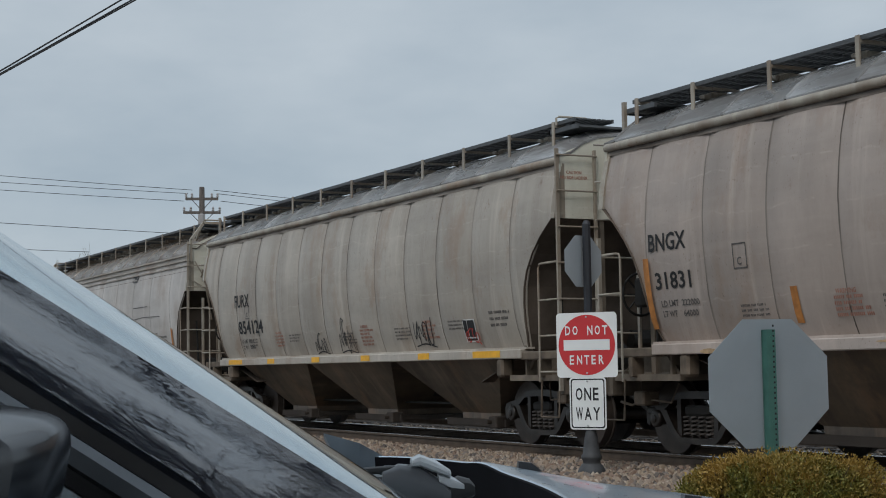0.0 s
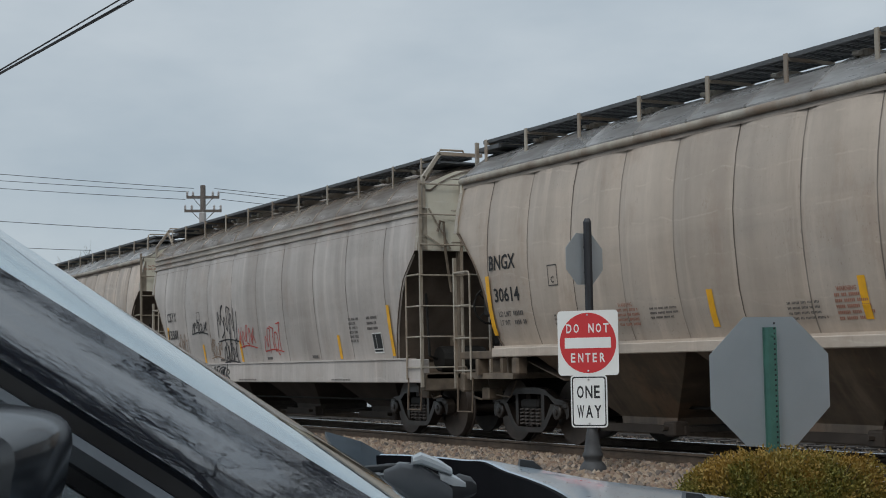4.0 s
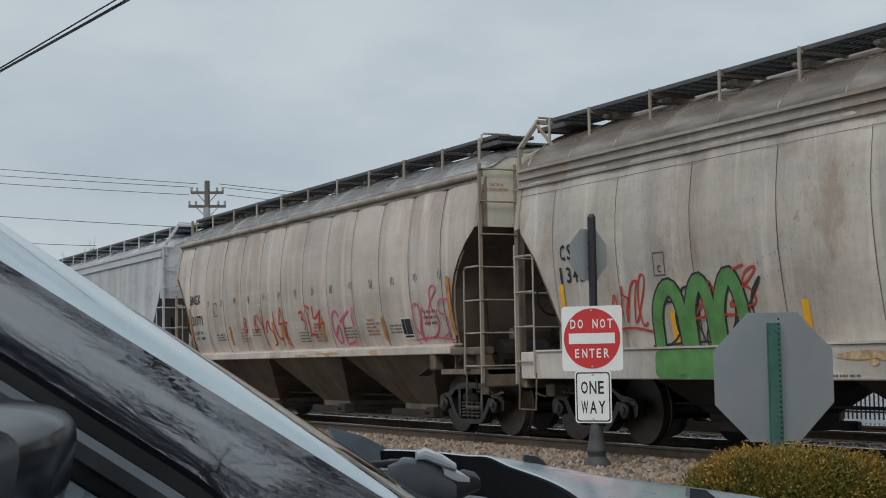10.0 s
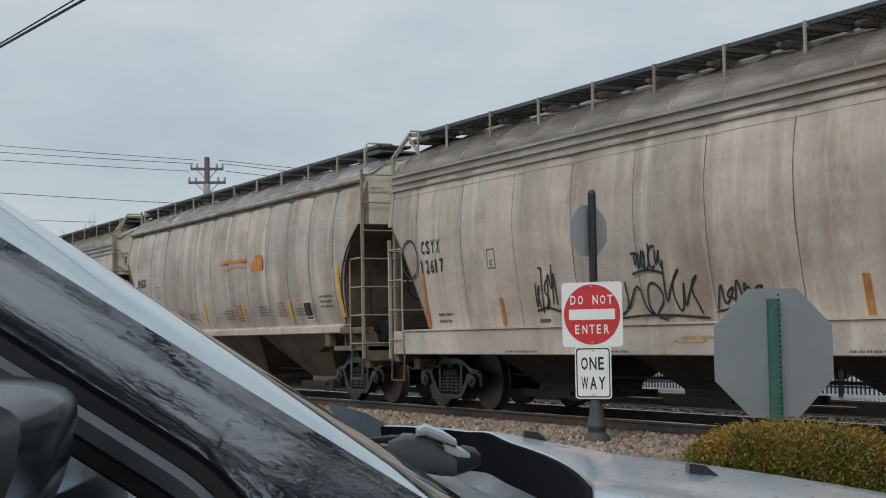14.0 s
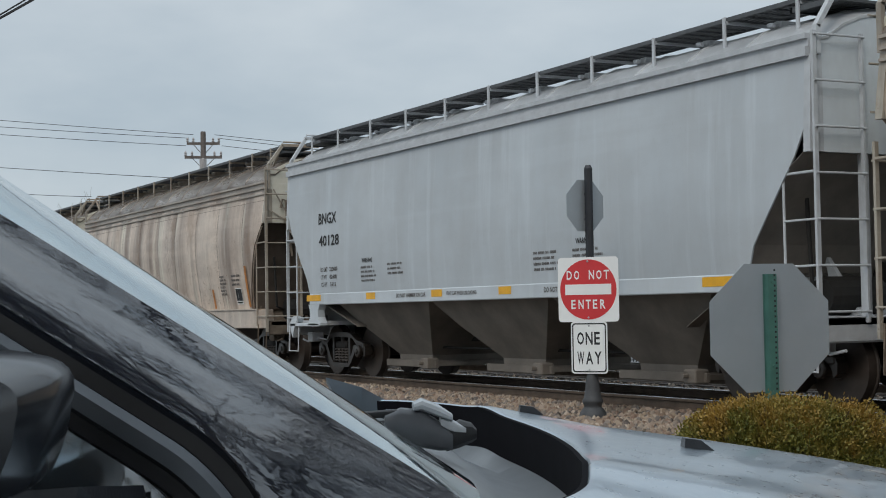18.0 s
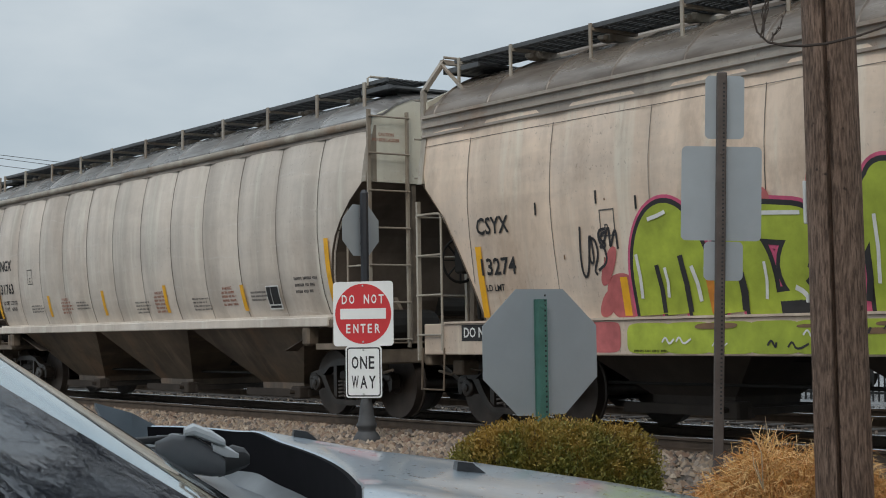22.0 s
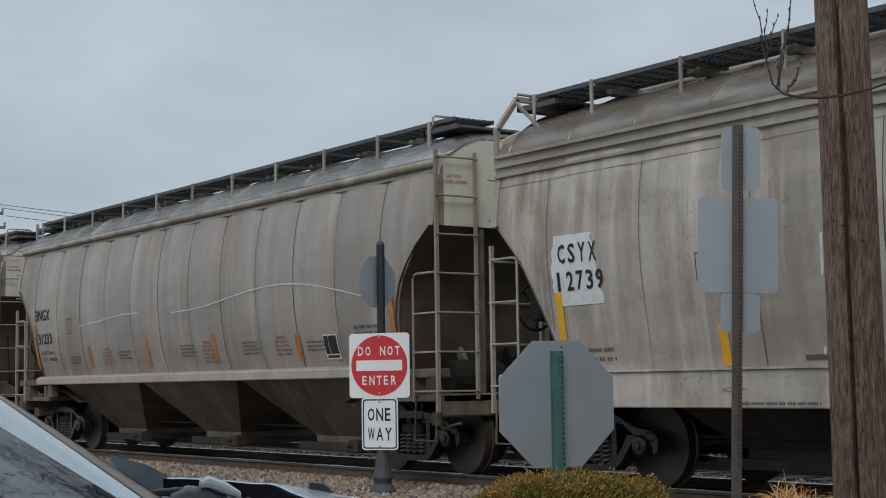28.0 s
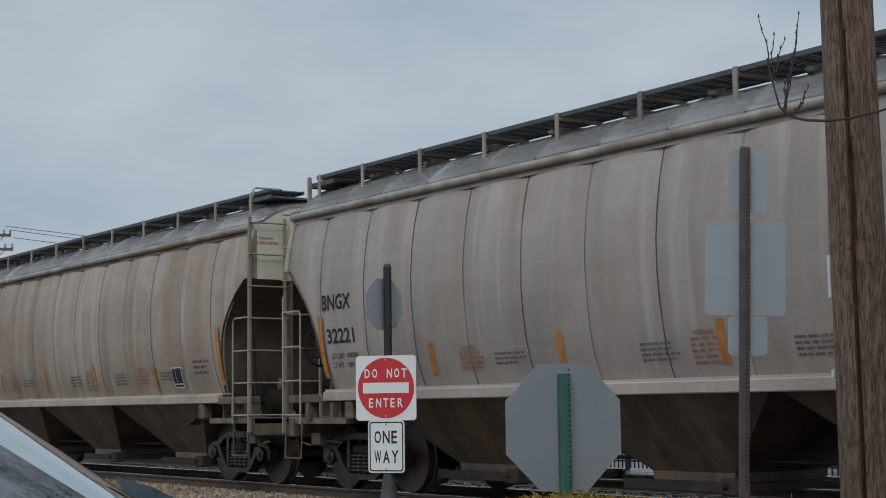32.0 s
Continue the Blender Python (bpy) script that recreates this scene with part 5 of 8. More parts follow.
    if k == 14:
        q = Geo()
        for i in range(300):
            blob(q, kind, rnd.uniform(-5.2, 5.0), 1.4 + 0.9 * rnd.random() ** 1.4, rnd.uniform(0.005, 0.010), rnd.uniform(0.006, 0.016), 0.006)
        tagged(part("rust_speck", q, M_SPRAY["brown"], car, "scattered rust specks low on the side"), kind="stuff")
        tag("black", 0.028, [(-4.9, -4.3, 0.92, 1.2), (-4.3, -3.6, 0.92, 1.2), (-0.6, 0.0, 0.95, 1.2)], 1, 3, 1.54)
    if k == 15:
        # fork-shaped trade mark and dark lettering bars
        g = Geo()
        cx = 2.24
        ribbon(g, kind, [(cx, 2.08), (cx, 2.62)], 0.12, 0.010)
        ribbon(g, kind, [(cx - 0.45, 2.31), (cx + 0.45, 2.31)], 0.10, 0.0105)
        for i in range(12):
            u, v = i / 12, (i + 1) / 12
            slab(g, kind, cx - 0.29 * (1 - u), cx + 0.29 * (1 - u), 2.55 + 0.36 * u, 2.55 + 0.36 * v, 0.011)
            for s in (-1, 1):
                xa, xb = sorted((cx + s * (0.26 + 0.31 * u), cx + s * (0.26 + 0.31 * v)))
                slab(g, kind, xa, xb, 2.31 - 0.235 * (1 - u), 2.31 + 0.235 * (1 - u), 0.011)
        ribbon(g, kind, [(cx + 0.05 + 0.25 * math.cos(a), 1.88 + 0.22 * math.sin(a)) for a in [radians(i * 18) for i in range(21)]], 0.10, 0.010)
        ribbon(g, kind, [(cx + 0.05, 1.70), (cx + 0.05, 2.05)], 0.07, 0.0105)
        part("trade_mark", g, M_BLACKMARK, car, "black arrow-and-ring trade mark")
        for x0, x1 in ((2.98, 3.74), (3.82, 4.28)):
            g = Geo()
            slab(g, kind, x0, x1, 2.06, 2.27, 0.008)
            part("owner_name_bar", g, M_BLACKMARK, car, "dark bar in place of the owner's name")
        q = Geo()
        slab(q, kind, -6.35, -5.15, 1.03, 1.22, 0.004, 1.54)
        plate = part("sill_plate", q, M_BLACKMARK, car, "black sill plate with white words")
        q = Geo()
        stencil(q, kind, "DO NOT HUMP", -6.30, 1.07, 0.12, 1.08, 0.008, 1.54)
        part("lettering", q, M_WHITEMARK, plate, "white words")
        fill("rose", [(-3.62, 1.48, 0.24, 0.24), (-3.85, 1.42, 0.12, 0.15, 0.6), (-3.78, 1.80, 0.09, 0.20, 0.5), (-1.7, 2.3, 0.2, 0.16), (-0.95, 2.4, 0.12, 0.2), (1.2, 1.55, 0.3, 0.26), (1.6, 1.75, 0.18, 0.22), (1.95, 1.6, 0.13, 0.16), (0.9, 1.85, 0.14, 0.14)], 0.006)
        strokes = [([(-3.2, 1.28), (-3.22, 1.85), (-3.05, 2.18), (-2.8, 2.2), (-2.58, 1.9), (-2.45, 1.28)], 0.40), ([(-2.85, 1.28), (-2.88, 1.85)], 0.30),
                   ([(-2.15, 1.28), (-2.18, 1.75), (-1.95, 2.0), (-1.72, 1.75), (-1.72, 1.28)], 0.36), ([(-1.62, 2.12), (-1.0, 2.05), (-1.4, 1.66), (-0.95, 1.34), (-1.5, 1.30)], 0.32),
                   ([(-0.78, 1.28), (-0.75, 1.7), (-0.55, 1.98), (-0.28, 2.30)], 0.34), ([(-0.22, 2.36), (-0.26, 1.28)], 0.36), ([(-0.15, 1.62), (0.12, 1.85), (0.24, 2.32)], 0.26), ([(0.28, 2.34), (0.34, 1.28)], 0.32)]
        for colour, grow, lift in (("pink", 0.17, 0.008), ("black", 0.10, 0.012), ("lime", 0.0, 0.016)):
            for i, (pts, w) in enumerate(strokes):
                q = Geo()
                ribbon(q, kind, rounded_line(pts, 3), w + grow, lift + 0.0004 * i)
                for x, z in (pts[0], pts[-1]) if pts[0][1] > 1.3 else (pts[-1],):
                    blob(q, kind, x, z, (w + grow) / 2, (w + grow) / 2, lift + 0.0004 * i + 0.0002, 2.2)
                part("graffiti_stroke", q, M_SPRAY[colour], car, {"pink": "magenta glow round the graffiti letters", "black": "black outline of the graffiti letters", "lime": "lime green graffiti letter stroke"}[colour])
        for x0, z0, x1, z1, w, c_ in ((-3.02, 1.3, -3.06, 1.78, 0.06, "black"), (-2.66, 1.3, -2.72, 1.86, 0.07, "black"), (-1.94, 1.3, -1.95, 1.66, 0.09, "black"), (-1.15, 1.52, -1.0, 1.66, 0.08, "black"), (-0.5, 1.35, -0.45, 1.75, 0.07, "black"), (0.03, 1.3, 0.02, 1.55, 0.12, "black"),
                                       (-3.32, 1.45, -3.34, 1.9, 0.045, "white"), (-3.12, 2.24, -2.86, 2.30, 0.04, "white"), (-2.5, 1.4, -2.58, 1.75, 0.05, "white"), (-2.26, 1.4, -2.28, 1.75, 0.045, "white"), (-1.62, 2.2, -1.15, 2.17, 0.04, "white"), (-1.3, 1.5, -1.18, 1.42, 0.05, "white"),
                                       (-0.85, 1.4, -0.84, 1.7, 0.045, "white"), (-0.36, 1.5, -0.34, 2.1, 0.04, "white"), (0.2, 1.6, 0.18, 2.1, 0.035, "white"), (0.42, 1.4, 0.40, 2.0, 0.035, "white"), (-2.94, 1.45, -2.95, 1.75, 0.04, "white"), (-1.66, 1.4, -1.64, 1.75, 0.035, "white")):
            q = Geo()
            ribbon(q, kind, [(x0, z0), ((x0 + x1) / 2 + 0.02, (z0 + z1) / 2), (x1, z1)], w, 0.0245)
            part("graffiti_accent", q, M_SPRAY[c_], car, c_ + " accent inside the graffiti letters")
        for x in (-2.33, -0.92, 0.10):
            q = Geo()
            ribbon(q, kind, [(x, 1.28), (x - 0.03, 1.68)], 0.10, 0.026)
            part("graffiti_accent", q, M_SPRAY["orange"], car, "orange stripe showing in the graffiti")
        for i in range(60):
            q = Geo()
            x, z = rnd.uniform(-4.6, 4.8), rnd.uniform(1.5, 2.55)
            if not -3.5 < x < 0.6:
                blob(q, kind, x, z, 0.012, rnd.uniform(0.012, 0.03), 0.006)
                part("paint_speck", q, M_SPRAY["brown"], car)
        for x, z in ((-4.9, 2.55), (-3.9, 2.6), (-3.3, 2.5), (-2.4, 2.62), (-0.6, 2.6), (0.5, 2.65), (0.9, 2.6), (3.2, 2.55), (3.35, 2.55), (3.5, 2.56)):
            q = Geo()
            slab(q, kind, x, x + 0.03, z - 0.14, z, 0.007)
            part("drip_mark", q, M_BLACKMARK, car, "short black drip")
        fillsill("lime", [(-3.5 + i * 0.55, -2.85 + i * 0.55, 0.89, 1.2) for i in range(8)])
        for i in range(22):
            q = Geo()
            x = rnd.uniform(-3.4, 0.9)
            if i % 3 == 1:
                blob(q, kind, x, rnd.uniform(1.09, 1.16), rnd.uniform(0.12, 0.34), rnd.uniform(0.010, 0.03), 0.0105 + 0.0003 * i, 3, 0.8, 1.54)
            else:
                z = rnd.uniform(0.95, 1.12)
                ribbon(q, kind, rounded_line([(x, z), (x + 0.05, z + 0.06), (x + 0.1, z - 0.03), (x + rnd.uniform(0.1, 0.25), z + 0.03)]), rnd.uniform(0.012, 0.03), 0.0105 + 0.0003 * i, 1.54)
            part("graffiti_accent", q, M_SPRAY[("white", "brown", "black")[i % 3]], car, "paint dabs over the sill graffiti")
        fillsill("rose", [(-4.1, -3.6, 0.9, 1.22), (1.1, 1.7, 0.9, 1.22), (1.6, 2.1, 0.92, 1.18)])
        tag("black", 0.03, [(-4.2, -3.8, 1.75, 2.25), (-3.9, -3.6, 2.0, 2.2)], 1, 3)
    if k in (0, 8, 10, 17, 19):
        for i in range(9):
            g = Geo()
            low_, y_ = (1.30, 1.54) if kind == "A" else (1.06, 1.54)
            blob(g, kind, rnd.gauss(1.4 if k != 0 else -2.0, 1.6), low_ + rnd.uniform(-0.03, 0.03), rnd.uniform(0.08, 0.34), rnd.uniform(0.01, 0.03), 0.004 + 0.0005 * i, 1.7, rnd.uniform(-2, 2), y_)
            part("rust_patch", g, M_SMEAR, car, "rust-orange worn patch on the sill")
    if k == 18:
        tag("red", 0.03, [(-5.75, -5.2, 1.55, 1.85)], 2, 3)
        tag("red", 0.03, [(-0.9, -0.2, 1.6, 2.0)], 2, 3)
    if k == 20:
        g = Geo()
        for pts in ([(-4.0, 2.30), (-3.2, 2.34), (-2.2, 2.42), (-1.4, 2.42)], [(-0.1, 2.36), (0.9, 2.38), (2.0, 2.50), (3.0, 2.60), (3.9, 2.59), (4.7, 2.50), (6.0, 2.25)]):
            ribbon(g, kind, rounded_line(pts), 0.014, 0.006)
        part("scrape_mark", g, M_WHITEMARK, car, "long pale scrape lines")


def build_car(k):
    kind, mark, num, paint, dirty, rust, streak = CARS[k]
    car = empty("hopper_car", pose(ENDS[k] - LEN[kind] / 2, YC, RAIL),
                {"A": "weathered tan hopper railcar, curved panelled sides", "B": "grimy hopper railcar with deep pale sill",
                 "C": "white hopper railcar with yellow sill reflectors"}[kind] + (" and graffiti" if k in (2, 4, 7, 8, 10, 15) else ""), "railcar", "freight train")
    paint = tuple(c * w for c, w in zip(paint, (1.25, 1.18, 1.14) if k < 20 and kind != "C" else (1.16, 1.09, 1.055) if kind == "C" else (1.02, 0.96, 0.93)))
    body = car_paint("hopper_paint_%d" % k, paint, {14: (0.13, 0.085, 0.062), 23: (0.19, 0.115, 0.07)}.get(k, DIRT[kind]), dirty, rust, k * 2.37, streak, {9: 0.42, 14: 0.45, 7: 0.2, 1: 0.3, 23: 0.4}.get(k, 0.0), {"A": 0.22, "B": 0.06, "C": 0.0}[kind])
    pale = car_paint("hopper_sill_paint_%d" % k, tuple(c * min(1.12, 0.72 / max(paint)) for c in paint), DIRT[kind], dirty, rust * 0.7, k * 1.7 + 4, streak * 0.6)
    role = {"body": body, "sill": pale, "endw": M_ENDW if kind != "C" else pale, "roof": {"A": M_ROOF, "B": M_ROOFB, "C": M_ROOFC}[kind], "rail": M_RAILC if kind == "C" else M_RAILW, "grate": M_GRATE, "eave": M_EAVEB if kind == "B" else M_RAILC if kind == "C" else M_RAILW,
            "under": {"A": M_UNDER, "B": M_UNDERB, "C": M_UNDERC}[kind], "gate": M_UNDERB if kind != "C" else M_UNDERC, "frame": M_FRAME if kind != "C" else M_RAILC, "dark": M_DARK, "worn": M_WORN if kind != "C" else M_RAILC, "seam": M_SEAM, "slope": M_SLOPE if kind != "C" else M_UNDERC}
    whole = car
    for name, mesh, r, label in CAR_MESH[kind]:
        if ">" in name:
            put(name.split(">")[1], mesh, role[r], whole, label)
        else:
            whole = put(name, mesh, role[r], car, label)
    for x in (-6.05, 6.05):
        tr = put("truck", TRUCK[-2][1], M_DARK, car, "grimy cast steel two-axle truck", pose(x, 0, 0))
        for i, (name, mesh, m) in enumerate(TRUCK):
            if i != len(TRUCK) - 2:
                put(name, mesh, m, tr)
        for a in (-0.80, 0.80):
            w = put("wheelset", WHEEL, M_WHEEL, tr, "steel wheels on an axle with bright treads", pose(a, 0, 0.457))
            WHEELS.append((w, a))
    build_marks(k, car, kind, mark, num)
    build_graffiti(k, car, kind)
    return car


def joined_wheel():
    """Discs and treads in one mesh, with the tread's bright steel as a second material."""
    me = DISC.copy()
    bm = bmesh.new()
    bm.from_mesh(DISC)
    n = len(bm.faces)
    bm.from_mesh(TREAD)
    bm.faces.ensure_lookup_table()
    for f in bm.faces[n:]:
        f.material_index = 1
    bm.to_mesh(me)
    bm.free()
    me.materials.clear()
    me.materials.append(M_WHEEL)
    me.materials.append(M_TREAD)
    return me


WHEEL = joined_wheel()
WHEELS = []
TRAIN = [build_car(k) for k in range(len(CARS))]


def run(t):
    """How far the train has run at t seconds."""
    return -0.03 + 10.718 * t + 0.00203 * t * t - 0.0000943 * t ** 3


# ---- ground, track ----
def ground_mat():
    m, n, l, p = node_mat("asphalt_and_gravel_ground")
    big = noise_tex(n, l, 0.15, 4)
    fine = noise_tex(n, l, 45, 3)
    c = mixc(n, l, ramp(n, l, big, 0.35, 0.65), (0.055, 0.055, 0.056), (0.085, 0.082, 0.078))
    c = mixc(n, l, scaled(n, l, ramp(n, l, fine, 0.4, 0.7), 0.5), c, (0.13, 0.125, 0.12))
    l.new(c, p.inputs["Base Color"])
    l.new(ramp(n, l, big, 0.40, 0.60, (0.14, 0.14, 0.14, 1), (0.45, 0.45, 0.45, 1)), p.inputs["Roughness"])
    bump(n, l, p, fine, 0.15, 0.004)
    return m


def stone_mat():
    m, n, l, p = node_mat("ballast_stone")
    g = n.new("ShaderNodeNewGeometry")
    r = n.new("ShaderNodeValToRGB")
    e = r.color_ramp.elements
    e[0].position, e[0].color = 0.0, (0.07, 0.055, 0.048, 1)
    e[1].position, e[1].color = 1.0, (0.47, 0.385, 0.30, 1)
    for pos, col in ((0.2, (0.20, 0.165, 0.14, 1)), (0.45, (0.35, 0.265, 0.185, 1)), (0.7, (0.19, 0.115, 0.08, 1))):
        q = e.new(pos)
        q.color = col
    l.new(g.outputs["Random Per Island"], r.inputs[0])
    c = mixc(n, l, scaled(n, l, noise_tex(n, l, 30, 4), 0.3), r.outputs[0], (0.10, 0.08, 0.065))
    l.new(c, p.inputs["Base Color"])
    p.inputs["Roughness"].default_value = 0.75
    return m


M_STONE = stone_mat()
M_BED = plain("dirty_ballast_bed", (0.045, 0.037, 0.03), 0.85, 0, 0.45, 9, 0.8)
M_RAILSIDE = plain("rusty_rail_web", (0.105, 0.075, 0.055), 0.7, 0.2, 0.3, 6, 0.2)
M_RAILTOP = plain("polished_rail_head", (0.62, 0.62, 0.62), 0.22, 0.95, 0.08, 3)
M_TIE = plain("creosoted_timber", (0.07, 0.055, 0.045), 0.85, 0, 0.3, 4, 0.5, (0.3, 3, 3))

g = Geo()
g.box(-1500, 1500, -1500, 1500, -0.3, 0.0)
tagged(part("ground", g, ground_mat()), "dark wet asphalt parking ground", "ground", "", "structure")

rnd = random.Random(7)
# ballast shoulder: a raised bed that falls to the lot, under both tracks
g = Geo()
xs = [-420, -120, -60] + [-45 + 0.6 * i for i in range(80)] + [10, 60, 200]
prof = [(8.6, 0.004), (9.2, 0.055), (10.2, 0.085), (10.75, 0.10), (11.0, 0.07), (13.6, 0.06), (14.2, 0.05), (17.6, 0.06), (18.6, 0.05), (20.2, 0.004)]
g.grid([[(x, y, z + (0.012 * noise.noise((x * 1.3, y * 1.3, 0)) if 8.7 < y < 20 else 0)) for y, z in prof] for x in xs], (0, 0, -0.25))
tagged(part("ballast_bed", g, M_BED, None, "", True), "dirty stone ballast bed under the tracks", "ballast", "", "structure")


def stone(geo, x, y, z, s, r):
    """A broken stone: a squashed, jittered octahedron."""
    a = r.uniform(0, 6.28)
    ca, sa = math.cos(a), math.sin(a)
    vs = []
    for dx, dy, dz in ((1, 0, 0), (0.3, 0.9, 0.1), (-0.9, 0.3, 0), (-0.2, -0.9, 0.1), (0.25, 0.1, 0.75), (-0.3, -0.15, 0.65), (0, 0, -0.6)):
        dx, dy, dz = dx * r.uniform(0.7, 1.2), dy * r.uniform(0.6, 1.0), dz * r.uniform(0.7, 1.2)
        vs.append((x + s * (dx * ca - dy * sa), y + s * (dx * sa + dy * ca), z + s * dz))
    geo.add(vs, [(0, 1, 4), (1, 2, 5), (1, 5, 4), (2, 3, 5), (3, 0, 4), (3, 4, 5), (0, 6, 1), (1, 6, 2), (2, 6, 3), (3, 6, 0)])


g = Geo()
count = 0
while count < 13000:
    x, y = rnd.uniform(-31, -8.5), rnd.uniform(8.7, 11.15)
    if y < 9.5 and x > -10 and rnd.random() < 0.5:
        continue
    z = lerp(prof, y)
    stone(g, x, y, z + 0.005, rnd.choice((0.028, 0.036, 0.044, 0.055, 0.07)) * rnd.uniform(0.85, 1.15), rnd)
    count += 1
for i in range(5000):
    x, y = rnd.uniform(-34, -7), rnd.uniform(11.6, 15.4)
    stone(g, x, y, lerp(prof, y) + 0.004, rnd.uniform(0.025, 0.05), rnd)
for i in range(5200):
    x = rnd.uniform(-9.5, -4.2)
    y = rnd.uniform(5.2, 9.2)
    stone(g, x, y, lerp(prof, y) + 0.004, rnd.uniform(0.02, 0.045), rnd)
tagged(part("ballast_stones", g, M_STONE), "loose tan and grey ballast stones beside the rails", "gravel", "", "stuff")

# tracks: rails, ties
for yc, nm in ((YC, "near"), (YC + 4.2, "far")):
    track = empty("railway_track", pose(0, yc, 0), "steel railway track with dark timber ties" if nm == "near" else "empty second railway track with bright rail heads", "track", "railway tracks", "structure")
    for s in (-1, 1):
        y = s * 0.7525
        r0 = 0.075 if nm == "near" else 0.065
        g = Geo()
        g.prism([(y - 0.07, r0), (y + 0.07, r0), (y + 0.07, r0 + 0.012), (y + 0.012, r0 + 0.03), (y + 0.012, RAIL - 0.045), (y + 0.036, RAIL - 0.035), (y + 0.036, RAIL - 0.006), (y - 0.036, RAIL - 0.006), (y - 0.036, RAIL - 0.035), (y - 0.012, RAIL - 0.045), (y - 0.012, r0 + 0.03), (y - 0.07, r0 + 0.012)], -420, 200, "yz")
        rail = part("rail", g, M_RAILSIDE, track, "rusty-sided steel rail")
        g = Geo()
        g.box(-420, 200, y - 0.03, y + 0.03, RAIL - 0.006, RAIL)
        part("rail_head", g, M_RAILTOP, rail, "polished rail head")
    g = Geo()
    g.box(-0.115, 0.115, -1.28, 1.28, 0.0, 0.085, 0.012)
    tie = g.mesh("tie")
    for i in range(64):
        put("tie", tie, M_TIE, track, "", pose(-36 + i * 0.53 + rnd.uniform(-0.02, 0.02), rnd.uniform(-0.03, 0.03), 0, 0, 0, rnd.uniform(-1, 1)))

# ---- signs ----
M_ALU = plain("bare_aluminium_sign_back", (0.40, 0.44, 0.47), 0.55, 0.3, 0.06, 3)
M_SIGNWHITE = plain("white_sign_sheeting", (0.80, 0.81, 0.80), 0.45, 0, 0.04, 5)
M_SIGNRED = plain("red_sign_sheeting", (0.60, 0.035, 0.04), 0.4, 0, 0.06, 5)
M_SIGNBLACK = plain("black_sign_print", (0.02, 0.02, 0.022), 0.5, 0, 0.1, 5)
M_POST = plain("black_painted_post", (0.022, 0.024, 0.03), 0.5, 0, 0.2, 8)
M_CAST = plain("weathered_dark_cast_base", (0.06, 0.062, 0.066), 0.65, 0, 0.3, 7, 0.2)
M_GREENPOST = plain("green_channel_post", (0.075, 0.20, 0.165), 0.5, 0, 0.2, 8)
M_BROWNPOST = plain("brown_oxidised_post", (0.115, 0.092, 0.082), 0.65, 0.2, 0.25, 7, 0.1)
M_BOLT = plain("dull_zinc_bolt", (0.5, 0.5, 0.5), 0.45, 0.7, 0.1, 9)


def rounded(w, h, r, n=5):
    pts = []
    for cx, cz, a0 in ((w / 2 - r, h / 2 - r, 0), (-w / 2 + r, h / 2 - r, 90), (-w / 2 + r, -h / 2 + r, 180), (w / 2 - r, -h / 2 + r, 270)):
        pts += [(cx + r * math.cos(radians(a0 + 90 * i / n)), cz + r * math.sin(radians(a0 + 90 * i / n))) for i in range(n + 1)]
    return pts


def octagon(w):
    r = w / 2 / math.cos(math.pi / 8)
    return [(r * math.cos(math.pi / 8 + i * math.pi / 4), r * math.sin(math.pi / 8 + i * math.pi / 4)) for i in range(8)]


def disc_poly(r, n=40):
    return [(r * math.cos(2 * math.pi * i / n), r * math.sin(2 * math.pi * i / n)) for i in range(n)]


# do-not-enter assembly on a fluted black post; its face looks at the lot
SX, SY = -15.10, 9.80
sign = empty("sign_post", pose(SX, SY, 0.075, 0, 0, 35.5), "black ornamental sign post with do not enter and one way signs", "sign post")
g = Geo()
g.lathe([(0.052, 0.0), (0.052, 2.95), (0.03, 2.99)], 8, "z")
part("post", g, M_POST, sign, "", False)
g = Geo()
g.lathe([(0.165, -0.04), (0.165, 0.03), (0.152, 0.07), (0.125, 0.11), (0.104, 0.13), (0.104, 0.16), (0.122, 0.185), (0.122, 0.215), (0.104, 0.24), (0.088, 0.34), (0.076, 0.44), (0.062, 0.5), (0.053, 0.53)], 16, "z")
part("cast_base", g, M_CAST, sign, "flared cast base", True)
zc = 1.515
g = Geo()
g.prism([(x, z + zc) for x, z in rounded(0.762, 0.762, 0.045)], -0.075, -0.071)
dne = part("do_not_enter_plate", g, M_SIGNWHITE, sign, "white square plate with a red disc")
g = Geo()
g.prism([(x, z + zc) for x, z in disc_poly(0.355)], -0.0775, -0.0755)
part("red_disc", g, M_SIGNRED, dne, "red disc")
g = Geo()
g.box(-0.29, 0.29, -0.080, -0.078, zc - 0.062, zc + 0.062)
part("white_bar", g, M_SIGNWHITE, dne, "white bar")
for w_, z_, ww in (("DO NOT", zc + 0.118, 0.535), ("ENTER", zc - 0.228, 0.43)):
    cell = ww / (len(w_) - 0.28)
    for i, ch in enumerate(w_):
        if ch != " ":
            g = Geo()
            vs, fs = letters(ch, 0.108, cell * (0.72 if ch not in "E" else 0.60))
            g.add([(-ww / 2 + i * cell + a, -0.0805, z_ + b) for a, b in vs], fs)
            part("letter", g, M_SIGNWHITE, dne, "white letter")
z2 = 0.83
g = Geo()
g.prism([(x, z + z2) for x, z in rounded(0.457, 0.61, 0.04)], -0.075, -0.071)
ow = part("one_way_plate", g, M_SIGNWHITE, sign, "white one way plate with a black border")
g = Geo()
o, i_ = rounded(0.425, 0.578, 0.035), rounded(0.395, 0.548, 0.028)
n_ = len(o)
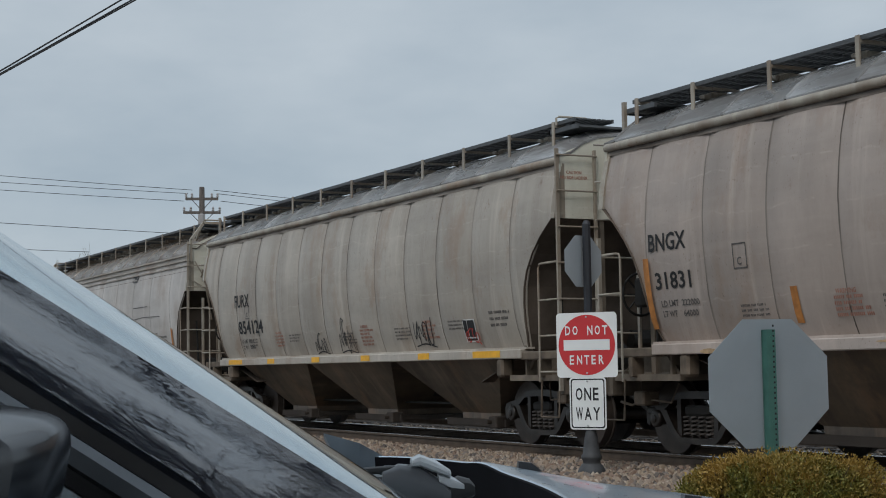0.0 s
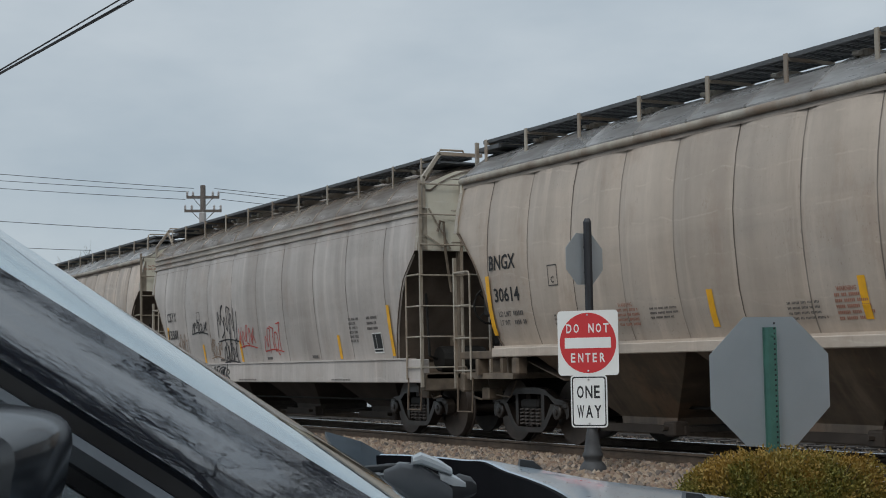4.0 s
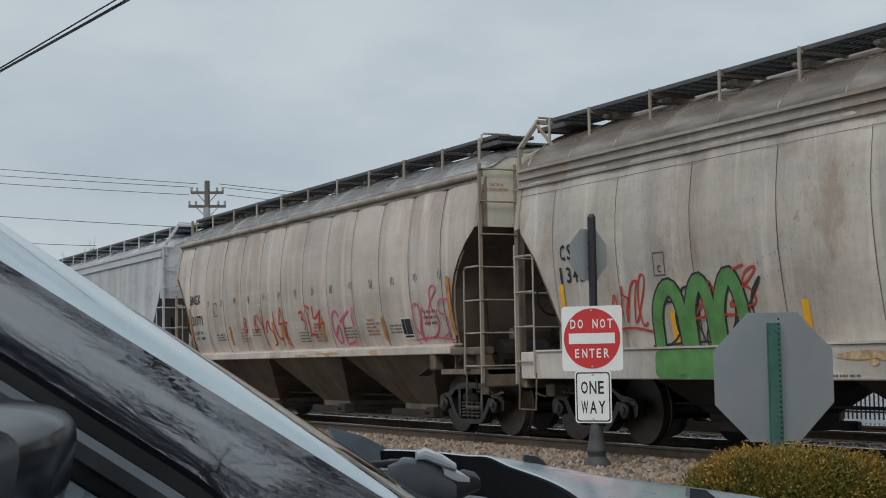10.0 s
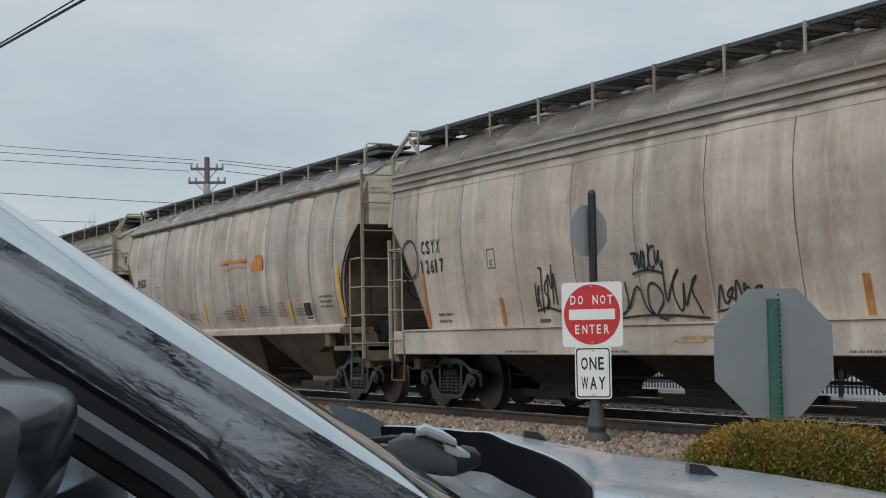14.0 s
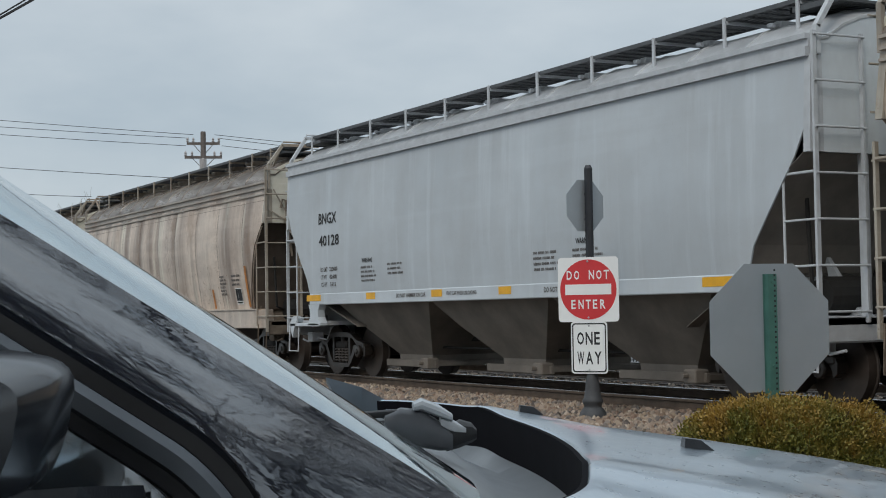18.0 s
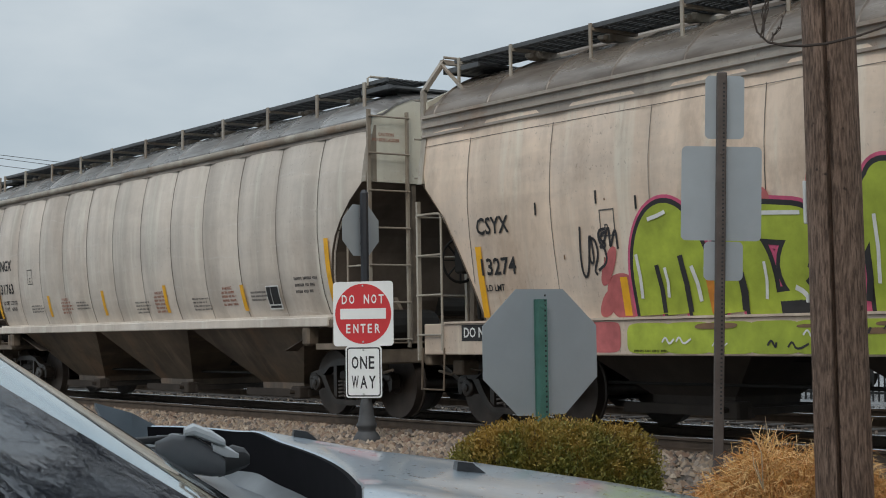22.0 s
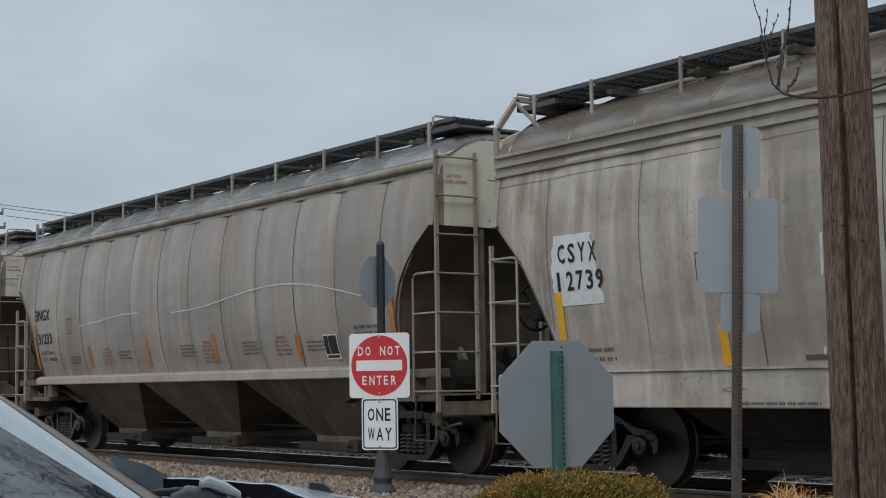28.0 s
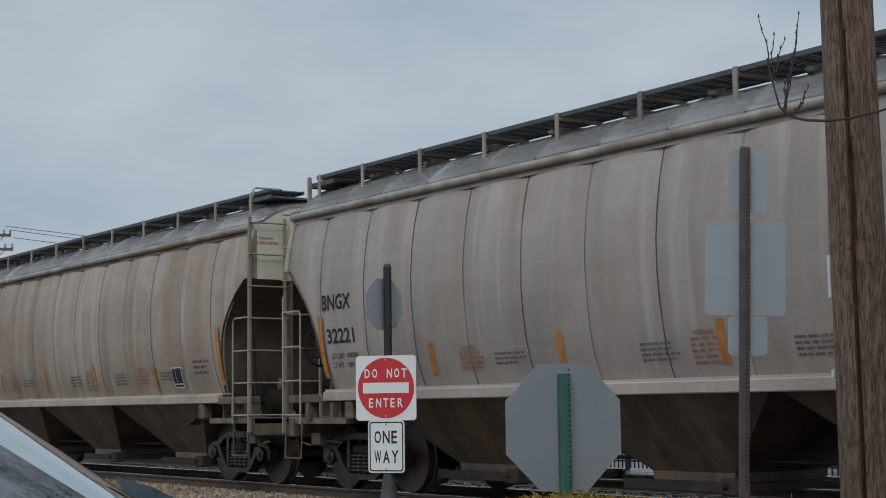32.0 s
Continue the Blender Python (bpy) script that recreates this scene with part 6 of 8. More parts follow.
g.add([(x, -0.0765, z + z2) for x, z in o] + [(x, -0.0765, z + z2) for x, z in i_], [(i, (i + 1) % n_, n_ + (i + 1) % n_, n_ + i) for i in range(n_)])
part("border", g, M_SIGNBLACK, ow, "black border")
for w_, z_ in (("ONE", z2 + 0.035), ("WAY", z2 - 0.195)):
    for i, ch in enumerate(w_):
        g = Geo()
        vs, fs = letters(ch, 0.15, 0.088 if ch not in "E" else 0.072)
        g.add([(-0.152 + i * 0.108 + a, -0.0768, z_ + b) for a, b in vs], fs)
        part("letter", g, M_SIGNBLACK, ow, "black letter")
for z in (zc + 0.33, zc - 0.33, z2 + 0.26, z2 - 0.26):
    g = Geo()
    g.lathe([(0.012, 0), (0.012, 0.006), (0.006, 0.009)], 8, "y")
    part("bolt", g, M_BOLT, sign, "", False, pose(0, -0.079, z, 0, 0, 180))
g = Geo()
g.prism([(x, z + 2.51) for x, z in octagon(0.61)], 0.062, 0.066)
stop_s = part("stop_plate", g, M_ALU, sign, "bare metal back of a small octagonal stop sign", False, pose(0, 0, 0, 0, 0, 66.5))
for z in (0.75, 1.32, 1.68):
    part("bracket", Geo().box(-0.03, 0.03, -0.071, 0.05, z - 0.015, z + 0.015), M_POST, sign)
for z in (2.35, 2.65):
    part("bracket", Geo().box(-0.015, 0.015, -0.04, 0.065, z - 0.01, z + 0.01), M_POST, sign, "", False, pose(0, 0, 0, 0, 0, 66.5))

# big stop sign seen from behind, on a green channel post
stop = empty("stop_sign", pose(-7.09, 5.875, 0.0, 0, 0, 75.5), "octagonal stop sign seen from its bare metal back", "stop sign")
g = Geo()
g.prism([(x, z + 1.226) for x, z in octagon(0.762)], 0.03, 0.034)
part("plate", g, M_ALU, stop, "bare grey metal back")
g = Geo()
sec = [(-0.042, 0.026), (-0.030, 0.026), (-0.022, -0.012), (0.022, -0.012), (0.030, 0.026), (0.042, 0.026), (0.042, 0.020), (0.034, 0.020), (0.027, -0.018), (-0.027, -0.018), (-0.034, 0.020), (-0.042, 0.020)]
g.prism(sec, -0.3, 1.545, "xy")
post = part("channel_post", g, M_GREENPOST, stop, "green punched channel post")
hole = Geo().box(0.008, 0.019, -0.0187, -0.0180, -0.006, 0.006).mesh("punched_hole")
for i in range(36):
    put("punched_hole", hole, M_SIGNBLACK, post, "", pose(0, 0, 0.5 + i * 0.0305))
for z in (1.50, 1.0):
    g = Geo()
    g.lathe([(0.011, -0.026), (0.011, -0.018), (0.008, -0.016)], 8, "y", (0, 0, z))
    part("bolt", g, M_GREENPOST, stop)

# brown post with the backs of three parking signs
bp = empty("sign_post", pose(-8.34, 8.64, 0.0, 0.4, 1.9, 52), "leaning brown punched post carrying three grey sign backs", "sign post")
g = Geo()
g.box(-0.038, 0.038, -0.032, 0.032, 0.0, 3.36, 0.008)
post = part("post", g, M_BROWNPOST, bp, "brown square post with punched holes")
hole = Geo().box(0.006, 0.022, -0.0335, -0.031, -0.007, 0.007).mesh("punched_hole")
for i in range(80):
    put("punched_hole", hole, M_SIGNBLACK, post, "", pose(0, 0, 0.7 + i * 0.0325))
for w, h, z, x, nm in ((0.305, 0.50, 3.09, 0.03, "upper"), (0.625, 0.74, 2.41, 0.01, "large"), (0.305, 0.305, 1.88, 0.03, "lower")):
    g = Geo()
    g.prism([(q + x, r + z) for q, r in rounded(w, h, 0.04)], 0.036, 0.040)
    part("sign_plate", g, M_ALU, bp, "bare grey metal sign back")
    g = Geo()
    for dz in (h / 2 - 0.06, -h / 2 + 0.06):
        g.lathe([(0.012, -0.04), (0.012, -0.03)], 8, "y", (x - 0.01, 0, z + dz))
    part("bolt", g, M_BROWNPOST, bp)

# ---- poles and wires ----
def wood_mat(name, a, b):
    m, n, l, p = node_mat(name)
    grain = noise_tex(n, l, 12, 7, (3.0, 3.0, 0.42), rough=0.75)
    fine = noise_tex(n, l, 40, 4, (2.2, 2.2, 0.30))
    spot = noise_tex(n, l, 11, 3, (1, 1, 0.8))
    c = mixc(n, l, ramp(n, l, grain, 0.35, 0.65), a, b)
    c = mixc(n, l, scaled(n, l, ramp(n, l, fine, 0.45, 0.62), 0.75), c, tuple(x * 0.5 for x in a))
    c = mixc(n, l, ramp(n, l, spot, 0.68, 0.74), c, tuple(x * 0.35 for x in a))
    l.new(c, p.inputs["Base Color"])
    p.inputs["Roughness"].default_value = 0.85
    bump(n, l, p, grain, 1.0, 0.03)
    return m


M_POLE = wood_mat("weathered_pole_timber", (0.15, 0.092, 0.064), (0.43, 0.285, 0.21))
M_POLEFAR = wood_mat("grey_pole_timber", (0.13, 0.11, 0.10), (0.22, 0.19, 0.17))
M_WIRE = plain("black_cable", (0.02, 0.02, 0.022), 0.6, 0, 0.1, 3)
M_INS = plain("grey_porcelain", (0.35, 0.33, 0.32), 0.4, 0, 0.1, 5)

up = empty("utility_pole", pose(-5.44, 6.62, 0.0, -0.8, -1.1, 0), "weathered brown timber utility pole with a long drying crack", "utility pole")
g = Geo()
rows = []
for i in range(41):
    z = -0.2 + i * 0.3
    ring = []
    for j in range(73):
        a = 2 * math.pi * j / 72
        d = math.degrees(a) % 360
        r = 0.157 - 0.0035 * z + 0.004 * noise.noise((math.cos(a) * 3, math.sin(a) * 3, z * 0.4))
        c0 = 297 + 4 * math.sin(z * 0.8) + 2 * math.sin(z * 3.1)
        if abs(d - c0) < 2.6:
            r -= 0.06
        ring.append((r * math.cos(a), r * math.sin(a), z))
    rows.append(ring)
g.grid(rows)
part("trunk", g, M_POLE, up, "", True)
for z, h, dx in ((1.93, 0.24, -0.150), (1.49, 0.045, -0.152)):
    g = Geo()
    g.box(dx - 0.012, dx + 0.012, -0.075, -0.035, z, z + h, 0.004)
    part("tag_strip", g, M_WHITEMARK, up, "pale plastic strip nailed to the pole")
g = Geo()
tw = lambda x, y, z: (x + 5.44, y - 6.62, z)
g.tube([tw(-5.60, 6.13, 3.24), tw(-5.575, 6.15, 3.07), tw(-5.555, 6.165, 2.96), tw(-5.51, 6.20, 2.90), tw(-5.45, 6.26, 2.878), tw(-5.37, 6.33, 2.868), tw(-5.28, 6.40, 2.872), tw(-5.16, 6.50, 2.90), tw(-5.03, 6.60, 2.945), tw(-4.85, 6.75, 2.95)], [0.004, 0.005, 0.006, 0.007, 0.008, 0.008, 0.008, 0.007, 0.006, 0.005], 5)
for bx, by, bz, tips in ((-5.58, 6.15, 3.10, ((-5.62, 6.11, 3.47), (-5.57, 6.15, 3.36), (-5.53, 6.19, 3.33))), (-5.535, 6.18, 2.93, ((-5.52, 6.19, 3.12), (-5.48, 6.23, 3.30), (-5.455, 6.25, 3.47), (-5.47, 6.24, 3.40))), (-5.50, 6.21, 2.90, ((-5.46, 6.25, 2.98), (-5.43, 6.27, 3.06)))):
    for tx, ty, tz in tips:
        pts = [tw(bx + (tx - bx) * u + 0.012 * math.sin(u * 8 + tz * 30), by + (ty - by) * u, bz + (tz - bz) * u) for u in (0, 0.2, 0.4, 0.6, 0.8, 1.0)]
        g.tube(pts, [0.004, 0.0038, 0.0034, 0.003, 0.0026, 0.002], 4)
        for p_ in pts[1:]:
            g.lathe([(0.001, 0), (0.006, 0.007), (0.001, 0.024)], 5, "z", p_)
part("vine_twig", g, plain("bare_twig_bark", (0.075, 0.055, 0.045), 0.8, 0, 0.2, 20), up, "bare budding twig caught on the pole")

# distant power pole with two cross arms
pp = empty("power_pole", pose(-66.4, 22.2, 0.0), "distant grey timber power pole with two cross arms and insulators", "power pole")
g = Geo()
g.lathe([(0.17, 0), (0.12, 9.75), (0.11, 9.8)], 10, "z")
part("pole", g, M_POLEFAR, pp)
ax = Vector((0.33, 0.94, 0))
for z, w in ((9.25, 0.75), (8.62, 0.85)):
    g = Geo()
    a = ax * w
    g.bar((-a.x, -a.y, z), (a.x, a.y, z), 0.10, 0.12)
    arm = part("cross_arm", g, M_POLEFAR, pp)
    g = Geo()
    for u in (-0.95, -0.6, 0.6, 0.95):
        q = ax * (w * u)
        g.lathe([(0.03, z + 0.06), (0.07, z + 0.10), (0.04, z + 0.16), (0.065, z + 0.20), (0.02, z + 0.27)], 8, "z", (q.x, q.y, 0))
    part("insulator", g, M_INS, arm)
    g = Geo()
    for s in (-1, 1):
        q = ax * (w * 0.6 * s)
        g.bar((0, 0, z - 0.55), (q.x, q.y, z - 0.04), 0.04, 0.03)
    part("arm_brace", g, M_POLEFAR, arm)
g = Geo()
g.lathe([(0.02, 8.0), (0.16, 8.05), (0.16, 8.5), (0.02, 8.55)], 10, "z", (0.25, -0.1, 0))
part("transformer", g, M_INS, pp)


def cable(name, a, b, sag, r, label):
    pts = []
    for i in range(25):
        u = i / 24
        p = Vector(a).lerp(Vector(b), u)
        pts.append((p.x, p.y, p.z - sag * 4 * u * (1 - u)))
    tagged(part(name, Geo().tube(pts, r, 5), M_WIRE), label, "cable", "overhead cables")


for a_, b_, sag in (((-66.54, 21.8, 9.66), (-76.9, 2.0, 11.95), 0.10), ((-66.6, 21.6, 9.50), (-76.9, 2.0, 11.45), 0.10), ((-66.65, 21.45, 9.15), (-76.9, 2.0, 11.1), 0.10),
                    ((-66.24, 22.7, 9.66), (-54.0, 55.5, 6.9), 0.3), ((-66.2, 22.85, 9.50), (-54.0, 55.5, 6.4), 0.3), ((-66.12, 23.0, 9.15), (-54.0, 55.5, 6.2), 0.3)):
    cable("power_line", a_, b_, sag, 0.013, "thin black power line strung from the pole")
cable("phone_line", (-66.4, 22.2, 7.60), (-76.9, 2.0, 9.55), 0.10, 0.014, "black telephone cable below the power lines")
cable("phone_line", (-87.17, 22.38, 8.38), (-99.1, 15.2, 9.75), 0.1, 0.016, "black telephone cable below the power lines")
for i, (z0, z1) in enumerate(((0.0, 0.0), (-0.075, -0.16), (-0.055, -0.12))):
    a_, b_ = Vector((-29.43, 5.81, 7.18 + z0)), Vector((-28.89, 8.07, 8.70 + z1))
    w_ = b_ - a_
    cable("service_cable", a_ - w_ * 4.6, b_ + w_ * 2.0, 0.0, 0.017, "thick black service cable overhead")

# ---- plants ----
def leaf_mat(name, cols, rough=0.6):
    m, n, l, p = node_mat(name)
    g_ = n.new("ShaderNodeNewGeometry")
    r = n.new("ShaderNodeValToRGB")
    e = r.color_ramp.elements
    e[0].position, e[0].color = 0.0, (*cols[0], 1)
    e[1].position, e[1].color = 1.0, (*cols[-1], 1)
    for i, c in enumerate(cols[1:-1]):
        q = e.new((i + 1) / (len(cols) - 1))
        q.color = (*c, 1)
    l.new(g_.outputs["Random Per Island"], r.inputs[0])
    c = mixc(n, l, scaled(n, l, noise_tex(n, l, 3.0, 3), 0.35), r.outputs[0], cols[0])
    l.new(c, p.inputs["Base Color"])
    p.inputs["Roughness"].default_value = rough
    return m


def bush_leaf_mat():
    """Leaves that turn bronze towards the bush's clipped top."""
    m = leaf_mat("boxwood_leaves", [(0.085, 0.10, 0.018), (0.19, 0.185, 0.03), (0.32, 0.265, 0.05), (0.22, 0.20, 0.035)])
    n, l = m.node_tree.nodes, m.node_tree.links
    p = n["Principled BSDF"]
    green = p.inputs["Base Color"].links[0].from_socket
    c = n.new("ShaderNodeTexCoord")
    sp = n.new("ShaderNodeSeparateXYZ")
    l.new(c.outputs["Object"], sp.inputs[0])
    patch = noise_tex(n, l, 5.0, 4)
    ad = n.new("ShaderNodeMath")
    ad.operation = "ADD"
    l.new(scaled(n, l, sp.outputs[2], 0.55), ad.inputs[0])
    l.new(patch, ad.inputs[1])
    l.new(mixc(n, l, scaled(n, l, ramp(n, l, ad.outputs[0], 0.82, 1.12), 0.7), green, (0.47, 0.255, 0.05)), p.inputs["Base Color"])
    return m


M_LEAF = bush_leaf_mat()
M_TWIG = plain("brown_twig", (0.10, 0.07, 0.045), 0.8, 0, 0.25, 20)
M_STRAW = leaf_mat("dry_grass_blades", [(0.52, 0.22, 0.06), (0.78, 0.46, 0.15), (0.90, 0.68, 0.34), (0.62, 0.27, 0.07), (0.86, 0.56, 0.22)], 0.7)


def leaf(geo, p, d, s, r):
    d = Vector(d).normalized()
    side = d.cross(Vector((r.uniform(-1, 1), r.uniform(-1, 1), r.uniform(-1, 1)))).normalized()
    p = Vector(p)
    geo.add([p, p + d * s * 0.45 + side * s * 0.28, p + d * s, p + d * s * 0.45 - side * s * 0.28], [(0, 1, 2), (0, 2, 3)])


def bush(x, y, rx, ry, h, rot, n, seed):
    r = random.Random(seed)
    ob = empty("bush", pose(x, y, 0, 0, 0, rot), "clipped low boxwood bush with olive green and bronze leaves", "bush")
    tw, lf = Geo(), Geo()
    bumps = [(r.uniform(0, 6.28), r.uniform(0.2, 1.0), r.uniform(0.05, 0.14)) for i in range(14)]
    for i in range(n):
        a, u = r.uniform(0, 2 * math.pi), r.random()
        el = math.asin(u ** 0.75)
        k = 0.92 + 0.5 * sum(b * math.exp(-((math.atan2(math.sin(a - c), math.cos(a - c))) ** 2 + (el - e) ** 2) / 0.12) for c, e, b in bumps) - 0.06
        k *= r.uniform(0.72, 1.0) ** 0.6
        p = Vector((rx * k * math.cos(a) * math.cos(el) ** 0.6, ry * k * math.sin(a) * math.cos(el) ** 0.6, 0.10 + (h - 0.10) * k * math.sin(el)))
        out = Vector((p.x / rx, p.y / ry, p.z / h * 0.9 + 0.4)).normalized()
        if i % 24 == 0:
            tw.tube([p * 0.45, p * 0.8, p + out * 0.02], [0.007, 0.005, 0.002], 4)
        for j in range(4):
            q = p + Vector((r.gauss(0, 0.02), r.gauss(0, 0.02), r.gauss(0, 0.02)))
            d = out + Vector((r.gauss(0, 0.6), r.gauss(0, 0.6), r.gauss(0, 0.6)))
            leaf(lf, q, d, r.uniform(0.012, 0.024), r)
    part("branchwork", tw, M_TWIG, ob, "brown twigs")
    part("foliage", lf, M_LEAF, ob, "small olive and bronze leaves")
    return ob


bush(-6.576, 5.436, 0.73, 0.55, 0.955, 50, 33000, 5)


def straw(x, y, rad, h, n, seed, name="ornamental_grass", label="dry golden ornamental grass clump"):
    r = random.Random(seed)
    ob = empty(name, pose(x, y, 0), label, "grass")
    g = Geo()
    for i in range(n):
        a, q = r.uniform(0, 6.28), rad * 0.9 * math.sqrt(r.random())
        bx, by = q * math.cos(a), q * math.sin(a)
        lump = 0.80 + 0.14 * math.sin(bx * 11 + 1.3) * math.sin(by * 9 + seed) + 0.10 * noise.noise((bx * 7, by * 7, seed))
        hh = h * max(0.30, 1 - (q / rad) ** 2.6) * lump * r.uniform(0.45, 0.92)
        a2 = r.uniform(0, 6.28)
        lean = r.uniform(0.04, 0.26) * rad
        curl = r.uniform(0.0, 0.45)
        side = r.gauss(0, 0.05)
        pts = []
        for u, up in ((0, 0.0), (0.4, 0.62), (0.75, 1.0), (1.0, 1.0 - curl)):
            pts.append(Vector((bx + lean * u ** 1.5 * math.cos(a2) - side * u * u * math.sin(a2), by + lean * u ** 1.5 * math.sin(a2) + side * u * u * math.cos(a2), hh * up)))
        w = r.uniform(0.002, 0.0045)
        sd = Vector((-math.sin(a2), math.cos(a2), 0)) * w
        g.add([pts[0] - sd, pts[0] + sd, pts[1] - sd, pts[1] + sd, pts[2] - sd * 0.7, pts[2] + sd * 0.7, pts[3]], [(0, 1, 3, 2), (2, 3, 5, 4), (4, 5, 6)])
    # matted tips over the mound
    for i in range(n):
        a, v = r.uniform(0, 6.28), r.random() ** 0.8
        q = rad * math.sqrt(v) * 0.96
        bx, by = q * math.cos(a), q * math.sin(a)
        top = h * max(0.25, 1 - (q / rad) ** 2.6) * (0.80 + 0.14 * math.sin(bx * 11 + 1.3) * math.sin(by * 9 + seed) + 0.10 * noise.noise((bx * 7, by * 7, seed)))
        p0 = Vector((bx, by, top * r.uniform(0.45, 1.0)))
        d = Vector((math.cos(a) * 0.5 * q / rad, math.sin(a) * 0.5 * q / rad, 0.35)) + Vector((r.gauss(0, 0.7), r.gauss(0, 0.7), r.gauss(0, 0.45)))
        d.normalize()
        e = Vector((r.gauss(0, 0.5), r.gauss(0, 0.5), -0.5)).normalized()
        ln = r.uniform(0.05, 0.14)
        p1, p2 = p0 + d * ln, p0 + d * ln * 1.6 + e * ln * 0.7
        sd = d.cross(e).normalized() * r.uniform(0.0014, 0.0034)
        g.add([p0 - sd, p0 + sd, p1 + sd, p1 - sd, p2], [(0, 1, 2, 3), (3, 2, 4)])
    part("blades", g, M_STRAW, ob, "dry straw-coloured blades")
    s = Geo()
    for i in range(6):
        a, q = r.uniform(0, 6.28), rad * r.uniform(0.2, 1.0)
        p = Vector((q * math.cos(a), q * math.sin(a), h * 0.6))
        for j in range(3):
            e = p + Vector((r.uniform(-0.09, 0.09), r.uniform(-0.09, 0.09), r.uniform(0.16, 0.36)))
            s.tube([p, p.lerp(e, 0.5) + Vector((r.uniform(-0.03, 0.03), r.uniform(-0.03, 0.03), 0.03)), e], [0.004, 0.003, 0.0015], 4)
    part("stalk", s, plain("pale_dry_stalk", (0.62, 0.47, 0.30), 0.7, 0, 0.2, 9) if seed == 11 else M_STRAW, ob, "thin bare forked stalks")
    return ob


straw(-6.08, 6.98, 0.74, 0.77, 30000, 11)
straw(-5.05, 7.2, 0.42, 0.62, 7000, 14, "ornamental_grass", "dry golden ornamental grass clump")
straw(-6.95, 7.7, 0.35, 0.42, 900, 12, "dry_weeds", "sparse dry weeds in the gravel")
straw(-6.75, 6.35, 0.22, 0.20, 500, 13, "dry_weeds", "sparse dry weeds in the gravel")


def bare_tree(x, y, h, seed, spread=0.5, label="bare leafless distant tree", fine=False):
    r = random.Random(seed)
    ob = empty("bare_tree", pose(x, y, 0), label, "tree")
    t, c = Geo(), Geo()
    t.tube([(0, 0, 0), (0.05, 0.02, h * 0.3), (0, 0.05, h * 0.55)], [h * 0.022, h * 0.016, h * 0.010], 7)

    def limb(p, d, ln, rad, depth):
        mid = p + d * ln * 0.5 + Vector((r.gauss(0, 1), r.gauss(0, 1), r.gauss(0, 0.5))) * ln * 0.06
        e = p + d * ln
        c.tube([p, mid, e], [rad, rad * 0.8, rad * 0.55], 4, False)
        if depth:
            for i in range(4 if depth > 1 else 7 if fine else 5):
                nd = (d + Vector((r.gauss(0, spread), r.gauss(0, spread), r.gauss(0.1, spread * 0.6)))).normalized()
                limb(p.lerp(e, r.uniform(0.3, 1.0)), nd, ln * r.uniform(0.5, 0.75), rad * 0.55, depth - 1)
    for i in range(13 if fine else 6):
        a = r.uniform(0, 6.28)
        limb(Vector((0, 0, h * r.uniform(0.28, 0.55))), Vector((math.cos(a) * 0.7, math.sin(a) * 0.7, 1)).normalized(), h * 0.30, h * (0.0036 if fine else 0.007), 4 if fine else 3)
    part("trunk", t, M_TWIG, ob)
    part("crown", c, M_TWIG, ob, "bare branches and twigs")
    return ob


bare_tree(-84.0, 26.0, 8.8, 21)
bare_tree(-95.0, 22.5, 9.0, 22)
bare_tree(-70.0, 25.8, 8.4, 24)
# bare trees round the lot behind the camera, mirrored in the parked car
for i, (x, y, h) in enumerate(((7.5, -9.0, 9.5), (13.0, -5.0, 10.5), (3.0, -13.0, 10.0), (16.0, 3.0, 9.0), (9.0, -15.0, 11.0), (19.0, -9.0, 11.0), (12.0, 9.0, 8.0), (4.6, -1.4, 13.5), (8.0, 4.0, 14.0), (6.5, -7.0, 15.0), (11.5, -1.2, 15.5), (3.2, -5.2, 14.0), (6.2, 7.5, 13.0))):
    bare_tree(x, y, h, 50 + i, 0.55, "bare leafless tree beside the parking lot", i > 6)

# ---- beyond the tracks ----
M_FENCE = plain("black_iron_fence", (0.02, 0.021, 0.022), 0.5, 0.2, 0.1, 5)
fence = empty("picket_fence", pose(0, 21.5, 0), "black iron picket fence beyond the tracks", "fence")
picket = Geo().box(-0.012, 0.012, -0.012, 0.012, 0.05, 1.25).mesh("picket")
for i in range(280):
    put("picket", picket, M_FENCE, fence, "", pose(-44 + i * 0.125, 0, 0))
g = Geo()
g.box(-44, -9, -0.02, 0.02, 0.18, 0.22)
g.box(-44, -9, -0.02, 0.02, 1.08, 1.12)
part("fence_rail", g, M_FENCE, fence)
for i in range(15):
    g = Geo()
    g.box(-0.035, 0.035, -0.035, 0.035, 0.0, 1.35)
    part("fence_post", g, M_FENCE, fence, "", False, pose(-44 + i * 2.5, 0.03, 0))

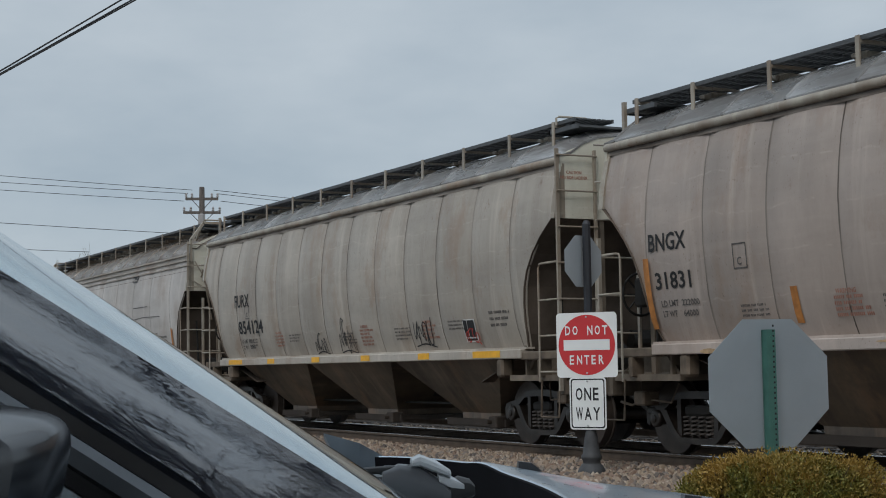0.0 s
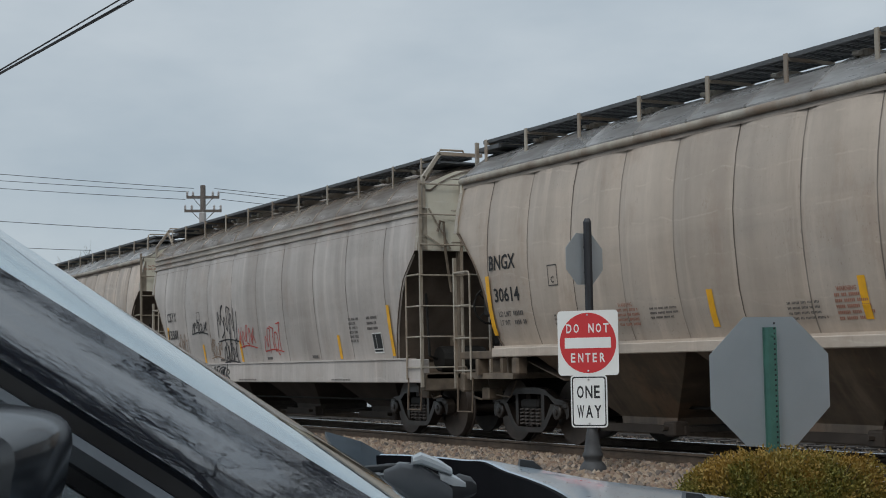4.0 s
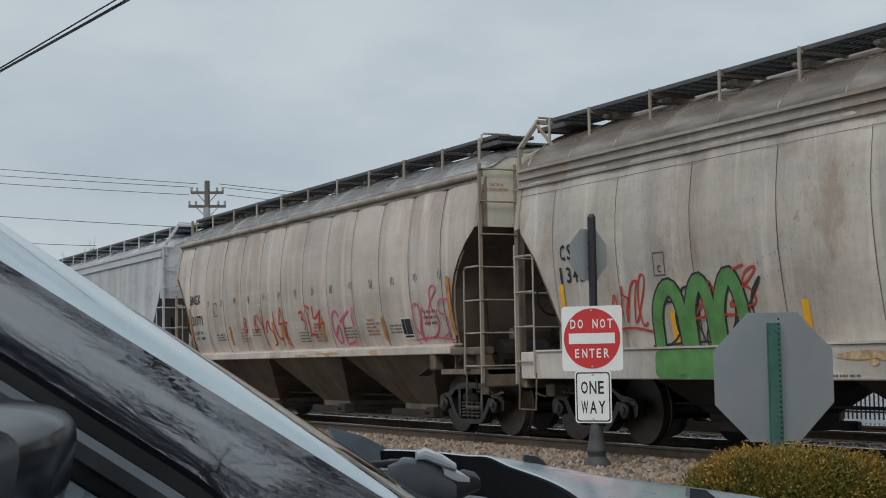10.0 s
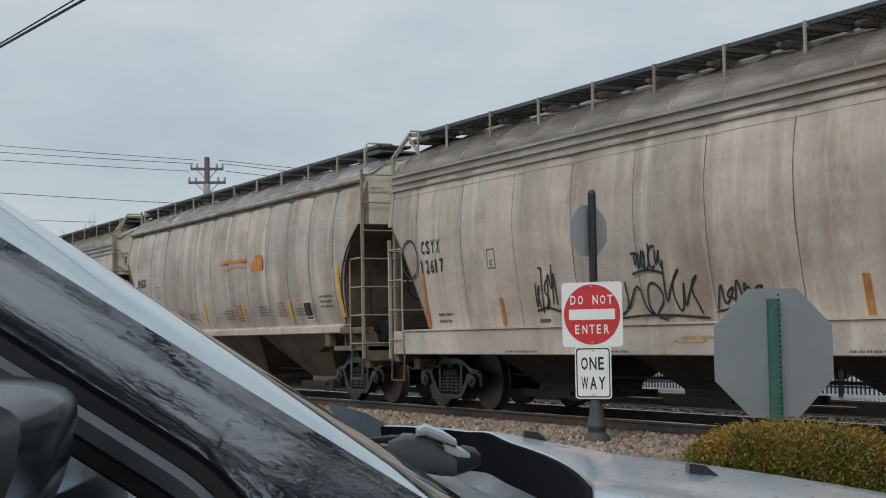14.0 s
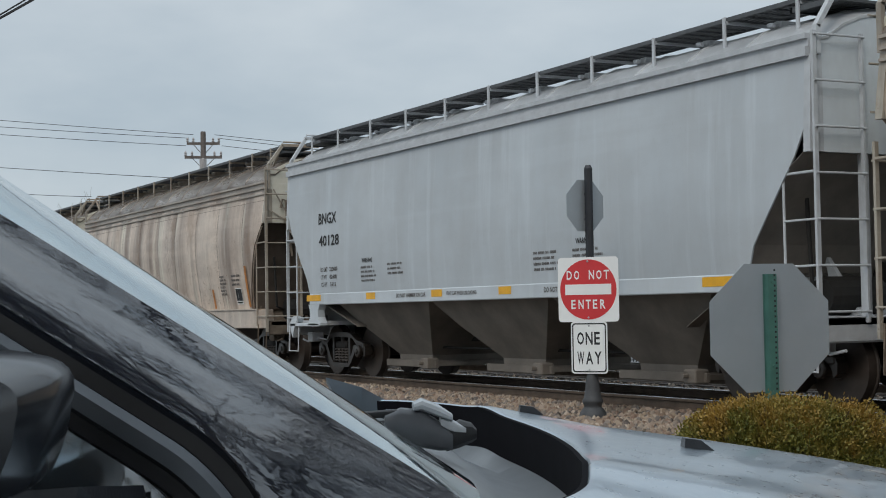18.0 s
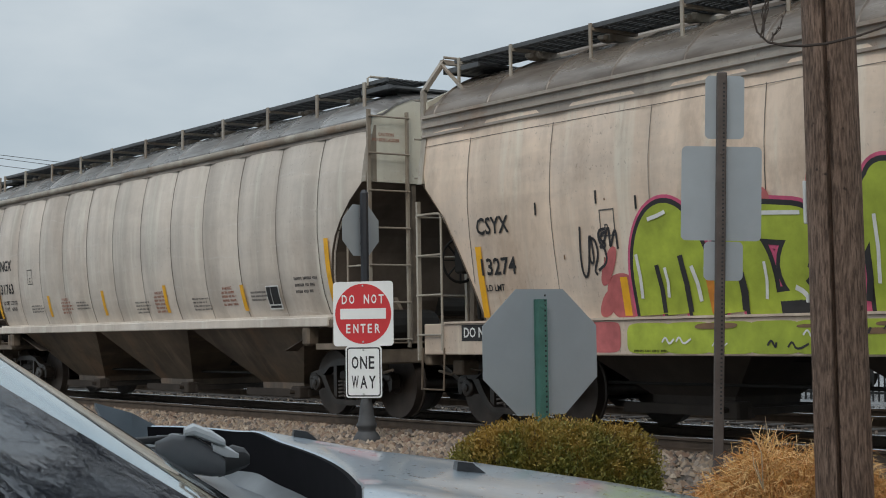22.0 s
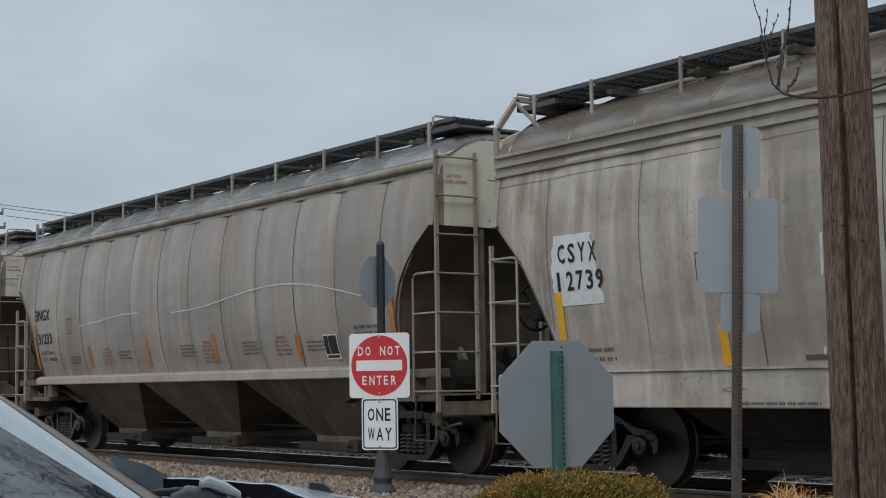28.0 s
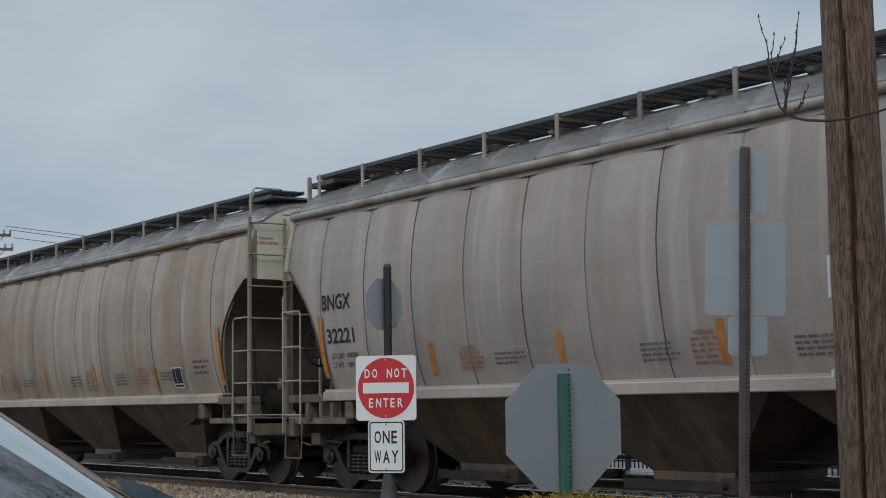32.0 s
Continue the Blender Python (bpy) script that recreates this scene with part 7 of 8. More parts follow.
M_CLAP = plain("pale_grey_siding", (0.52, 0.53, 0.53), 0.6, 0, 0.08, 2)
M_BRICK = plain("red_brown_brickwork", (0.26, 0.13, 0.09), 0.8, 0, 0.3, 5, 0.3)
M_GLASSD = plain("dark_window_glass", (0.03, 0.035, 0.04), 0.12, 0, 0.1, 3)
M_ROOFD = plain("dark_roof_shingle", (0.10, 0.095, 0.09), 0.85, 0, 0.2, 6)
for x, y, w, d, h, mat, lab in ((-62, 88, 16, 9, 3.6, M_CLAP, "low pale-sided building beyond the fence"), (-105, 92, 18, 9, 3.8, M_BRICK, "low red brick building beyond the fence"), (-30, 86, 14, 9, 3.4, M_CLAP, "low pale-sided building beyond the fence")):
    b = empty("building", pose(x, y, 0), lab, "building")
    g = Geo()
    g.box(-w / 2, w / 2, 0, d, 0, h)
    wl_ = part("wall", g, mat, b)
    if mat is M_CLAP:
        g = Geo()
        for i in range(16):
            g.box(-w / 2, w / 2, -0.025, 0.0, 0.1 + i * 0.2, 0.26 + i * 0.2)
        part("siding_board", g, M_CLAP, b, "overlapping pale boards")
    g = Geo()
    g.prism([(-0.4, h), (d + 0.4, h), (d / 2, h + 0.35)], -w / 2 - 0.4, w / 2 + 0.4, "yz")
    part("roof", g, M_ROOFD, b)
    for i in range(4):
        xx = -w / 2 + 1.8 + i * (w - 3.6) / 3
        g = Geo()
        g.box(xx - 0.55, xx + 0.55, -0.07, -0.03, 0.9, 2.1)
        win = part("window", g, M_GLASSD, b, "dark window")
        g = Geo()
        g.box(xx - 0.62, xx + 0.62, -0.09, -0.035, 0.82, 0.9)
        g.box(xx - 0.62, xx + 0.62, -0.09, -0.035, 2.1, 2.18)
        part("frame", g, M_SIGNWHITE, win)


def parked_car(x, y, rot, paint, lab):
    c = empty("parked_car", pose(x, y, 0, 0, 0, rot), lab, "car", "parked cars")
    g = Geo()
    pr = [(-2.2, 0.35), (-2.2, 0.75), (-1.9, 0.9), (-1.35, 0.95), (-0.75, 1.42), (0.75, 1.44), (1.45, 0.98), (2.15, 0.85), (2.25, 0.6), (2.2, 0.35)]
    rows = [[(px * k, y_, 0.35 + (pz - 0.35) * kz) for px, pz in pr] for y_, k, kz in ((-0.86, 0.96, 0.9), (-0.8, 1, 0.97), (-0.5, 1, 1.02), (0.5, 1, 1.02), (0.8, 1, 0.97), (0.86, 0.96, 0.9))]
    g.grid(rows)
    g.add([rows[0][i] for i in range(10)], [tuple(range(10))])
    g.add([rows[-1][i] for i in range(10)], [tuple(range(10))])
    part("body", g, paint, c, "", True)
    for s in (-1, 1):
        g = Geo()
        g.prism([(-1.25, 0.97), (-0.7, 1.35), (0.68, 1.36), (1.28, 0.98)], s * 0.872, s * 0.80)
        part("window", g, M_GLASSD, c)
    for wx in (-1.35, 1.4):
        for s in (-1, 1):
            g = Geo()
            g.lathe([(0.05, s * 0.9), (0.2, s * 0.91), (0.31, s * 0.9), (0.32, s * 0.72), (0.1, s * 0.7)], 18, "y", (wx, 0, 0.32))
            part("wheel", g, M_DARK, c)
    return c


P_DARK = plain("dark_blue_car_paint", (0.03, 0.04, 0.06), 0.25, 0.3, 0.05, 3)
P_WHITE = plain("white_car_paint", (0.62, 0.63, 0.64), 0.3, 0, 0.05, 3)
P_GREY = plain("grey_car_paint", (0.22, 0.23, 0.25), 0.3, 0.3, 0.05, 3)
for i, (x, p, lab) in enumerate(((-15.0, P_DARK, "dark blue car parked behind the fence"), (-20.0, P_WHITE, "white car parked behind the fence"), (-25.5, P_GREY, "grey car parked behind the fence"), (-33.0, P_WHITE, "white car parked behind the fence"), (-41.0, P_DARK, "dark blue car parked behind the fence"))):
    parked_car(x, 27.5, 3 * i, p, lab)


# ---- the silver car parked beside the camera ----
def gloss(name, col, metal, rough, coat=1.0, sheen=0.03):
    m, n, l, p = node_mat(name)
    fl = noise_tex(n, l, 900, 2)
    drops = noise_tex(n, l, 60, 3)
    c = mixc(n, l, scaled(n, l, fl, 0.25), col, tuple(min(1, x * 1.3) for x in col))
    l.new(c, p.inputs["Base Color"])
    p.inputs["Metallic"].default_value = metal
    p.inputs["Coat Weight"].default_value, p.inputs["Coat Roughness"].default_value = coat, sheen
    l.new(ramp(n, l, drops, 0.3, 0.8, (rough * 0.8,) * 3 + (1,), (rough * 1.3,) * 3 + (1,)), p.inputs["Roughness"])
    return m


M_SILVER = gloss("silver_blue_metallic_paint", (0.54, 0.62, 0.69), 0.9, 0.32, 0.7, 0.075)
M_PIANO = gloss("gloss_black_pillar_trim", (0.012, 0.013, 0.015), 0.0, 0.08)
M_PIANO.node_tree.nodes["Principled BSDF"].inputs["IOR"].default_value = 2.2
M_PIANO.node_tree.nodes["Principled BSDF"].inputs["Coat IOR"].default_value = 1.8


M_PILLAR = gloss("wet_gloss_black_pillar_trim", (0.020, 0.025, 0.036), 0.0, 0.03, 1.0, 0.01)


def rivulets(m):
    """Fine rain runs along the slanting pillar that ruffle what it mirrors."""
    n, l = m.node_tree.nodes, m.node_tree.links
    p = n["Principled BSDF"]
    c = n.new("ShaderNodeTexCoord")
    turn, squash = n.new("ShaderNodeMapping"), n.new("ShaderNodeMapping")
    turn.inputs["Rotation"].default_value = (0, radians(-32.3), 0)
    squash.inputs["Scale"].default_value = (9, 75, 75)
    t = n.new("ShaderNodeTexNoise")
    t.inputs["Scale"].default_value, t.inputs["Detail"].default_value, t.inputs["Roughness"].default_value = 1.0, 3.0, 0.5
    l.new(c.outputs["Object"], turn.inputs[0])
    l.new(turn.outputs[0], squash.inputs[0])
    l.new(squash.outputs[0], t.inputs[0])
    b = n.new("ShaderNodeBump")
    b.inputs["Strength"].default_value, b.inputs["Distance"].default_value = 0.11, 0.003
    l.new(t.outputs[0], b.inputs["Height"])
    l.new(b.outputs[0], p.inputs["Normal"])
    l.new(b.outputs[0], p.inputs["Coat Normal"])


rivulets(M_PILLAR)
for k_, v_ in (("IOR", 1.95), ("Coat IOR", 1.7)):
    M_PILLAR.node_tree.nodes["Principled BSDF"].inputs[k_].default_value = v_
M_MATTE = plain("dull_black_foam_seal", (0.008, 0.007, 0.009), 0.95, 0, 0.2, 20, 0, None, "Object", 0.1)
M_RUBBER = plain("black_rubber_seal", (0.018, 0.018, 0.02), 0.5, 0, 0.2, 20)
M_TRIM = plain("satin_grey_door_frame", (0.14, 0.155, 0.17), 0.3, 0.4, 0.15, 10)
M_PLASTIC = plain("textured_black_plastic", (0.035, 0.037, 0.042), 0.3, 0, 0.2, 30, 0.1)
M_CABIN = plain("dark_cabin_cloth", (0.03, 0.03, 0.032), 0.8, 0, 0.2, 10)
M_TYRE = plain("black_tyre_rubber", (0.02, 0.02, 0.021), 0.8, 0, 0.2, 12, 0.2)
M_WHEELALLOY = plain("silver_alloy", (0.55, 0.56, 0.58), 0.3, 0.9, 0.05, 6)
M_LAMPGLASS = plain("clear_lamp_lens", (0.6, 0.62, 0.64), 0.08, 0.2, 0.05, 6)


def glass(name, tint, rough=0.02):
    m, n, l, p = node_mat(name)
    p.inputs["Base Color"].default_value = (*tint, 1)
    p.inputs["Transmission Weight"].default_value = 1.0
    p.inputs["Roughness"].default_value = rough
    p.inputs["IOR"].default_value = 1.5
    d = noise_tex(n, l, 300, 2)
    l.new(ramp(n, l, d, 0.4, 0.9, (rough,) * 3 + (1,), (rough * 3,) * 3 + (1,)), p.inputs["Roughness"])
    return m


M_MIRROR = plain("satin_black_mirror_shell", (0.022, 0.026, 0.032), 0.2, 0, 0.2, 20)
M_MIRROR.node_tree.nodes["Principled BSDF"].inputs["IOR"].default_value = 1.9
M_SCREEN = glass("coated_windscreen_glass", (0.78, 0.90, 0.93))
M_SCREEN.node_tree.nodes["Principled BSDF"].inputs["IOR"].default_value = 2.4
M_SCREEN.node_tree.nodes["Principled BSDF"].inputs["Metallic"].default_value = 0.5
M_SIDEGLASS = glass("tinted_side_glass", (0.62, 0.68, 0.72))
M_SIDEGLASS.node_tree.nodes["Principled BSDF"].inputs["IOR"].default_value = 2.3

CA, CL = -0.75, 1.90
PSI = 22.4
fw = Vector((math.sin(radians(PSI)), math.cos(radians(PSI)), 0))
lt = Vector((-math.cos(radians(PSI)), math.sin(radians(PSI)), 0))
base = fw * CA + lt * CL
suv = empty("car", pose(base.x, base.y, 0, 0, 0, 90 - PSI), "silver-blue parked car with wet glossy paint and black pillars", "car")


def q(a, l, z):
    """Along the car, across it from the camera's side, and up."""
    return (a - CA, l - CL, z)


def mir(l):
    return 2 * CL - l


# the line of the windscreen's near edge, from the roof to the cowl
def edge(u, w=0.0, dl=0.0, far=False):
    z = 1.70 + (1.165 - 1.70) * u
    a = -0.130 - 1.58 * (z - 1.347)
    a += -0.10 * max(0, (0.35 - u) / 0.35) ** 2
    l = 1.40 + 0.15 * (1 - u) + dl
    a, z = a - 0.54 * w, z - 0.84 * w
    if far:
        drop = 0.08 + 0.10 * max(0, u - 0.3)
        return q(a - 0.534 * drop, mir(l) + 0.15, z - 0.845 * drop)
    return q(a, l, z)


U = [i / 60 for i in range(61)]
UP = [i / 60 for i in range(79)]
wide = lambda u: 0.068 + 0.20 * max(0, (min(u, 1.13) - 0.72) / 0.28) ** 2
# windscreen
g = Geo()
rows = []
for u in U:
    a0, l0, z0 = edge(u)
    a1, l1, z1 = edge(u, far=True)
    row = []
    for i in range(25):
        v = i / 24
        s_ = 2 * v - 1
        bow = 0.035 * (1 - s_ * s_) + 0.02 * (1 - abs(s_) ** 5)
        row.append((a0 + (a1 - a0) * v + 0.534 * bow, l0 + (l1 - l0) * v, z0 + (z1 - z0) * v + 0.845 * bow))
    rows.append(row)
g.grid(rows, (-0.003, 0, -0.004))
ws = part("windscreen", g, M_SCREEN, suv, "clear wet windscreen reflecting the sky", True)
ws.visible_shadow = False
for far in (False, True):
    g = Geo()
    g.grid([[edge(u, 0.0, 0.0, far), edge(u, 0.009, -0.005, far), edge(u, 0.026, -0.016, far), edge(u, wide(u) * 0.6, -0.034, far), edge(u, wide(u) * 0.85, -0.043, far), edge(u, wide(u), -0.046, far)] for u in UP], (0, -0.01 if far else 0.01, -0.01))
    part("pillar", g, M_PILLAR, suv, "gloss black front pillar mirroring bare trees", True)
    g = Geo()
    g.grid([[edge(u, wide(u), -0.046, far), edge(u, wide(u) + 0.006, -0.036, far), edge(u, wide(u) + 0.022, -0.036, far)] for u in UP], (0, -0.01 if far else 0.01, -0.005))
    part("door_seal", g, M_RUBBER, suv, "black rubber door seal", True)
    g = Geo()
    g.grid([[edge(u, wide(u) + 0.022, -0.044, far), edge(u, wide(u) + 0.030, -0.050, far), edge(u, wide(u) + 0.045, -0.046, far)] for u in UP], (0, -0.01 if far else 0.01, -0.005))
    part("door_frame", g, M_TRIM, suv, "satin grey door frame", True)
    g = Geo()
    g.grid([[edge(u, wide(u) + 0.045, -0.046, far), edge(u, wide(u) + 0.050, -0.034, far), edge(u, wide(u) + 0.064, -0.032, far)] for u in UP], (0, -0.01 if far else 0.01, -0.005))
    part("window_seal", g, M_RUBBER, suv, "black rubber window seal", True)
    # side glass down to the belt line
    g = Geo()
    rows = []
    for u in UP:
        p = edge(u, wide(u) + 0.055, -0.030, far)
        rows.append([(p[0] - 0.02 - (1.9 * k), p[1] + (0.0 if k == 0 else 0.0), p[2]) for k in (0, 0.25, 0.5, 1.0)])
    g.grid(rows, (0, -0.004 if far else 0.004, 0))
    sg = part("side_window", g, M_SIDEGLASS, suv, "dark tinted side window")
    sg.visible_shadow = False

# roof, lower body, cabin
g = Geo()
rows = []
for a, z, w in ((-0.72, 1.705, 0.60), (-0.85, 1.735, 0.62), (-1.3, 1.76, 0.62), (-2.2, 1.75, 0.60), (-2.75, 1.70, 0.57), (-2.95, 1.60, 0.55)):
    rows.append([q(a, CL + w * s, z - (0.05 if abs(s) == 1 else 0.012 if abs(s) > 0.8 else 0.0)) for s in (-1, -0.9, -0.5, 0, 0.5, 0.9, 1)])
g.grid(rows, (0, 0, -0.03))
part("roof", g, M_SILVER, suv, "", True)
g = Geo()
rows = []
for a, zb, wb in ((0.30, 1.12, 0.83), (0.0, 1.115, 0.86), (-0.6, 1.11, 0.87), (-1.6, 1.12, 0.87), (-2.6, 1.13, 0.86), (-3.15, 1.12, 0.82)):
    h = [(0.74, 0.28), (0.97 * wb / 0.87 * 0.97, 0.36), (wb * 1.03, 0.62), (wb * 1.03, 0.85), (wb, zb - 0.05), (wb * 0.94, zb)]
    rows.append([q(a, CL - y, z) for y, z in h] + [q(a, CL + y, z) for y, z in reversed(h)])
g.grid(rows)
g.add(rows[-1], [tuple(range(12))])
part("body", g, M_SILVER, suv, "", True)
g = Geo()
g.box(*[v for v in (q(-2.9, 0, 0)[0], q(-0.15, 0, 0)[0])], -0.72, 0.72, 0.5, 1.10)
for s in (-0.38, 0.38):
    g.box(q(-1.55, 0, 0)[0], q(-1.35, 0, 0)[0], s - 0.24, s + 0.24, 1.0, 1.42, 0.05)
    g.box(q(-1.53, 0, 0)[0], q(-1.42, 0, 0)[0], s - 0.12, s + 0.12, 1.44, 1.62, 0.04)
part("interior", g, M_CABIN, suv, "dark cabin with seats")
g = Geo()
g.grid([[q(-0.1, CL + y, 1.13 - 0.02 * abs(y)) for y in (-0.68, 0, 0.68)], [q(-0.35, CL + y, 1.15 - 0.02 * abs(y)) for y in (-0.68, 0, 0.68)], [q(-0.5, CL + y, 1.02) for y in (-0.68, 0, 0.68)]])
part("dashboard", g, M_CABIN, suv, "dark dashboard under the windscreen", True)
g = Geo()
g.grid([[q(-2.95, CL - 0.55, 1.60), q(-2.95, CL + 0.55, 1.60)], [q(-3.1, CL - 0.75, 1.14), q(-3.1, CL + 0.75, 1.14)]], (0.01, 0, 0))
part("rear_window", g, M_SIDEGLASS, suv)
for s in (-1, 1):
    for a0, a1 in ((-1.72, -1.60), (-2.85, -2.70)):
        g = Geo()
        g.grid([[q(a0, CL + s * 0.60, 1.70), q(a1, CL + s * 0.60, 1.70)], [q(a0 - 0.02, CL + s * 0.80, 1.12), q(a1 + 0.02, CL + s * 0.80, 1.12)]], (0, s * 0.012, 0))
        part("side_pillar", g, M_PIANO, suv)

# bonnet with its rolled rear lip
def rear_a(l):
    k = abs(l - CL) / 0.80
    return 0.3037 - 0.1217 * k * k - 0.06 * max(0, (k - 0.7) / 0.3) ** 2


def hood_z(a, l):
    k = (l - CL) / 0.80
    crown = 0.2 * min(max(0.0, a - rear_a(l)), 0.35) * max(0.0, abs(k) - 0.3)
    return -crown + 1.198 - 0.082 * (a - 0.29) - 0.118 * (a - 0.29) ** 2 - (0.005 + 0.224 * (a - 0.30)) * k * k - 0.045 * k ** 6 + 0.006 * math.exp(-((abs(k) - 0.55) / 0.10) ** 2)


g = Geo()
rows = []
NL = 65
for i in range(24):
    row = []
    for j in range(NL):
        l = CL + 0.80 * (-1 + 2 * j / (NL - 1))
        ra = rear_a(l)
        if i == 0:
            row.append(q(ra + 0.006, l, hood_z(ra, l) - 0.014))
        elif i == 1:
            row.append(q(ra - 0.003, l, hood_z(ra, l) - 0.008))
        elif i == 2:
            row.append(q(ra + 0.002, l, hood_z(ra, l) - 0.002))
        else:
            a = ra + 0.012 + (1.36 - ra - 0.10 * ((l - CL) / 0.8) ** 2) * ((i - 3) / 20)
            row.append(q(a, l, hood_z(a, l) - (0.10 * max(0, (a - 1.15) / 0.25) ** 2)))
    rows.append(row)
g.grid(rows)
part("bonnet", g, M_SILVER, suv, "glossy silver-blue bonnet with a rolled rear lip", True)
# fenders
for s in (-1, 1):
    g = Geo()
    rows = []
    for a in (0.0, 0.2, 0.4, 0.6, 0.8, 1.0, 1.2, 1.35):
        zt = hood_z(max(a, 0.25), CL + 0.8) - 0.004 - 0.10 * max(0, (a - 1.15) / 0.25) ** 2 + (0.02 if a < 0.2 else 0)
        lift = 0.62 if 0.35 < a < 1.1 else 0.32
        rows.append([q(a, CL + s * 0.802, zt), q(a, CL + s * 0.855, zt - 0.03), q(a, CL + s * 0.895, zt - 0.16), q(a, CL + s * 0.905, 0.75), q(a, CL + s * 0.89, lift)])
    g.grid(rows, (0, -s * 0.01, 0))
    part("fender", g, M_SILVER, suv, "", True)
# nose: grille, bumper, lamps
g = Geo()
rows = []
for z, a in ((0.96, 1.40), (0.85, 1.50), (0.70, 1.55), (0.5, 1.57), (0.32, 1.53), (0.24, 1.45)):
    rows.append([q(a - 0.20 * abs(s) ** 3, CL + s * 0.89, z) for s in (-1, -0.8, -0.4, 0, 0.4, 0.8, 1)])
g.grid(rows, (-0.02, 0, 0))
part("front_bumper", g, M_SILVER, suv, "", True)
g = Geo()
for i in range(5):
    g.box(q(1.545, 0, 0)[0], q(1.585, 0, 0)[0], -0.5, 0.5, 0.60 + i * 0.055, 0.63 + i * 0.055)
part("grille", g, M_PLASTIC, suv, "black slatted grille")
for s in (-1, 1):
    g = Geo()
    g.box(q(1.38, 0, 0)[0], q(1.50, 0, 0)[0], *sorted((s * 0.55, s * 0.84)), 0.82, 0.94, 0.02)
    part("headlight", g, M_LAMPGLASS, suv, "clear headlight")
for a in (0.72, -2.25):
    for s in (-1, 1):
        g = Geo()
        g.lathe([(0.20, s * 0.90), (0.30, s * 0.905), (0.345, s * 0.88), (0.35, s * 0.80), (0.345, s * 0.70), (0.2, s * 0.68)], 28, "y")
        w = part("wheel", g, M_TYRE, suv, "black tyre", True, pose(a - CA, 0, 0.35))
        g = Geo()
        g.lathe([(0.05, s * 0.905), (0.21, s * 0.885), (0.215, s * 0.80)], 20, "y")
        part("rim", g, M_WHEELALLOY, w, "silver alloy rim", True)
# cowl trough between the windscreen and the bonnet
g = Geo()
rows = []
for j in range(65):
    l = 1.34 + (CL + 0.80 - 1.34) * j / 64
    k = abs(l - CL) / 0.8
    ra = rear_a(l)
    b = 4 * (j / 64) * (1 - j / 64)
    a0 = 0.150 + 0.035 * b
    zt = 1.168 - 0.02 * k ** 2
    ra -= 0.012
    rows.append([q(a0 - 0.05, l, zt + 0.02), q(a0 + 0.01, l, zt - 0.010), q(a0 + (ra - a0) * 0.35, l, zt - 0.030), q(a0 + (ra - a0) * 0.8, l, zt - 0.045), q(ra + 0.012, l, hood_z(ra, l) - 0.066)])
g.grid(rows, (0, 0, -0.02))
part("cowl", g, plain("satin_grey_cowl_panel", (0.30, 0.315, 0.33), 0.3, 0, 0.15, 12), suv, "grey plastic cowl panel", True)
g = Geo()
rows = []
for j in range(65):
    l = CL + 0.80 * (-1 + 2 * j / 64)
    ra = rear_a(l)
    rows.append([q(ra - 0.006, l, hood_z(ra, l) - 0.004), q(ra - 0.002, l, hood_z(ra, l) - 0.066)])
g.grid(rows, (0.006, 0, 0))
part("bonnet_seal", g, M_MATTE, suv, "black seal under the bonnet's lip", True)
# rolled fender tops that run back to the pillars' feet
for s_ in (1, -1):
    g = Geo()
    rows = []
    for i in range(9):
        a = 0.13 + 0.13 * i / 8
        row = []
        for j in range(9):
            l = 1.085 + 0.15 * j / 8
            z = 1.160 + 0.022 * math.sin(math.pi * min(1.0, j / 6.0)) - 0.05 * max(0.0, (j - 6) / 2) ** 2 - 0.01 * (i / 8) ** 2
            row.append(q(a, l if s_ > 0 else mir(l), z))
        rows.append(row)
    g.grid(rows, (0, 0, -0.02))
    part("fender_top", g, M_SILVER, suv, "rolled silver-blue fender top", True)
# washer nozzles
for l in (1.82, 2.33):
    a = 0.465 if l < 2 else 0.335
    z = hood_z(a, l)
    g = Geo()
    g.add([q(a - 0.016, l - 0.012, z - 0.003), q(a + 0.022, l - 0.009, z - 0.003), q(a + 0.022, l + 0.009, z - 0.003), q(a - 0.016, l + 0.012, z - 0.003), q(a - 0.014, l - 0.009, z + 0.013), q(a + 0.006, l - 0.006, z + 0.010), q(a + 0.006, l + 0.006, z + 0.010), q(a - 0.014, l + 0.009, z + 0.013)],
          [(0, 1, 2, 3), (4, 5, 6, 7), (0, 1, 5, 4), (1, 2, 6, 5), (2, 3, 7, 6), (3, 0, 4, 7)])
    part("washer_nozzle", g, M_PLASTIC, suv, "black washer nozzle on the bonnet")
# wiper: hinged arm and joint, blade lying along the screen's foot
WL = 1.80
M_ARM = plain("satin_dark_grey_arm", (0.10, 0.105, 0.115), 0.28, 0, 0.2, 14)
M_PALEGREY = plain("pale_grey_moulded_plastic", (0.50, 0.52, 0.54), 0.25, 0, 0.1, 12)


def loft(sections, half, skew=0.0):
    """A rounded block through (along, low, high) sections across the wiper's line."""
    g = Geo()
    rows = []
    for a, z0, z1 in sections:
        m, h = (z0 + z1) / 2, (z1 - z0) / 2
        rows.append([q(a, WL + skew * a + half * math.copysign(abs(math.cos(t)) ** 0.7, math.cos(t)), m + h * math.copysign(abs(math.sin(t)) ** 0.7, math.sin(t))) for t in [2 * math.pi * j / 12 for j in range(13)]])
    g.grid(rows)
    g.add(rows[0][:12], [tuple(range(12))])
    g.add(rows[-1][:12], [tuple(range(11, -1, -1))])
    return g


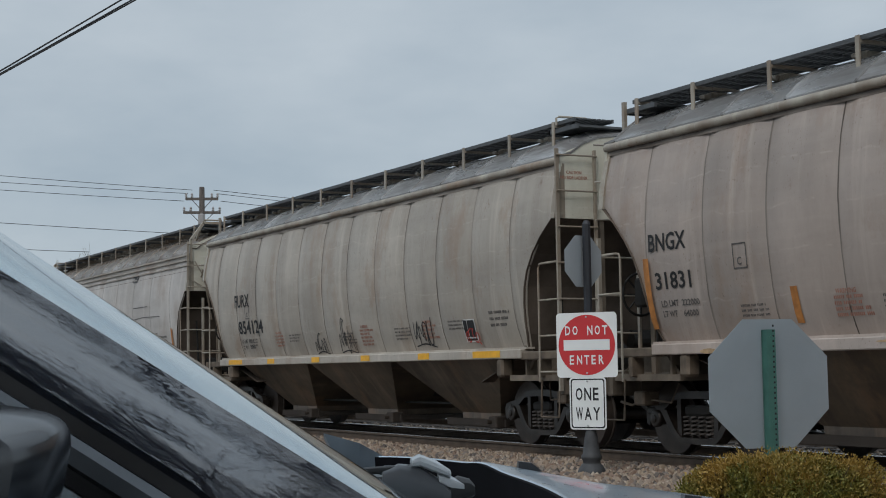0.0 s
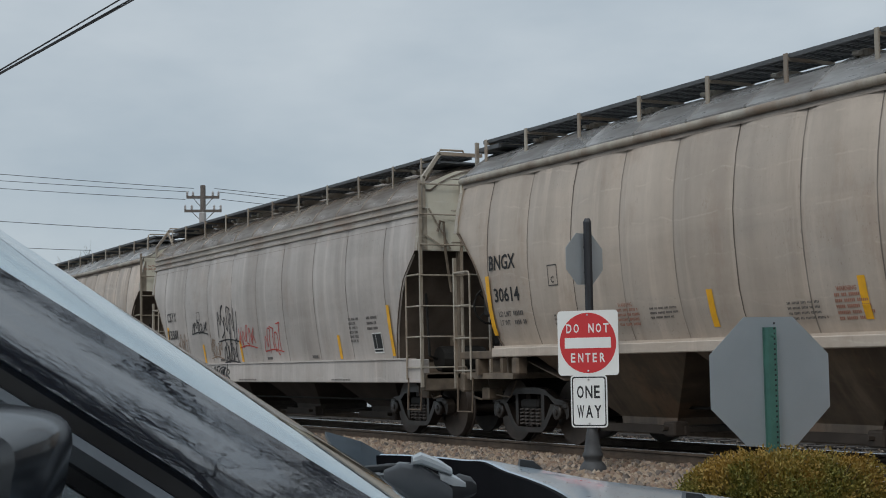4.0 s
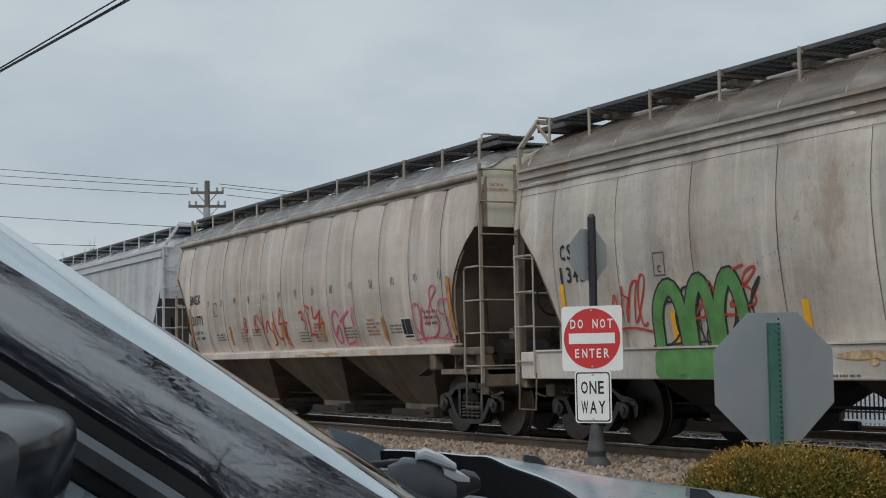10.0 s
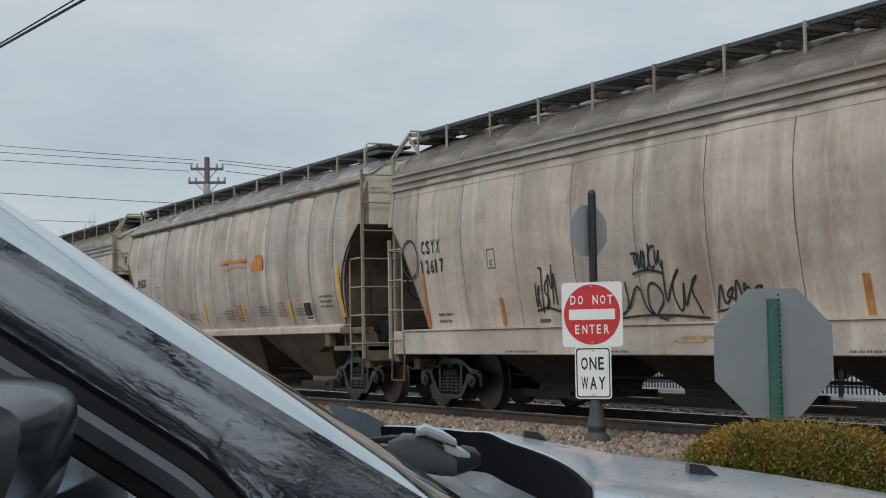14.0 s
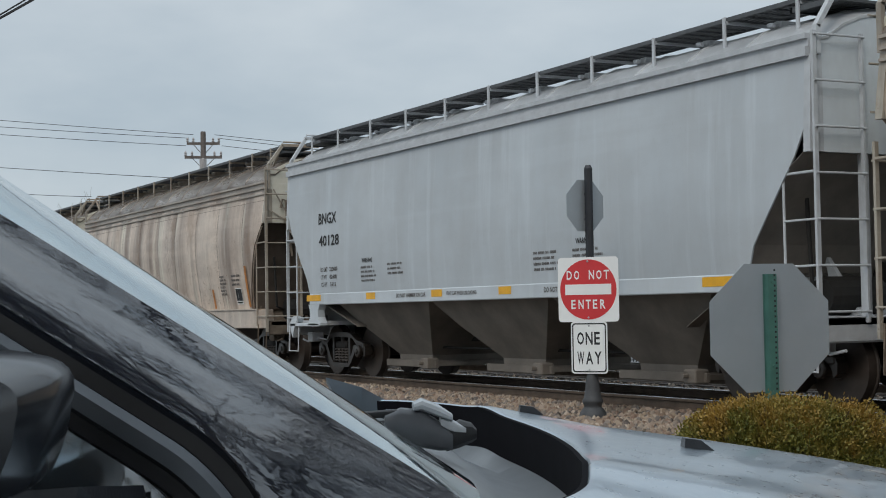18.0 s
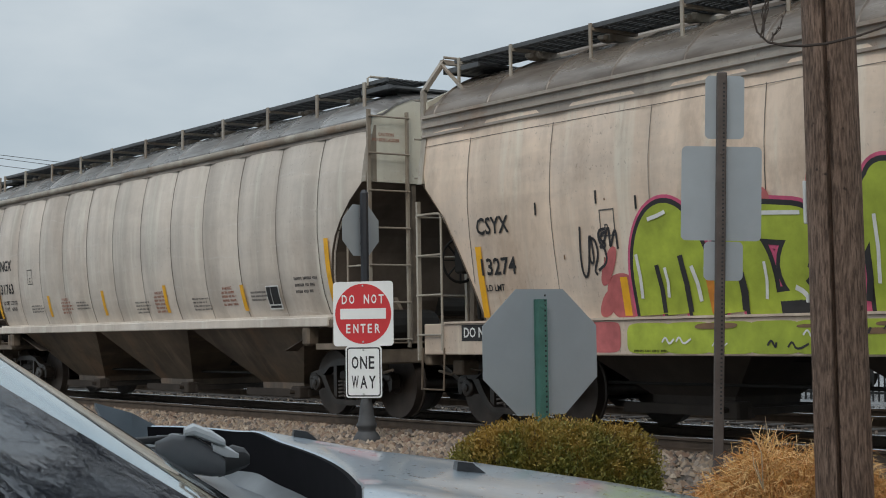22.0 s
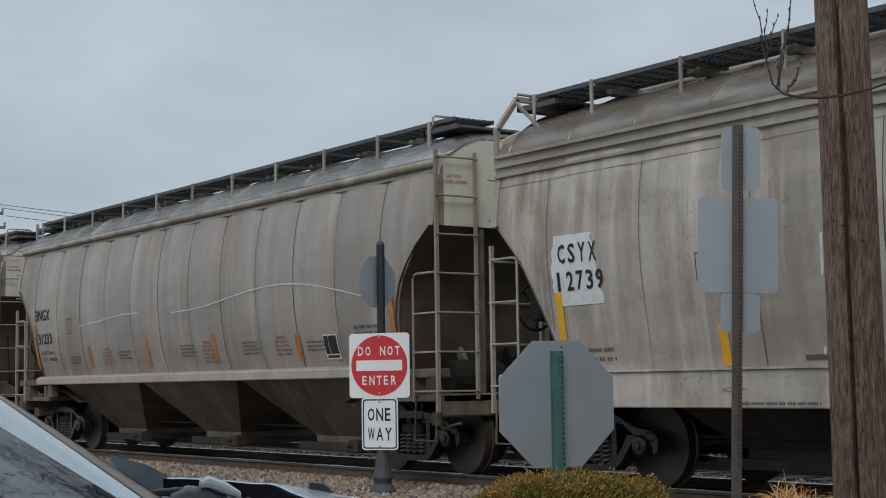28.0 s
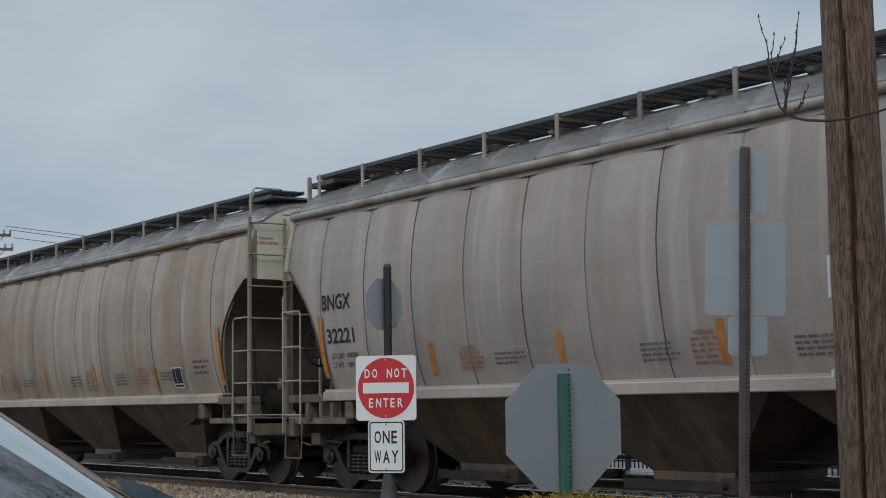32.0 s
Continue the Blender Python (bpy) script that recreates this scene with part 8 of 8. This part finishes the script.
wp = part("wiper", loft([(0.086, 1.206, 1.230), (0.105, 1.200, 1.238), (0.128, 1.190, 1.236), (0.150, 1.186, 1.222), (0.166, 1.186, 1.208)], 0.015), M_ARM, suv, "black wiper with a folded arm", True)
part("wiper_arm", loft([(0.010, 1.205, 1.220), (0.05, 1.206, 1.222), (0.098, 1.203, 1.224)], 0.010), M_ARM, wp, "", True)
part("wiper_blade", loft([(0.036, 1.224, 1.232), (0.075, 1.226, 1.235), (0.118, 1.228, 1.237)], 0.007), M_RUBBER, wp, "", True)
part("arm_cover", loft([(0.120, 1.234, 1.244), (0.130, 1.234, 1.249), (0.150, 1.226, 1.241), (0.166, 1.221, 1.230)], 0.018), M_PALEGREY, wp, "pale grey arm cover", True)
part("end_clip", loft([(0.152, 1.214, 1.226), (0.168, 1.206, 1.222), (0.182, 1.206, 1.214)], 0.012), M_PALEGREY, wp, "pale plastic clip", True)
part("pivot_cap", loft([(0.160, 1.184, 1.214), (0.176, 1.188, 1.222), (0.190, 1.194, 1.218), (0.195, 1.198, 1.212)], 0.020, 0.05), M_RUBBER, wp, "black rubber pivot cap", True)
# end of the cowl at the far fender
M_COWLEND = plain("blue_grey_cowl_end", (0.20, 0.225, 0.25), 0.35, 0, 0.12, 14)
g = Geo()
g.grid([[q(0.028, 2.85, 1.232), q(0.045, 2.86, 1.196), q(0.05, 2.88, 1.15)], [q(0.095, 2.85, 1.212), q(0.095, 2.86, 1.182), q(0.10, 2.88, 1.14)], [q(0.150, 2.80, 1.182), q(0.15, 2.82, 1.160), q(0.15, 2.86, 1.12)]], (0, 0.03, -0.01))
part("cowl_end", g, M_COWLEND, suv, "blue-grey end panel of the cowl", True)
# door mirrors
for s in (1, -1):
    l0 = 1.25 if s == 1 else mir(1.25)
    g = Geo()
    rows = []
    for i in range(9):
        v = -1 + 2 * i / 8
        k = (max(0.02, 1 - abs(v) ** 3.5)) ** 0.4
        ring = []
        for j in range(17):
            t_ = math.pi * (j / 16 - 0.0)
            cs, sn = math.cos(t_), math.sin(t_)
            zz = math.copysign(abs(cs) ** 0.38, cs)
            aa = abs(sn) ** 0.32
            ring.append(q(-0.34 + (0.140 + 0.012 * zz) * aa * k, l0 + 0.12 * v * s, 1.270 + 0.062 * zz * k + 0.004 * v - 0.012 * aa * (zz > 0)))
        rows.append(ring)
    g.grid(rows)
    mm = part("door_mirror", g, M_MIRROR, suv, "wet black door mirror", True)
    g = Geo()
    rows = []
    for i in range(9):
        v = -1 + 2 * i / 8
        k = (max(0.02, 1 - abs(v) ** 3.5)) ** 0.4
        rows.append([q(-0.337, l0 + 0.115 * v * s, 1.270 + 0.058 * c * k) for c in (-1, 0, 1)])
    g.grid(rows)
    part("mirror_glass", g, plain("mirror_silver", (0.85, 0.86, 0.87), 0.03, 1.0, 0.02, 3), mm, "mirror glass")
    g = Geo()
    g.add([q(-0.32, l0 + 0.02 * s, 1.206), q(-0.19, l0 + 0.02 * s, 1.212), q(-0.15, l0 + 0.13 * s, 1.200), q(-0.32, l0 + 0.13 * s, 1.190), q(-0.31, l0 + 0.03 * s, 1.180), q(-0.20, l0 + 0.03 * s, 1.186), q(-0.14, l0 + 0.14 * s, 1.14), q(-0.32, l0 + 0.14 * s, 1.14)],
          [(0, 1, 2, 3), (4, 5, 6, 7), (0, 1, 5, 4), (1, 2, 6, 5), (2, 3, 7, 6), (3, 0, 4, 7)])
    part("mirror_arm", g, M_PLASTIC, mm)


# ---- what moves ----
def motions():
    times = [i * 0.5 for i in range(65)]
    for k, car in enumerate(TRAIN):
        x0 = ENDS[k] - LEN[CARS[k][0]] / 2
        walk(car, [(t, pose(x0 + run(t), YC, RAIL)) for t in times])
    first = {}
    for w, a in WHEELS:
        if a not in first:
            walk(w, [(i / 30, pose(a, 0, 0.457, 0, math.degrees(run(i / 30) / 0.457) % 360.0, 0)) for i in range(961)])
            first[a] = w
        else:
            # the other wheelsets turn alike: they share the keys of the first
            w.rotation_mode = "QUATERNION"
            w.animation_data_create()
            w.animation_data.action = first[a].animation_data.action
            w.animation_data.action_slot = first[a].animation_data.action_slot


motions()
